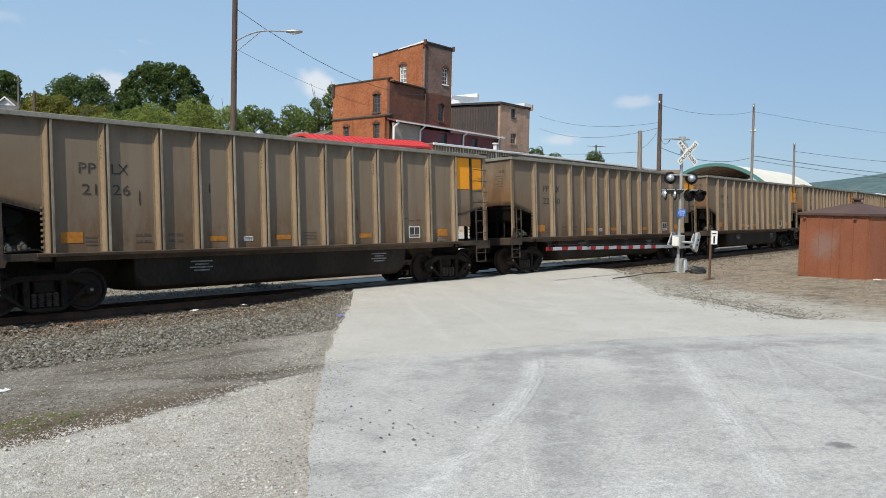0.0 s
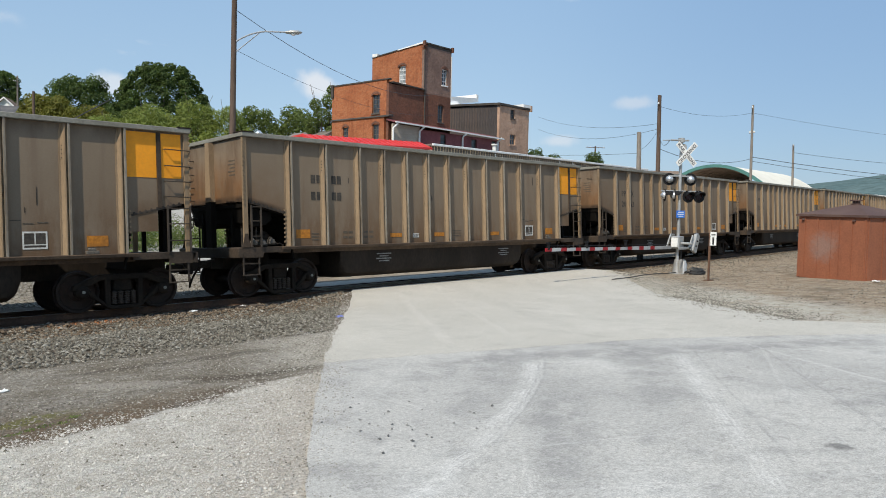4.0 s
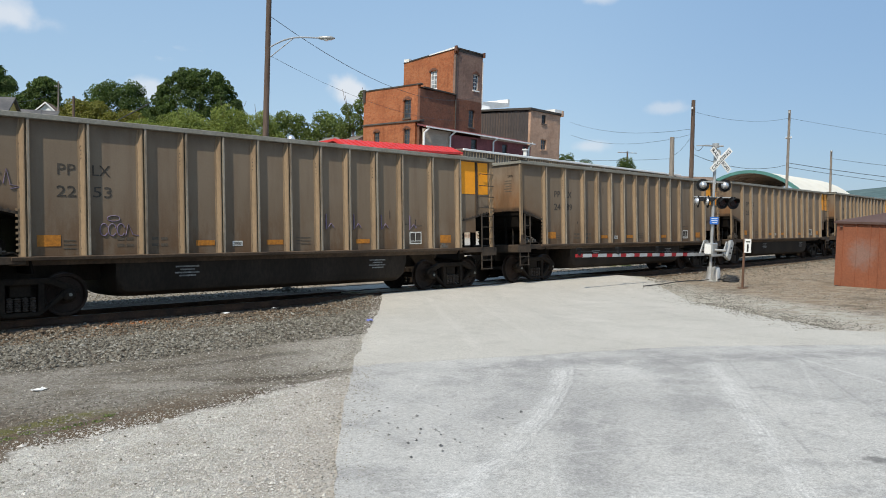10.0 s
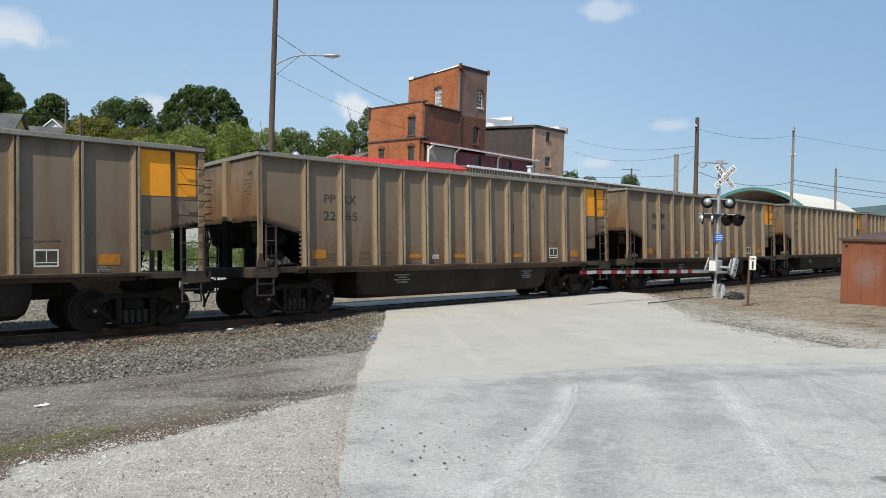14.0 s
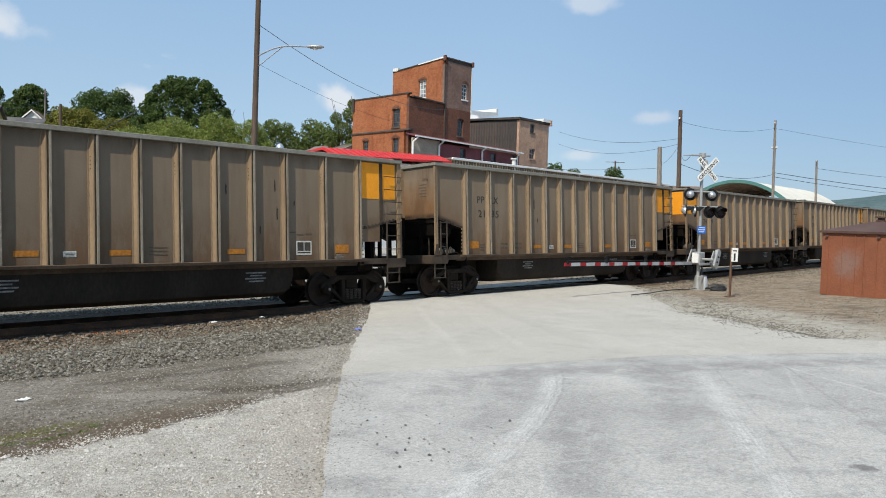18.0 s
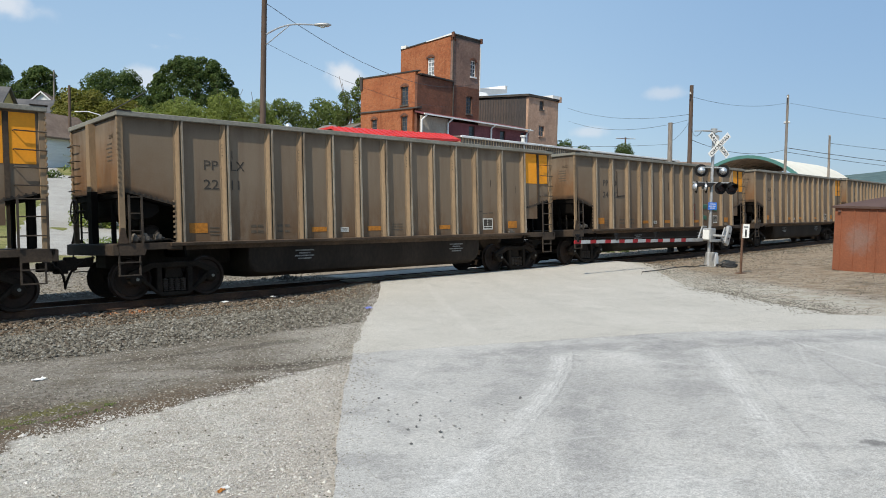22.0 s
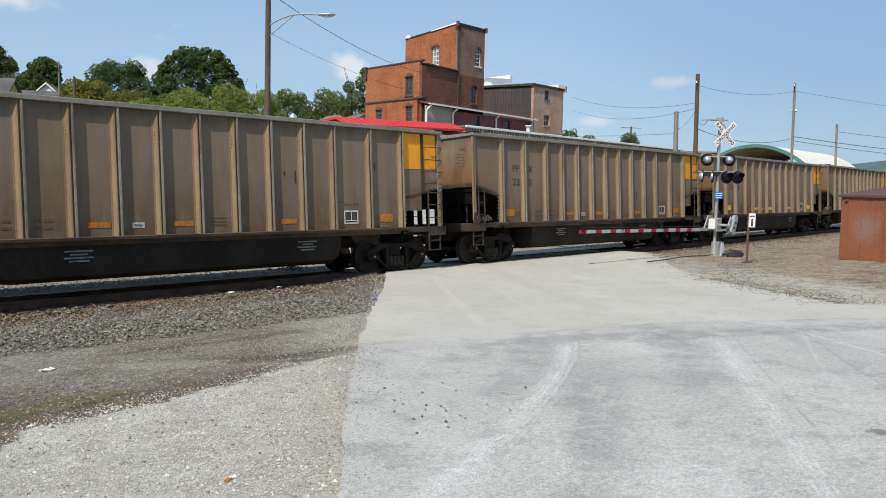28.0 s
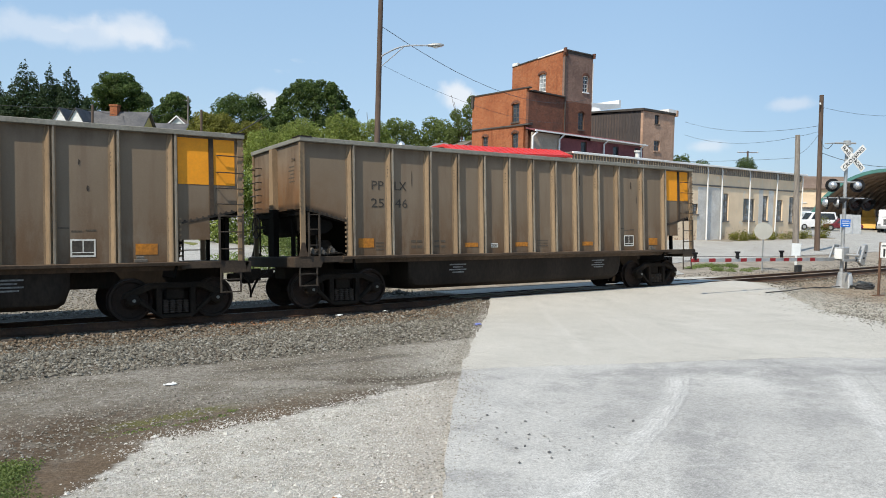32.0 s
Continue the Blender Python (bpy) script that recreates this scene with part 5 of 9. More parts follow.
    bar_lines(g, 5.80, y - 0.004, 1.52, [(0, 0.22), (0.02, 0.18), (0, 0.2)], 0.012, 0.03)
    tagged(part("plate_writing", g, LETTER, car), kind="stuff")
    g = Geo()
    for a, z in itertools.product((3.12, 3.31, 3.86, 4.06), (1.60, 1.46)):
        g.box(a, a + 0.15, y - 0.003, y, z, z + 0.06)
    for z in (1.62, 1.54, 1.46):
        g.box(7.54, 7.96, y - 0.003, y, z, z + 0.022)
    for a, z in ((11.12, 1.99), (11.35, 1.93), (11.62, 1.95)):
        g.box(a, a + 0.2, y - 0.003, y, z, z + 0.025)
    for z in (1.42, 1.50, 1.58):
        g.box(2.06, 2.30, y - 0.003, y, z, z + 0.028)
    tagged(part("stencil_writing", g, FAINT, car), kind="stuff")
    g = Geo()
    for a in (4.42, 9.95):
        bar_lines(g, a, -1.372, 0.97, [(0.02, 0.56), (0.13, 0.34), (0.0, 0.58), (0.1, 0.4)], 0.034, 0.07)
    tagged(part("tub_writing", g, DULL_WHITE, car), kind="stuff")
    g = Geo()
    for k, w in enumerate((0.3, 0.34, 0.26, 0.34, 0.3)):
        z = 3.45 - k * 0.09
        g.box(-0.005 + 0.04, 0.04, -1.15, -1.15 + w, z, z + 0.03)
    tagged(part("end_writing", g, FAINT, car), kind="stuff")
    return car


def colour_marks(car, material, yellow_at):
    y = -1.504
    for a, w, z in ((1.57, 0.44, 1.48), (4.87, 0.46, 1.46), (6.69, 0.47, 1.46), (9.42, 0.46, 1.46), (12.56, 0.44, 1.45)):
        part("colour_mark", Geo().box(a, a + w, y - 0.004, y, z, z + (0.23 if w == 0.44 else 0.12)), material, car)
    if yellow_at == "right":
        part("yellow_panel", Geo().box(13.43, 14.09, y - 0.005, y, 2.97, 3.98), YELLOW, car, "bright yellow end panel")
        part("yellow_panel", Geo().box(14.20, 14.67, y - 0.005, y, 2.97, 3.98), YELLOW, car, "bright yellow end panel")
    else:
        part("yellow_panel", Geo().box(0.16, 1.20, y - 0.005, y, 2.93, 3.95), YELLOW, car, "bright yellow end panel")
        part("yellow_panel", Geo().box(0.03, 0.035, -1.40, -0.16, 2.9, 3.95), YELLOW, car, "bright yellow end sheet")


def side_letters(car, number):
    y = -1.505
    g = Geo()
    if number:
        add_text(g, "PP", 1.965, y, 2.95, 0.325, 0.35)
        add_text(g, "LX", 2.64, y, 2.95, 0.325, 0.355)
        for half, edge in ((number[:2], 2.32), (number[2:], 2.65)):
            width = 0.375 - 0.075 * half.count("1") - (0.03 if half == "11" else 0.0)
            add_text(g, half, edge - width if edge < 2.5 else edge, y, 2.50, 0.325, width)
        me = Geo()
        add_text(me, number, 0, 0, 0, 0.13)
        g.add([(0.034, -0.98 - p[0], 3.58 + p[2]) for p in me.v], me.f)
    else:
        for a in (2.07, 2.26, 2.76, 2.94):
            for z in (2.95, 2.50):
                g.box(a, a + 0.14, y - 0.003, y, z, z + 0.22)
    tagged(part("lettering", g, LETTER, car), kind="stuff")


def scrapes(car, seed):
    """Dark scrapes and rust blots that set the cars apart."""
    rnd = random.Random(seed)
    g = Geo()
    y = -1.505
    for k in range(rnd.randint(2, 5)):
        i = rnd.choice((1, 3, 5, 8, 9, 10, 10, 11))
        x = rnd.uniform(POSTS[i] + 0.17, POSTS[i + 1] - 0.2)
        z = rnd.uniform(1.9, 3.3)
        h, w = rnd.uniform(0.1, 0.42), rnd.uniform(0.012, 0.035)
        g.prism([(x, z), (x + w, z + 0.04), (x + w * 0.7, z + h * 0.5), (x + w, z + h * 0.8), (x, z + h), (x - w * 0.4, z + h * 0.4)], "y", y - 0.003, y)
    tagged(part("scrape", g, SCRATCH, car), kind="stuff")


def loop_points(x, z, w, h, a0, a1, n=14, y=-1.509):
    return [(x + w * math.cos(radians(a0 + (a1 - a0) * k / n)), y, z + h * math.sin(radians(a0 + (a1 - a0) * k / n))) for k in range(n + 1)]


def scrawl(car, number):
    """Sprayed lines that nobody can read, as plain strokes."""
    y = -1.509
    if number == "2253":
        g = Geo()
        for x in (0.42, 0.62, 0.86):
            g.tube(loop_points(x, 2.86, 0.09, 0.14, 20, 330), 0.012, 5)
        g.tube(loop_points(0.66, 3.18, 0.13, 0.08, 0, 360), 0.012, 5)
        g.tube([(1.0, y, 2.72), (1.05, y, 3.02), (1.12, y, 2.7), (1.3, y, 2.66), (1.12, y, 2.62)], 0.012, 5)
        for x in (2.85, 3.02, 3.2):
            g.tube(loop_points(x, 1.82, 0.08, 0.13, 20, 330), 0.012, 5)
        g.tube(loop_points(3.05, 2.06, 0.13, 0.06, 0, 360), 0.011, 5)
        g.tube([(3.3, y, 1.7), (3.35, y, 1.95), (3.45, y, 1.72), (3.6, y, 1.68)], 0.011, 5)
        tagged(part("sprayed_scrawl", g, SPRAY_VIOLET, car, "faint violet sprayed scrawl"), kind="stuff")
        g = Geo()
        for x in (8.45, 9.35, 10.3, 11.35):
            g.tube([(x, y, 2.25), (x, y, 1.85), (x + 0.15, y, 2.0), (x + 0.24, y, 1.9)], 0.02, 5)
        tagged(part("sprayed_scrawl", g, SPRAY_VIOLET, car, "faint violet sprayed strokes"), kind="stuff")
    if number == "2570":
        g = Geo()
        for x, z, w, h in ((10.0, 1.85, 0.24, 0.26), (10.72, 1.92, 0.26, 0.34), (11.2, 2.0, 0.26, 0.42), (11.75, 1.95, 0.36, 0.5), (11.75, 1.85, 0.2, 0.24)):
            g.tube(loop_points(x, z, w, h, 30, 340), 0.017, 5)
        tagged(part("sprayed_scrawl", g, DULL_WHITE, car, "white sprayed outline"), kind="stuff")
    if number == "2422":
        g = Geo()
        for k in range(5):
            g.tube([(9.3, y, 1.55 + k * 0.16), (9.55, y, 1.62 + k * 0.16), (9.38, y, 1.68 + k * 0.16)], 0.022, 5)
        tagged(part("sprayed_scrawl", g, SPRAY_RED, car, "faded red sprayed strokes"), kind="stuff")
        g = Geo()
        for k in range(4):
            g.tube([(10.22, y, 2.26 - k * 0.045), (10.7, y, 2.28 - k * 0.05)], 0.024, 5)
            g.tube([(11.2, y, 2.18 - k * 0.04), (11.75, y, 2.16 - k * 0.05)], 0.022, 5)
            g.tube([(10.25, y, 1.78 - k * 0.05), (10.65, y, 1.74 - k * 0.045)], 0.024, 5)
        tagged(part("sprayed_scrawl", g, SPRAY_GREEN, car, "faded green sprayed band"), kind="stuff")
        g = Geo().tube([(2.93, y, 3.55), (2.94, y, 2.9), (2.98, y, 2.55)], 0.02, 5).tube([(2.98, y, 2.55), (3.5, y, 2.6)], 0.02, 5)
        part("scrape", g, SCRATCH, car)
    if number == "2281":
        part("scrape", Geo().box(3.19, 3.28, y, -1.504, 2.9, 3.3).box(3.215, 3.235, y, -1.504, 1.4, 2.9), SCRATCH, car)


SPRAY_VIOLET = surface("violet_spray", (0.16, 0.12, 0.19), (0.19, 0.15, 0.19), 0.7, 0, 6, 30, 0.3, 0)
SPRAY_RED = surface("red_spray", (0.28, 0.07, 0.05), (0.2, 0.08, 0.06), 0.7, 0, 6, 30, 0.3, 0)
SPRAY_GREEN = surface("green_spray", (0.05, 0.2, 0.13), (0.09, 0.17, 0.11), 0.7, 0, 6, 30, 0.3, 0)
GONDOLA = build_gondola()
CARS = []


def build_train():
    for i, number in enumerate(NUMBERS):
        car = GONDOLA if i == len(NUMBERS) - 1 else copy_thing(GONDOLA, Matrix.Identity(4))
        side_letters(car, number)
        colour_marks(car, MARK_YELLOW if number == "2638" else ORANGE, "left" if number == "2499" else "right")
        scrapes(car, i)
        scrawl(car, number)
        if number == "2499":
            tagged(car, "dusty tan steel coal gondola with yellow panel at its lettered end")
        CARS.append(car)


# the cars run in and stretch a little on their couplers: seconds, metres
SURGE = ((0, 0.0), (2, -0.03), (5.5, -0.09), (9, -0.07), (14, -0.06), (22, -0.065), (26, -0.05), (28, -0.02), (30, -0.16), (32, -0.14))


def train_at(t):
    """How far along the line the first numbered car's left end stands."""
    return 3.326 - 14.7352 * t + 0.005705 * t * t + float(np.interp(t, *zip(*SURGE)))


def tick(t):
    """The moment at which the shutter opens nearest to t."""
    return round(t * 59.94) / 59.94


def car_pose(s):
    x = s + BODY / 2
    k = max(min(x, 110), -110)
    return Matrix.Translation((x, track_y(x), GRADE * max(min(x, 150), -150))) @ pose(0, 0, 0, 0, 0, math.degrees(math.atan(CURVE * k))) @ pose(0, 0, 0, -CANT) @ pose(-BODY / 2, -0.02, 0)


def motions():
    for i, car in enumerate(CARS):
        first = (i - 1) * PITCH
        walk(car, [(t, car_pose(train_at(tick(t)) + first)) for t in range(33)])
        seen = [f for f in range(0, 32 * FPS + 1) if -4 - BODY < train_at(f / FPS) + first < 44]
        if not seen:
            continue
        spin = {f: math.degrees((train_at(f / FPS) - train_at(seen[0] / FPS)) / WHEEL_R) for f in seen}
        for w in [o for o in car.children_recursive if o.name.startswith("wheelset")]:
            at = w.location.copy()
            rows = [(f / FPS, pose(at.x, at.y, at.z, 0, spin[f], 0)) for f in seen]
            if seen[0] > 0:
                rows.insert(0, (0, rows[0][1]))
            if seen[-1] < 32 * FPS:
                rows.append((32, rows[-1][1]))
            walk(w, rows)
    fly = [(0, (-1.5, -3.0, 0.78)), (18.4, (-1.5, -3.0, 0.78)), (18.7, (0.9, 1.2, 1.1)), (18.9, (3.76, 3.93, 1.15)), (19.0, (7.48, 5.93, 1.27)), (19.1, (10.46, 7.24, 1.14)),
           (19.2, (13.47, 8.5, 0.6)), (19.3, (16.53, 9.72, 0.42)), (19.4, (18.84, 10.98, 0.4)), (19.7, (24.5, 12.2, 0.6)), (20.4, (33.0, 9.0, 0.28)), (32, (33.0, 9.0, 0.28))]
    walk(BIRD, [(t, pose(*p, 0, 0, 28)) for t, p in fly])
    for s, w in WINGS:
        rows = [(0, pose(0, s * 0.02, 0.018))]
        rows += [(18.5 + k * 0.0667, pose(0, s * 0.02, 0.018, s * (42 if k % 2 else -30))) for k in range(25)]
        walk(w, rows + [(32, pose(0, s * 0.02, 0.018))])


build_train()


# ---- buildings across the line ----
BRICK = brickwork("orange_brick", (0.385, 0.132, 0.056), (0.30, 0.097, 0.042), (0.35, 0.19, 0.11), (0.25, 0.082, 0.038))
DARK_BRICK = brickwork("dark_brown_brick", (0.20, 0.088, 0.056), (0.155, 0.07, 0.046), (0.17, 0.10, 0.075), (0.095, 0.055, 0.044))
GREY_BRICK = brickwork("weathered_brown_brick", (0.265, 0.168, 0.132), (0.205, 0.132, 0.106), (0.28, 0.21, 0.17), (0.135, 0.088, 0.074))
PEACH_BRICK = brickwork("faded_peach_brick", (0.52, 0.335, 0.235), (0.44, 0.28, 0.195), (0.54, 0.40, 0.31), (0.33, 0.205, 0.145))
CREAM = surface("cream_painted_masonry", (0.84, 0.66, 0.46), (0.72, 0.55, 0.375), 0.85, 0, 0.5, 6, 0.06, 0.02)
GREY_PATCH = surface("grey_cement_patch", (0.66, 0.64, 0.60), (0.52, 0.49, 0.45), 0.9, 0, 0.7, 8, 0.15, 0.1)
WHITE = surface("white_paint", (0.80, 0.80, 0.79), (0.70, 0.70, 0.68), 0.6, 0, 0.9, 12, 0.08, 0.05)
DARK_TRIM = surface("dark_tar_trim", (0.045, 0.04, 0.037), (0.08, 0.07, 0.06), 0.8, 0, 1.0, 12, 0.25, 0.1)
RED_METAL = surface("red_metal_roof", (0.62, 0.045, 0.04), (0.54, 0.04, 0.036), 0.45, 0, 0.8, 10, 0.08, 0.03)
MAROON = surface("maroon_boards", (0.23, 0.078, 0.082), (0.15, 0.05, 0.055), 0.8, 0, 0.8, 8, 0.3, 0.1)
BEIGE = surface("beige_boards", (0.42, 0.35, 0.285), (0.34, 0.285, 0.23), 0.85, 0, 0.6, 8, 0.2, 0.1)
TIN = surface("rusty_dark_tin", (0.060, 0.054, 0.054), (0.098, 0.074, 0.064), 0.8, 0.0, 0.5, 9, 0.3, 0.1, (1, 1, 0.25))
FASCIA = surface("grey_fascia_metal", (0.24, 0.215, 0.19), (0.16, 0.14, 0.12), 0.7, 0.1, 1.0, 10, 0.25, 0.1)
PANE = glass_like("dark_window_glass")
PALE_PANE = glass_like("dusty_window_glass", (0.16, 0.17, 0.17))
WOOD_FRAME = surface("grey_window_frame", (0.085, 0.07, 0.058), (0.12, 0.10, 0.085), 0.8, 0, 2, 20, 0.2, 0.1)
SLATE = surface("dark_slate_roof", (0.075, 0.075, 0.08), (0.12, 0.115, 0.115), 0.85, 0, 0.6, 6, 0.25, 0.2)
SHINGLE = surface("brown_shingle_roof", (0.15, 0.105, 0.08), (0.21, 0.155, 0.12), 0.9, 0, 0.6, 6, 0.25, 0.2)
YELLOW_SIDING = surface("pale_yellow_siding", (0.62, 0.50, 0.20), (0.55, 0.44, 0.18), 0.7, 0, 0.8, 5, 0.08, 0.05, (0.2, 0.2, 6))
WHITE_SIDING = surface("white_siding", (0.74, 0.75, 0.76), (0.66, 0.67, 0.68), 0.7, 0, 0.8, 5, 0.08, 0.05, (0.2, 0.2, 6))
TEAL = surface("teal_trim_paint", (0.085, 0.215, 0.19), (0.075, 0.185, 0.165), 0.5, 0, 0.7, 9, 0.1, 0.03)
VAULT = surface("cream_vault_roof", (0.74, 0.70, 0.60), (0.66, 0.62, 0.52), 0.6, 0, 0.25, 4, 0.06, 0.05)
VAULT_IN = surface("brown_vault_lining", (0.27, 0.195, 0.14), (0.20, 0.145, 0.10), 0.85, 0, 0.5, 6, 0.2, 0.1)
PALE_BLUE = surface("pale_blue_doors", (0.58, 0.66, 0.72), (0.52, 0.60, 0.66), 0.6, 0, 0.8, 9, 0.05, 0.03)

SILVER = surface("silver_dome", (0.62, 0.64, 0.66), (0.5, 0.52, 0.54), 0.3, 0.7, 4.0, 30, 0.1, 0.02)
F4 = pose(0, 0, 0, 0, 0, 4.0)


def panel(parent, name, axis, at, a0, a1, z0, z1, holes, material, out=-1, thick=0.3, label=""):
    """A wall along x (axis 'x', at y) or along y (axis 'y', at x), its face at `at`, with openings through it."""
    cuts = sorted({a0, a1, *[h[0] for h in holes], *[h[1] for h in holes]})
    g = Geo()
    lo, hi = sorted((at, at - out * thick))
    for p, q in zip(cuts, cuts[1:]):
        spans = sorted((h[2], h[3]) for h in holes if h[0] <= p + 1e-6 and h[1] >= q - 1e-6)
        z = z0
        for b, t in spans + [(z1, z1)]:
            if b - z > 1e-4:
                g.box(p, q, lo, hi, z, b) if axis == "x" else g.box(lo, hi, p, q, z, b)
            z = t
    return part(name, mesh_of(name, g, material, weld=True), material, parent, label)


def window(parent, axis, at, a0, a1, z0, z1, out=-1, frame=None, pane=None, cols=2, rows=3, arch=None, sill=True, label=""):
    """A window set in an opening: frame with glazing bars, panes, a sill and, where it has one, an arched head."""
    frame, pane = frame or WOOD_FRAME, pane or PANE
    inner = at - out * 0.12

    def put(g, p, q, d0, d1, b, t):
        lo, hi = sorted((d0, d1))
        return g.box(p, q, lo, hi, b, t) if axis == "x" else g.box(lo, hi, p, q, b, t)
    g = Geo()
    w = min(0.07, (a1 - a0) * 0.12)
    al, zl = [a0, a0 + w], [z0, z0 + w]
    for i in range(1, cols):
        c = a0 + (a1 - a0) * i / cols
        al += [c - 0.02, c + 0.02]
    for i in range(1, rows):
        c = z0 + (z1 - z0) * i / rows
        zl += [c - 0.025, c + 0.025]
    al, zl = al + [a1 - w, a1], zl + [z1 - w, z1]
    for i in range(len(al) - 1):
        for k in range(len(zl) - 1):
            if i % 2 == 0 or k % 2 == 0:
                put(g, al[i], al[i + 1], inner, inner - out * 0.06, zl[k], zl[k + 1])
    win = part("window", mesh_of("window", g, frame, weld=True), frame, parent, label)
    part("pane", put(Geo(), a0 + w, a1 - w, inner - out * 0.03, inner - out * 0.04, z0 + w, z1 - w), pane, win)
    if sill:
        part("sill", put(Geo(), a0 - 0.08, a1 + 0.08, at + out * 0.08, inner, z0 - 0.12, z0), frame, win)
    if arch:
        pts, n = [], 8
        for r in (0.0, 0.2):
            row = []
            for i in range(n + 1):
                k = i / n
                a = a0 - 0.1 + (a1 - a0 + 0.2) * k
                row.append((a, z1 - 0.12 + 0.22 * math.sin(math.pi * k) + r))
            pts += row if r == 0 else row[::-1]
        lo, hi = sorted((at + out * 0.04, at - out * 0.1))
        part("arched_head", Geo().prism(pts, "y" if axis == "x" else "x", lo, hi), arch, win)
    return win


def downspout(parent, x, y, z0, z1, lean=0.0):
    g = Geo().tube([(x, y - 0.06, z1), (x, y - 0.12, z1 - 0.25), (x + lean, y - 0.10, z0)], 0.06, 8)
    return part("downspout", g, WHITE, parent, "white downspout")


def flaked_paint():
    """Cream paint that has come away from red masonry in ragged flakes, more of them low down."""
    m, nt, b, co = start_material("flaked_cream_paint", 0.88)
    col = mix_colour(nt, ramp(nt, noise_of(nt, co, 0.45, 5.0, 0.6), 0.32, 0.68), (0.84, 0.66, 0.46), (0.74, 0.57, 0.39))
    runs = ramp(nt, noise_of(nt, co, 1.4, 5.0, 0.7, (1, 1, 0.12)), 0.5, 0.72)
    col = mix_colour(nt, mulf(nt, runs, 0.4), col, (0.52, 0.42, 0.31))
    sep = nt.nodes.new("ShaderNodeSeparateXYZ")
    nt.links.new(co, sep.inputs["Vector"])
    reach = math_node(nt, "ADD", noise_of(nt, co, 2.2, 8.0, 0.75), ramp(nt, sep.outputs["Z"], 3.5, 0.5, -0.06, 0.10))
    col = mix_colour(nt, ramp(nt, reach, 0.60, 0.64, 0.0, 0.85), col, (0.40, 0.24, 0.17))
    pale = ramp(nt, noise_of(nt, co, 0.9, 7.0, 0.7), 0.58, 0.63)
    col = mix_colour(nt, mulf(nt, pale, 0.7), col, (0.70, 0.66, 0.58))
    nt.links.new(col, b.inputs["Base Color"])
    b.inputs["Specular IOR Level"].default_value = 0.2
    bump(nt, b, reach, 0.2, 0.01)
    return m


FLAKED = flaked_paint()


def build_warehouse():
    o = (37.0, 33.68, -0.3)
    b = thing("warehouse", F4 @ Matrix.Translation(o), "long cream painted one-storey warehouse with white downspouts", "building")
    X = lambda x: x - o[0]
    top = 7.0
    wins = [(55.67, 56.5, 2.35, 4.62), (58.8, 60.6, 2.38, 4.28), (62.02, 62.9, 2.4, 4.62), (64.25, 65.5, 2.42, 4.32), (66.7, 67.7, 2.25, 4.64), (51.2, 52.05, 2.85, 3.66), (46.2, 47.6, 2.4, 4.3), (41.5, 42.9, 2.4, 4.3)]
    holes = [(X(a), X(c), z0 + 0.3, z1 + 0.3) for a, c, z0, z1 in wins]
    panel(b, "wall", "x", 0.0, 0.0, 31.9, 0.0, top, holes, FLAKED)
    panel(b, "wall", "y", 31.9, 0.301, 9.3, 0.0, top, [], CREAM, 1)
    panel(b, "wall", "y", 0.0, 0.301, 9.3, 0.0, top, [], CREAM)
    panel(b, "wall", "x", 9.6, 0.0, 31.9, 0.0, top, [], CREAM, 1)
    for i, (a, c, z0, z1) in enumerate(holes):
        window(b, "x", 0.0, a, c, z0, z1, cols=3 if c - a > 1.5 else 2, rows=4, pane=PALE_PANE, frame=FASCIA, label="tall dirty factory window")
    part("cement_patch", Geo().box(X(51.98), X(55.6), -0.012, -0.002, 0.3, 5.35), GREY_PATCH, b, "grey cement patch")
    part("cement_patch", Geo().box(X(61.3), X(61.98), -0.012, -0.002, 2.0, 5.4).box(X(62.95), X(63.8), -0.012, -0.002, 1.6, 5.4), GREY_PATCH, b, "flaking grey paint patch")
    part("string_course", Geo().box(0.0, 31.9, -0.05, 0.0, 5.42, 5.54), FASCIA, b)
    g = Geo().box(-0.2, 32.2, -0.25, 9.8, top, top + 0.12)
    g.add([(-0.2, -0.25, top + 0.12), (32.2, -0.25, top + 0.12), (32.2, 9.8, top + 0.5), (-0.2, 9.8, top + 0.5)], [(0, 1, 2, 3)])
    part("roof", g, FASCIA, b)
    g = Geo().box(-0.25, 32.25, -0.40, -0.255, top - 0.02, top + 0.13)
    part("gutter", g, WHITE, b, "white eaves gutter", 0.02)
    me = mesh_of("fascia_panel", Geo().prism([(0.0, 0.0), (0.2, 0.0), (0.17, -0.05), (0.03, -0.05)], "z", 0.0, 0.56), FASCIA)
    k = 0.05
    while k < 31.7:
        ob = part("fascia_panel", me, FASCIA, b)
        ob.location = (k, -0.002, top - 0.58)
        k += 0.30
    for x, lean, z0 in ((53.01, 0.1, 0.6), (55.12, 0.04, 0.6), (59.45, 0.06, 0.8), (64.1, -0.16, 0.8), (68.75, 0.0, 1.0), (44.0, 0.05, 0.5)):
        downspout(b, X(x), -0.06, z0, top - 0.05, lean)


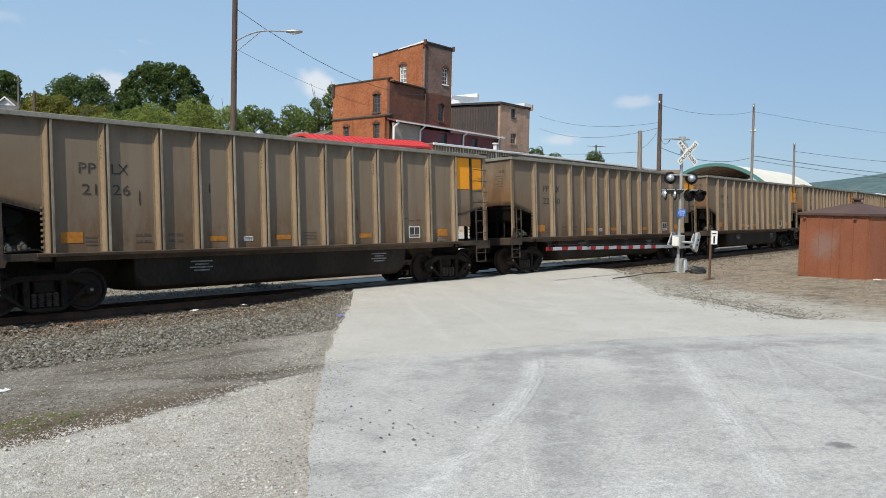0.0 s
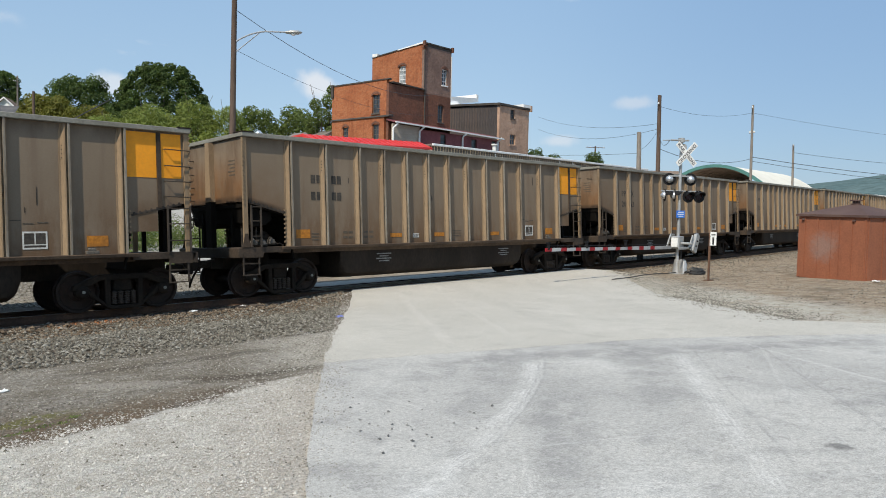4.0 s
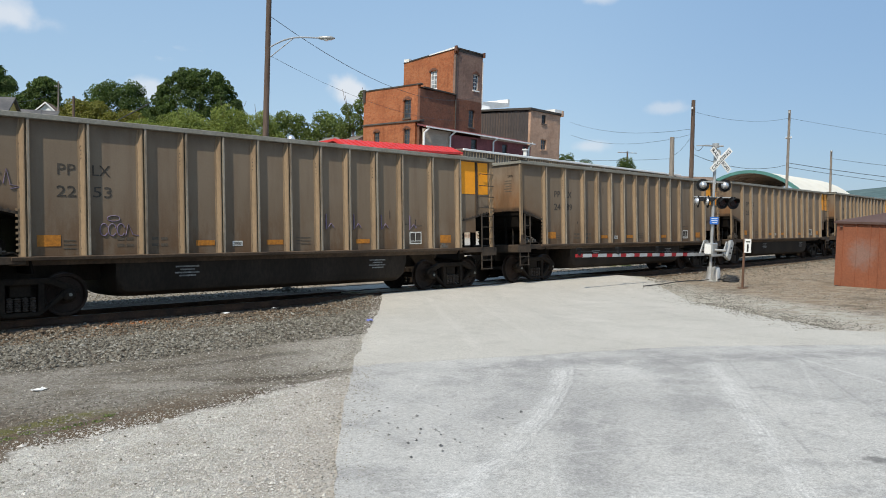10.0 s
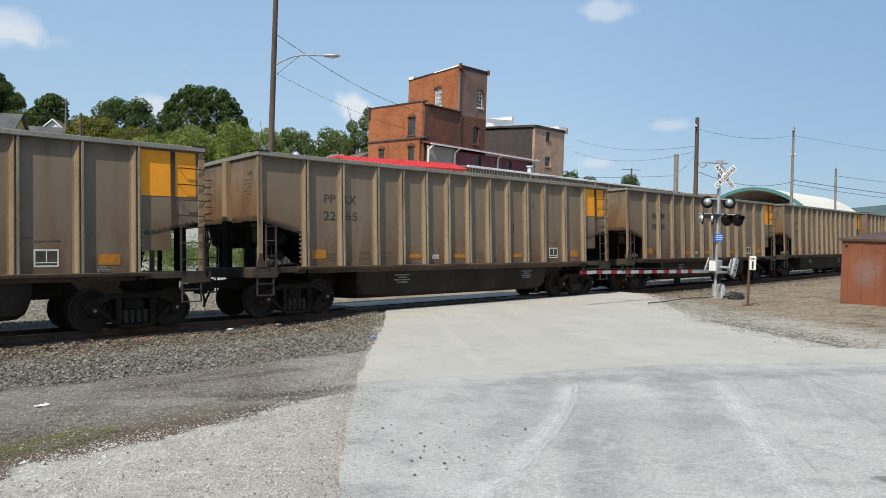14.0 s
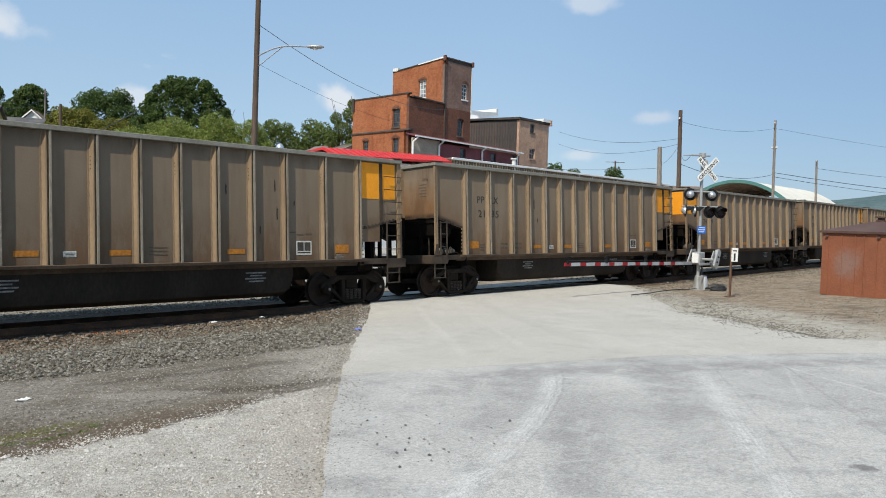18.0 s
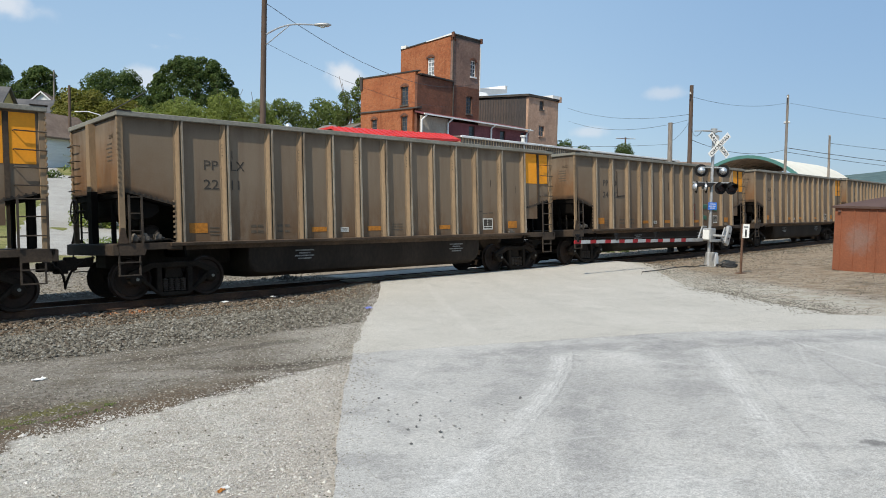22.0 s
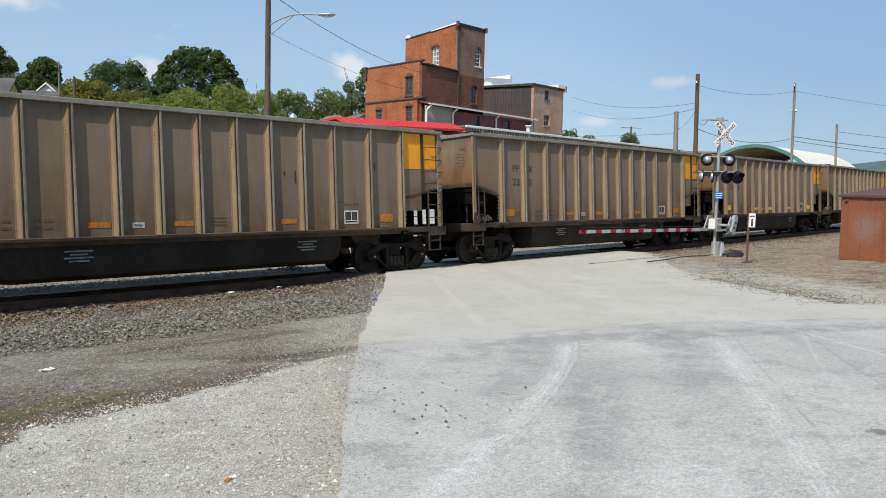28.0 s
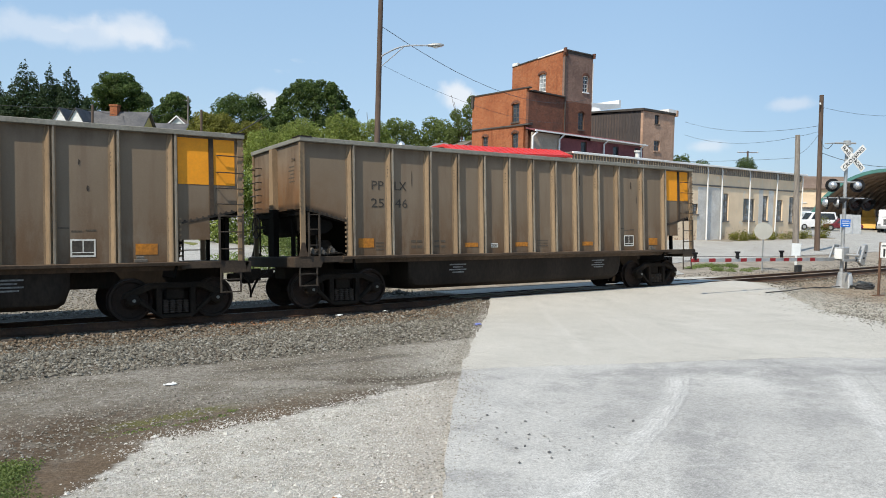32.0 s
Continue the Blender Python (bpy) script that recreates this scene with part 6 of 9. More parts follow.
def build_red_roof():
    o = (25.0, 33.9, -0.2)
    b = thing("red_roofed_shop", F4 @ Matrix.Translation(o), "low white shop with a red metal roof", "building")
    panel(b, "wall", "x", 0.0, 0.0, 11.9, 0, 6.3, [], WHITE)
    panel(b, "wall", "y", 0.0, 0.301, 8.0, 0, 6.1, [], WHITE)
    panel(b, "wall", "y", 11.9, 0.301, 8.0, 0, 6.1, [], WHITE, 1)
    panel(b, "wall", "x", 8.3, 0.0, 11.9, 0, 6.1, [], WHITE, 1)
    v = [(1.7, -0.5, 6.36), (11.8, -0.5, 6.74), (11.8, 0.7, 7.17), (1.7, 0.7, 6.83), (1.7, 8.8, 6.2), (11.8, 8.8, 6.3)]
    g = Geo().add(v + [(p[0], p[1], p[2] - 0.14) for p in v], [(0, 1, 2, 3), (3, 2, 5, 4), (6, 9, 8, 7), (9, 10, 11, 8), (0, 6, 7, 1), (4, 5, 11, 10), (0, 3, 9, 6), (3, 4, 10, 9), (1, 7, 8, 2), (2, 8, 11, 5)])
    part("roof", g, RED_METAL, b, "bright red metal roof")
    me = mesh_of("roof_seam", Geo().box(-0.02, 0.02, -1.28, 0, 0.0, 0.04), RED_METAL)
    for i in range(20):
        ob = part("roof_seam", me, RED_METAL, b)
        x = 1.75 + i * 0.51
        ob.matrix_local = Matrix.Translation((x, 0.7, 6.83 + (x - 1.7) * 0.0337)) @ pose(0, 0, 0, 21.0, 0, 0)
    part("gable", Geo().prism([(0.4, 5.55), (7.9, 5.55), (4.0, 6.55)], "x", -0.05, 0.1), WHITE, b)


def build_low_shed():
    b = thing("flat_roofed_shed", F4 @ Matrix.Translation((22.4, 33.2, 0.2)), "low flat-roofed shed with dark roof edge", "building")
    panel(b, "wall", "x", 0.0, 0.0, 4.6, 0, 5.35, [], BEIGE)
    panel(b, "wall", "y", 0.0, 0.301, 4.5, 0, 5.35, [], BEIGE)
    panel(b, "wall", "y", 4.6, 0.301, 4.5, 0, 5.35, [], BEIGE, 1)
    panel(b, "wall", "x", 4.8, 0.0, 4.6, 0, 5.35, [], BEIGE, 1)
    part("roof", Geo().box(-0.2, 4.75, -0.2, 5.0, 5.35, 5.55), DARK_TRIM, b, "dark tarred roof edge", 0.02)
    g = Geo().lathe([(5.55, 0.0), (5.55, 0.11), (5.86, 0.11), (5.86, 0.2), (5.98, 0.235), (6.12, 0.2), (6.24, 0.1), (6.28, 0.0)], "z", 14, (0.72, 0.5, 0))
    part("roof_vent", g, SILVER, b, "round pale metal roof vent", 0, True)


def build_side_gable():
    b = thing("white_gabled_shed", F4 @ Matrix.Translation((42.4, 54.0, 1.0)), "small white gabled shed with a thin grey roof", "building")
    part("wall", Geo().prism([(0, 0), (0, 7.2), (3.2, 8.6), (6.4, 7.2), (6.4, 0)], "y", 0, 6), WHITE, b)
    for s, (p, q) in ((1, ((-0.2, 7.11), (3.2, 8.6))), (-1, ((3.2, 8.6), (6.6, 7.11)))):
        part("roof", Geo().prism([p, q, (q[0], q[1] + 0.06), (p[0], p[1] + 0.06)], "y", -0.1, 6.3), FASCIA, b)


def build_mill():
    """The brick mill: a stepped block, a tower on it, a long lean-to, and a smaller block beyond."""
    o = (44.88, 46.0, 0.3)
    b = thing("brick_mill", F4 @ Matrix.Translation(o), "old orange brick mill with a tower and dark side walls", "building")
    h = o[2]
    # lower storeys
    holes = [(5.0, 5.75, 8.6 - h, 9.65 - h), (0.95, 1.75, 8.4 - h, 9.7 - h)]
    panel(b, "wall", "y", -0.25, 0.3, 7.3, 0, 10.3 - h, holes, BRICK, -1, 0.35, "orange brick lower wall")
    for a, c, z0, z1 in holes:
        window(b, "y", -0.25, a, c, z0, z1, cols=2, rows=3, arch=DARK_BRICK, label="small arched window")
    part("ledge", Geo().prism([(-0.36, 10.3 - h), (0.2, 10.3 - h), (0.2, 10.55 - h), (-0.32, 10.4 - h)], "y", -0.4, 7.5), DARK_TRIM, b, "dark tarred ledge")
    # upper part of the low block
    holes = [(1.15, 2.1, 10.72 - h, 12.35 - h)]
    panel(b, "wall", "y", 0.0, 0.3, 7.3, 10.3 - h, 13.55 - h, holes, BRICK, -1, 0.35, "orange brick upper wall")
    for a, c, z0, z1 in holes:
        window(b, "y", 0.0, a, c, z0, z1, cols=2, rows=4, arch=DARK_BRICK, label="tall arched window")
    panel(b, "wall", "x", 0.0, 0.0, 4.46, 0, 13.2 - h, [], DARK_BRICK, -1, 0.3, "dark brown brick wall")
    panel(b, "wall", "x", 7.6, 0.0, 4.46, 0, 13.2 - h, [], BRICK, 1)
    g = Geo().prism([(0.3, 13.28 - h), (4.46, 13.16 - h), (4.46, 13.28 - h), (0.3, 13.4 - h)], "y", -0.22, 7.6)
    part("roof", g, DARK_TRIM, b, "dark sloping roof edge")
    part("parapet", Geo().box(-0.06, 0.3, -0.06, 7.7, 13.55 - h, 13.66 - h), DARK_TRIM, b)
    part("wall_bracket", Geo().box(-0.14, 0.0, 7.35, 7.65, 12.5 - h, 13.7 - h), DARK_TRIM, b)
    # tower
    holes = [(2.38, 3.3, 14.05 - h, 15.7 - h)]
    panel(b, "tower_wall", "y", 4.46, 0.3, 6.65, 13.0 - h, 16.9 - h, holes, BRICK, -1, 0.35, "orange brick tower wall")
    for a, c, z0, z1 in holes:
        window(b, "y", 4.46, a, c, z0, z1, cols=2, rows=4, pane=PALE_PANE, frame=WHITE, arch=DARK_BRICK, label="tall pale arched window")
    holes = [(6.9, 7.65, 14.0 - h, 15.5 - h), (6.4, 7.2, 10.5 - h, 12.1 - h)]
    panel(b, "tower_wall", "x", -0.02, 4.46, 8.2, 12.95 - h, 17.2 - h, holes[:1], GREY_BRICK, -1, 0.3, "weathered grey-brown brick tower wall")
    panel(b, "tower_wall", "x", -0.022, 4.46, 8.2, 0, 12.948 - h, holes[1:], DARK_BRICK, -1, 0.3, "dark brick lower tower wall")
    part("tower_wall", Geo().prism([(-0.02, 16.9 - h), (6.65, 16.9 - h), (6.65, 16.93 - h), (-0.02, 17.44 - h)], "x", 4.46, 4.81), BRICK, b, "orange brick wall head")
    part("white_edge", Geo().box(8.2, 8.27, -0.06, 0.12, 12.6 - h, 16.8 - h), WHITE, b, "white flashing strip")
    for i, (a, c, z0, z1) in enumerate(holes):
        window(b, "x", -0.02, a, c, z0, z1, cols=2, rows=4, pane=PANE, frame=WHITE if i == 0 else None, arch=DARK_BRICK)
    panel(b, "tower_wall", "y", 8.2, 0.3, 6.65, 0, 16.9 - h, [], GREY_BRICK, 1)
    panel(b, "tower_wall", "x", 6.95, 4.46, 8.2, 0, 16.9 - h, [], BRICK, 1)
    part("tower_roof", Geo().prism([(-0.1, 17.45 - h), (6.95, 16.88 - h), (6.95, 16.98 - h), (-0.1, 17.56 - h)], "x", 4.4, 8.3), DARK_TRIM, b, "dark tower roof edge")
    part("tower_cornice", Geo().box(4.46, 8.2, -0.02, 0.28, 17.2 - h, 17.46 - h), DARK_TRIM, b)
    g = Geo()
    for x in (4.36, 8.26):
        g.box(x - 0.08, x + 0.08, -0.22, 0.06, 17.2 - h, 17.66 - h)
    part("parapet_block", g, DARK_BRICK, b)
    part("white_cap", Geo().box(4.4, 4.75, 6.2, 6.9, 16.95 - h, 17.25 - h), WHITE, b)
    part("white_cap", Geo().prism([(0.0, 17.45 - h), (3.4, 17.18 - h), (3.4, 17.26 - h), (0.0, 17.6 - h)], "x", 4.36, 4.46), WHITE, b)
    part("drainpipe", Geo().tube([(4.5, -0.1, 13.3 - h), (4.5, -0.1, 9.6 - h)], 0.06, 8), DARK_TRIM, b)
    part("drainpipe", Geo().tube([(4.4, -0.09, 16.9 - h), (4.4, -0.09, 13.4 - h)], 0.05, 8), DARK_TRIM, b)
    # lean-to in front
    y = -1.5
    panel(b, "lean_to_wall", "x", y, -0.9, 2.45, 0, 9.55 - h, [], BEIGE, -1, 0.2, "beige boarded wall")
    holes = [(5.2, 6.0, 8.1 - h, 9.2 - h), (9.7, 10.5, 8.1 - h, 9.1 - h), (12.9, 13.6, 8.1 - h, 9.2 - h)]
    panel(b, "lean_to_wall", "x", y, 2.45, 14.2, 0, 9.35 - h, holes, MAROON, -1, 0.2, "dark maroon boarded wall")
    for a, c, z0, z1 in holes:
        window(b, "x", y, a, c, z0, z1, cols=1, rows=2, frame=DARK_TRIM, sill=False)
    v = [(-0.9, y - 0.35, 9.72 - h), (14.35, y - 0.35, 9.52 - h), (14.35, -0.02, 9.95 - h), (-0.3, -0.02, 10.12 - h)]
    g = Geo().add(v + [(p[0], p[1], p[2] - 0.12) for p in v], [(0, 1, 2, 3), (4, 7, 6, 5), (0, 4, 5, 1), (1, 5, 6, 2), (2, 6, 7, 3), (3, 7, 4, 0)])
    part("lean_to_roof", g, MAROON, b, "dark red lean-to roof")
    part("gutter", Geo().add([(-1.0, y - 0.48, 9.60 - h), (14.35, y - 0.48, 9.40 - h), (14.35, y - 0.36, 9.40 - h), (-1.0, y - 0.36, 9.60 - h), (-1.0, y - 0.48, 9.72 - h), (14.35, y - 0.48, 9.52 - h), (14.35, y - 0.36, 9.52 - h), (-1.0, y - 0.36, 9.72 - h)], [(0, 1, 2, 3), (4, 7, 6, 5), (0, 4, 5, 1), (2, 6, 7, 3), (0, 3, 7, 4), (1, 5, 6, 2)]), WHITE, b, "pale eaves gutter")
    for x in (-0.72, 2.55, 8.5, 14.0):
        g = Geo().tube([(x, y - 0.42, 9.55 - h), (x - 0.3, y - 0.14, 9.15 - h), (x - 0.3, y - 0.14, 6.8 - h)], 0.085, 8)
        part("downspout", g, WHITE, b, "white downspout")
    part("vent_pipe", Geo().cyl((10.6, -3.6, 7.2 - h), (10.6, -3.6, 8.5 - h), 0.2).cyl((10.6, -3.6, 8.5 - h), (10.6, -3.6, 8.62 - h), 0.32), WHITE, b, "pale metal vent pipe")


def build_far_block():
    o = (60.93, 46.0, 0.6)
    b = thing("peach_brick_block", F4 @ Matrix.Translation(o), "faded peach brick block with dark rusty tin side", "building")
    h = o[2]
    holes = [(1.9, 2.65, 12.05 - h, 12.98 - h), (1.9, 2.9, 9.3 - h, 10.4 - h)]
    panel(b, "wall", "x", 0.0, 0.0, 5.3, 0, 13.2 - h, holes, PEACH_BRICK, -1, 0.3, "faded peach brick wall")
    for a, c, z0, z1 in holes:
        window(b, "x", 0.0, a, c, z0, z1, cols=2, rows=2, frame=PEACH_BRICK if z0 < 9.5 else WOOD_FRAME)
    panel(b, "wall", "y", 0.0, 0.3, 7.7, 0, 13.35 - h, [], TIN, -1, 0.2, "dark corrugated tin wall")
    me = mesh_of("tin_rib", Geo().prism([(0, 0), (0, 0.14), (-0.04, 0.11), (-0.04, 0.03)], "z", 7.0, 13.3 - h), TIN)
    k = 0.35
    while k < 7.5:
        ob = part("tin_rib", me, TIN, b)
        ob.location = (-0.002, k, 0)
        k += 0.36
    panel(b, "wall", "y", 5.3, 0.3, 7.7, 0, 13.2 - h, [], PEACH_BRICK, 1)
    panel(b, "wall", "x", 8.0, 0.0, 5.3, 0, 13.2 - h, [], PEACH_BRICK, 1)
    part("roof", Geo().prism([(-0.15, 13.22 - h), (8.1, 13.6 - h), (8.1, 13.8 - h), (-0.15, 13.45 - h)], "x", -0.2, 5.5), DARK_TRIM, b)
    part("white_cap", Geo().box(3.9, 5.5, -0.25, 1.6, 13.42 - h, 13.75 - h), WHITE, b)
    part("parapet_block", Geo().box(5.22, 5.5, -0.3, 0.1, 13.1 - h, 13.7 - h), PEACH_BRICK, b)
    part("white_cap", Geo().prism([(7.0, 13.75 - h), (8.1, 13.80 - h), (8.1, 14.55 - h), (7.6, 14.45 - h)], "x", 0.3, 2.2), WHITE, b, "white roof flashing")
    p = thing("roof_penthouse", F4 @ Matrix.Translation((61.2, 54.6, 0.8)), "low white-roofed penthouse between brick blocks", "building")
    part("wall", Geo().box(0, 6.2, 0, 5, 0, 13.3), BEIGE, p)
    part("roof", Geo().prism([(-0.7, 12.9), (6.5, 14.2), (6.5, 15.05), (6.15, 15.05), (6.15, 14.6), (0.2, 14.1), (-0.7, 13.5)], "y", -0.3, 5.2), WHITE, p, "white roof")


build_warehouse()
build_red_roof()
build_low_shed()
build_side_gable()
build_mill()
build_far_block()


def build_vault():
    o = (95.0, 28.0, 0.0)
    b = thing("vaulted_shed", F4 @ Matrix.Translation(o), "large open shed with cream barrel roof and teal arch", "building")
    w, rise, eave, length, n = 17.0, 5.2, 3.6, 23.0, 20
    arc = [(w * i / n, eave + rise * (1 - (2 * i / n - 1) ** 2) ** 0.82) for i in range(n + 1)]
    inner = [(p[0], p[1] - 0.25) for p in arc]
    part("roof", Geo().prism(arc + inner[::-1], "x", 0.35, length), VAULT, b, "cream barrel roof")
    lin = [(p[0] * 0.985 + 0.13, p[1] - 0.27) for p in arc]
    lin2 = [(p[0], p[1] - 0.06) for p in lin]
    part("lining", Geo().prism(lin + lin2[::-1], "x", 0.3, length), VAULT_IN, b, "brown boarded lining")
    rim = [(p[0], p[1] + 0.06) for p in arc]
    rim2 = [(p[0] * 0.975 + 0.21, p[1] - 0.34) for p in arc]
    part("arch_rim", Geo().prism(rim + rim2[::-1], "x", -0.1, 0.34), TEAL, b, "teal arch rim")
    for k in range(1, 11):
        x = k * 2.0
        r0 = [(p[0] * 0.975 + 0.22, p[1] - 0.34) for p in arc]
        r1 = [(p[0] * 0.95 + 0.43, p[1] - 0.58) for p in arc]
        part("rib", Geo().prism(r0 + r1[::-1], "x", x, x + 0.18), VAULT_IN, b)
    part("eaves_beam", Geo().box(0, length, w - 0.2, w + 0.1, eave - 0.5, eave), DARK_TRIM, b)
    part("eaves_beam", Geo().box(0, length, -0.1, 0.2, eave - 0.5, eave), DARK_TRIM, b)
    for y in (0.1, w - 0.1):
        for x in (0.2, 7.5, 15, 22.5):
            part("post", Geo().box(x - 0.12, x + 0.12, y - 0.12, y + 0.12, 0, eave - 0.5), DARK_TRIM, b)


build_vault()


def house(name, m, w, d, h, roof_h, wall, roof, label, gable="y", chimney=None, windows=()):
    """A small gabled house. gable: the axis its ridge runs along."""
    b = thing(name, m, label, "house", "houses on the hill")
    part("wall", Geo().box(0, w, 0, d, -1.5, h), wall, b)
    if gable == "y":
        tri, slopes = Geo().prism([(0, h), (w, h), (w / 2, h + roof_h)], "y", 0.02, d - 0.02), [((-0.35, h - 0.2), (w / 2, h + roof_h + 0.05)), ((w / 2, h + roof_h + 0.05), (w + 0.35, h - 0.2))]
        ax, lo, hi = "y", -0.35, d + 0.35
    else:
        tri, slopes = Geo().prism([(0, h), (d, h), (d / 2, h + roof_h)], "x", 0.02, w - 0.02), [((-0.35, h - 0.2), (d / 2, h + roof_h + 0.05)), ((d / 2, h + roof_h + 0.05), (d + 0.35, h - 0.2))]
        ax, lo, hi = "x", -0.35, w + 0.35
    part("gable", tri, wall, b)
    for p, q in slopes:
        part("roof", Geo().prism([p, q, (q[0], q[1] + 0.18), (p[0], p[1] + 0.18)], ax, lo, hi), roof, b)
    for k, (p, q) in enumerate(slopes):
        part("bargeboard", Geo().prism([(p[0], p[1] - 0.05), (q[0], q[1] - 0.05), (q[0], q[1] + 0.2), (p[0], p[1] + 0.2)], ax, lo - 0.08, lo), WHITE, b)
    if chimney:
        cx, cy, ch = chimney
        part("chimney", Geo().box(cx - 0.45, cx + 0.45, cy - 0.45, cy + 0.45, h, h + roof_h + ch).box(cx - 0.52, cx + 0.52, cy - 0.52, cy + 0.52, h + roof_h + ch - 0.2, h + roof_h + ch), BRICK, b, "red brick chimney")
    for axis, a0, a1, z0, z1 in windows:
        window(b, axis, 0.0, a0, a1, z0, z1, frame=WHITE, cols=1, rows=2)
    return b


def hill(x, y, turn=0.0, up=0.0):
    return Matrix.Translation((x, y, land(x, y) + up)) @ pose(0, 0, 0, 0, 0, turn)


cottage = house("yellow_house", Matrix.Translation((10.0, 97.4, 6.9)) @ pose(0, 0, 0, 0, 0, -33), 9.5, 6.5, 4.0, 3.0, YELLOW_SIDING, SLATE, "pale yellow house with dark slate roof and brick chimney", "x", (5.6, 3.0, 1.0), [("x", 1.0, 1.9, 1.2, 2.8), ("x", 5.5, 6.4, 1.2, 2.8)])
for k in (0.85, 2.75):
    part("dormer", Geo().prism([(k - 0.85, 3.0), (k + 0.85, 3.0), (k + 0.85, 5.4), (k, 6.9), (k - 0.85, 5.4)], "y", -0.9, 3.2), WHITE_SIDING, cottage, "white gabled dormer")
    for s in (-1, 1):
        part("dormer_roof", Geo().prism([(k, 6.92), (k + s * 1.05, 5.1), (k + s * 1.05, 5.22), (k, 7.06)], "y", -1.1, 3.2), SLATE, cottage)
house("white_house", Matrix.Translation((9.2, 103.0, 7.0)) @ pose(0, 0, 0, 0, 0, -20), 5.0, 7.0, 4.3, 2.6, WHITE_SIDING, SLATE, "white gabled house with grey roof", "y", None, [("x", 1.8, 2.8, 1.4, 3.0)])
house("white_house", Matrix.Translation((19.37, 82.11, 3.77)) @ pose(0, 0, 0, 0, 0, 35), 9.0, 5.0, 4.3, 2.5, WHITE_SIDING, SHINGLE, "white two-storey house with brown roof", "x", None, [("y", 0.9, 1.6, 2.9, 4.1), ("y", 2.0, 2.7, 2.9, 4.1), ("x", 1.2, 2.1, 2.6, 4.0), ("x", 4.0, 4.9, 2.6, 4.0), ("x", 1.2, 2.1, 0.3, 1.8)])
house("white_house", Matrix.Translation((30.2, 133.0, 11.8)) @ pose(0, 0, 0, 0, 0, -35), 4.8, 7.0, 4.2, 2.2, WHITE_SIDING, SHINGLE, "white house with brown roof high on the hill", "y", None, [("x", 1.2, 2.0, 1.8, 3.3), ("x", 3.0, 3.8, 1.8, 3.3)])
house("white_house", Matrix.Translation((37.0, 141.0, 13.0)) @ pose(0, 0, 0, 0, 0, -25), 5.0, 6.0, 4.5, 1.2, WHITE_SIDING, BRICK, "small white house with flat reddish roof", "x", None, [("x", 1.5, 2.4, 2.0, 3.4)])
house("brown_roofed_house", Matrix.Translation((19.0, 116.0, 9.0)) @ pose(0, 0, 0, 0, 0, -30), 10.0, 7.0, 3.6, 2.4, WHITE_SIDING, SLATE, "low house with a long dark roof", "x")
house("cream_house", Matrix.Translation((104.5, 62.5, 1.0)) @ pose(0, 0, 0, 0, 0, -40), 9.0, 7.0, 6.4, 1.7, CREAM, SHINGLE, "cream house with brown roof behind the street", "x", None, [("x", 1.5, 2.6, 4.2, 5.6)])


def build_garage():
    b = thing("garage_row", Matrix.Translation((101.0, 59.2, 0.9)) @ pose(0, 0, 0, 0, 0, -36), "row of pale blue garage doors", "garage")
    part("wall", Geo().box(0, 9, 0.15, 5, -1, 3.3), WHITE_SIDING, b)
    part("roof", Geo().box(-0.2, 9.2, -0.1, 5.2, 3.3, 3.5), SLATE, b)
    for i in range(3):
        d = part("garage_door", Geo().box(0.3 + i * 2.95, 2.95 + i * 2.95, 0.06, 0.15, -0.1, 2.8), PALE_BLUE, b)
        for k in range(4):
            part("door_rib", Geo().box(0.3 + i * 2.95, 2.95 + i * 2.95, 0.03, 0.06, 0.5 + k * 0.6, 0.54 + k * 0.6), PALE_BLUE, d)


build_garage()
house("orange_building", Matrix.Translation((222, 52, 0.5)) @ pose(0, 0, 0, 0, 0, 4), 14.0, 12.0, 7.0, 0.6, BRICK, SLATE, "distant orange flat-roofed building", "x")


# ---- the level crossing ----
ALUMINIUM = surface("dull_aluminium", (0.48, 0.48, 0.47), (0.38, 0.38, 0.37), 0.45, 0.55, 2.0, 25, 0.12, 0.05)
SIGN_WHITE = surface("sign_white", (0.78, 0.78, 0.76), (0.70, 0.70, 0.67), 0.5, 0, 2.0, 20, 0.08, 0.02)
SIGN_BLACK = surface("sign_black", (0.02, 0.02, 0.02), (0.035, 0.035, 0.035), 0.6, 0, 2.0, 20, 0.1, 0.02)
LAMP_BLACK = surface("lamp_black", (0.010, 0.010, 0.011), (0.018, 0.018, 0.019), 0.7, 0, 2.0, 20, 0.1, 0.02, spec=0.12)
RED_LENS = surface("dark_red_lens", (0.022, 0.004, 0.004), (0.016, 0.004, 0.004), 0.25, 0, 4.0, 30, 0.1, 0.0)
RED_STRIPE = surface("red_reflective", (0.32, 0.018, 0.024), (0.27, 0.016, 0.02), 0.5, 0, 4.0, 30, 0.1, 0.0)
BLUE_SIGN = surface("blue_sign", (0.03, 0.17, 0.62), (0.03, 0.15, 0.55), 0.5, 0, 4.0, 30, 0.05, 0.0)
RUSTY_POST = surface("rusty_post", (0.10, 0.055, 0.035), (0.15, 0.085, 0.055), 0.9, 0, 4.0, 30, 0.3, 0.2)
POLE_WOOD = surface("weathered_pole", (0.088, 0.06, 0.045), (0.14, 0.10, 0.078), 0.9, 0, 1.2, 14, 0.3, 0.25, (1, 1, 0.12))
POLE_GREY = surface("grey_pole", (0.19, 0.165, 0.14), (0.26, 0.23, 0.20), 0.9, 0, 1.2, 14, 0.3, 0.25, (1, 1, 0.12))
WIRE = surface("weathered_wire", (0.055, 0.055, 0.058), (0.075, 0.075, 0.08), 0.7, 0, 1, 5, 0.05, 0)
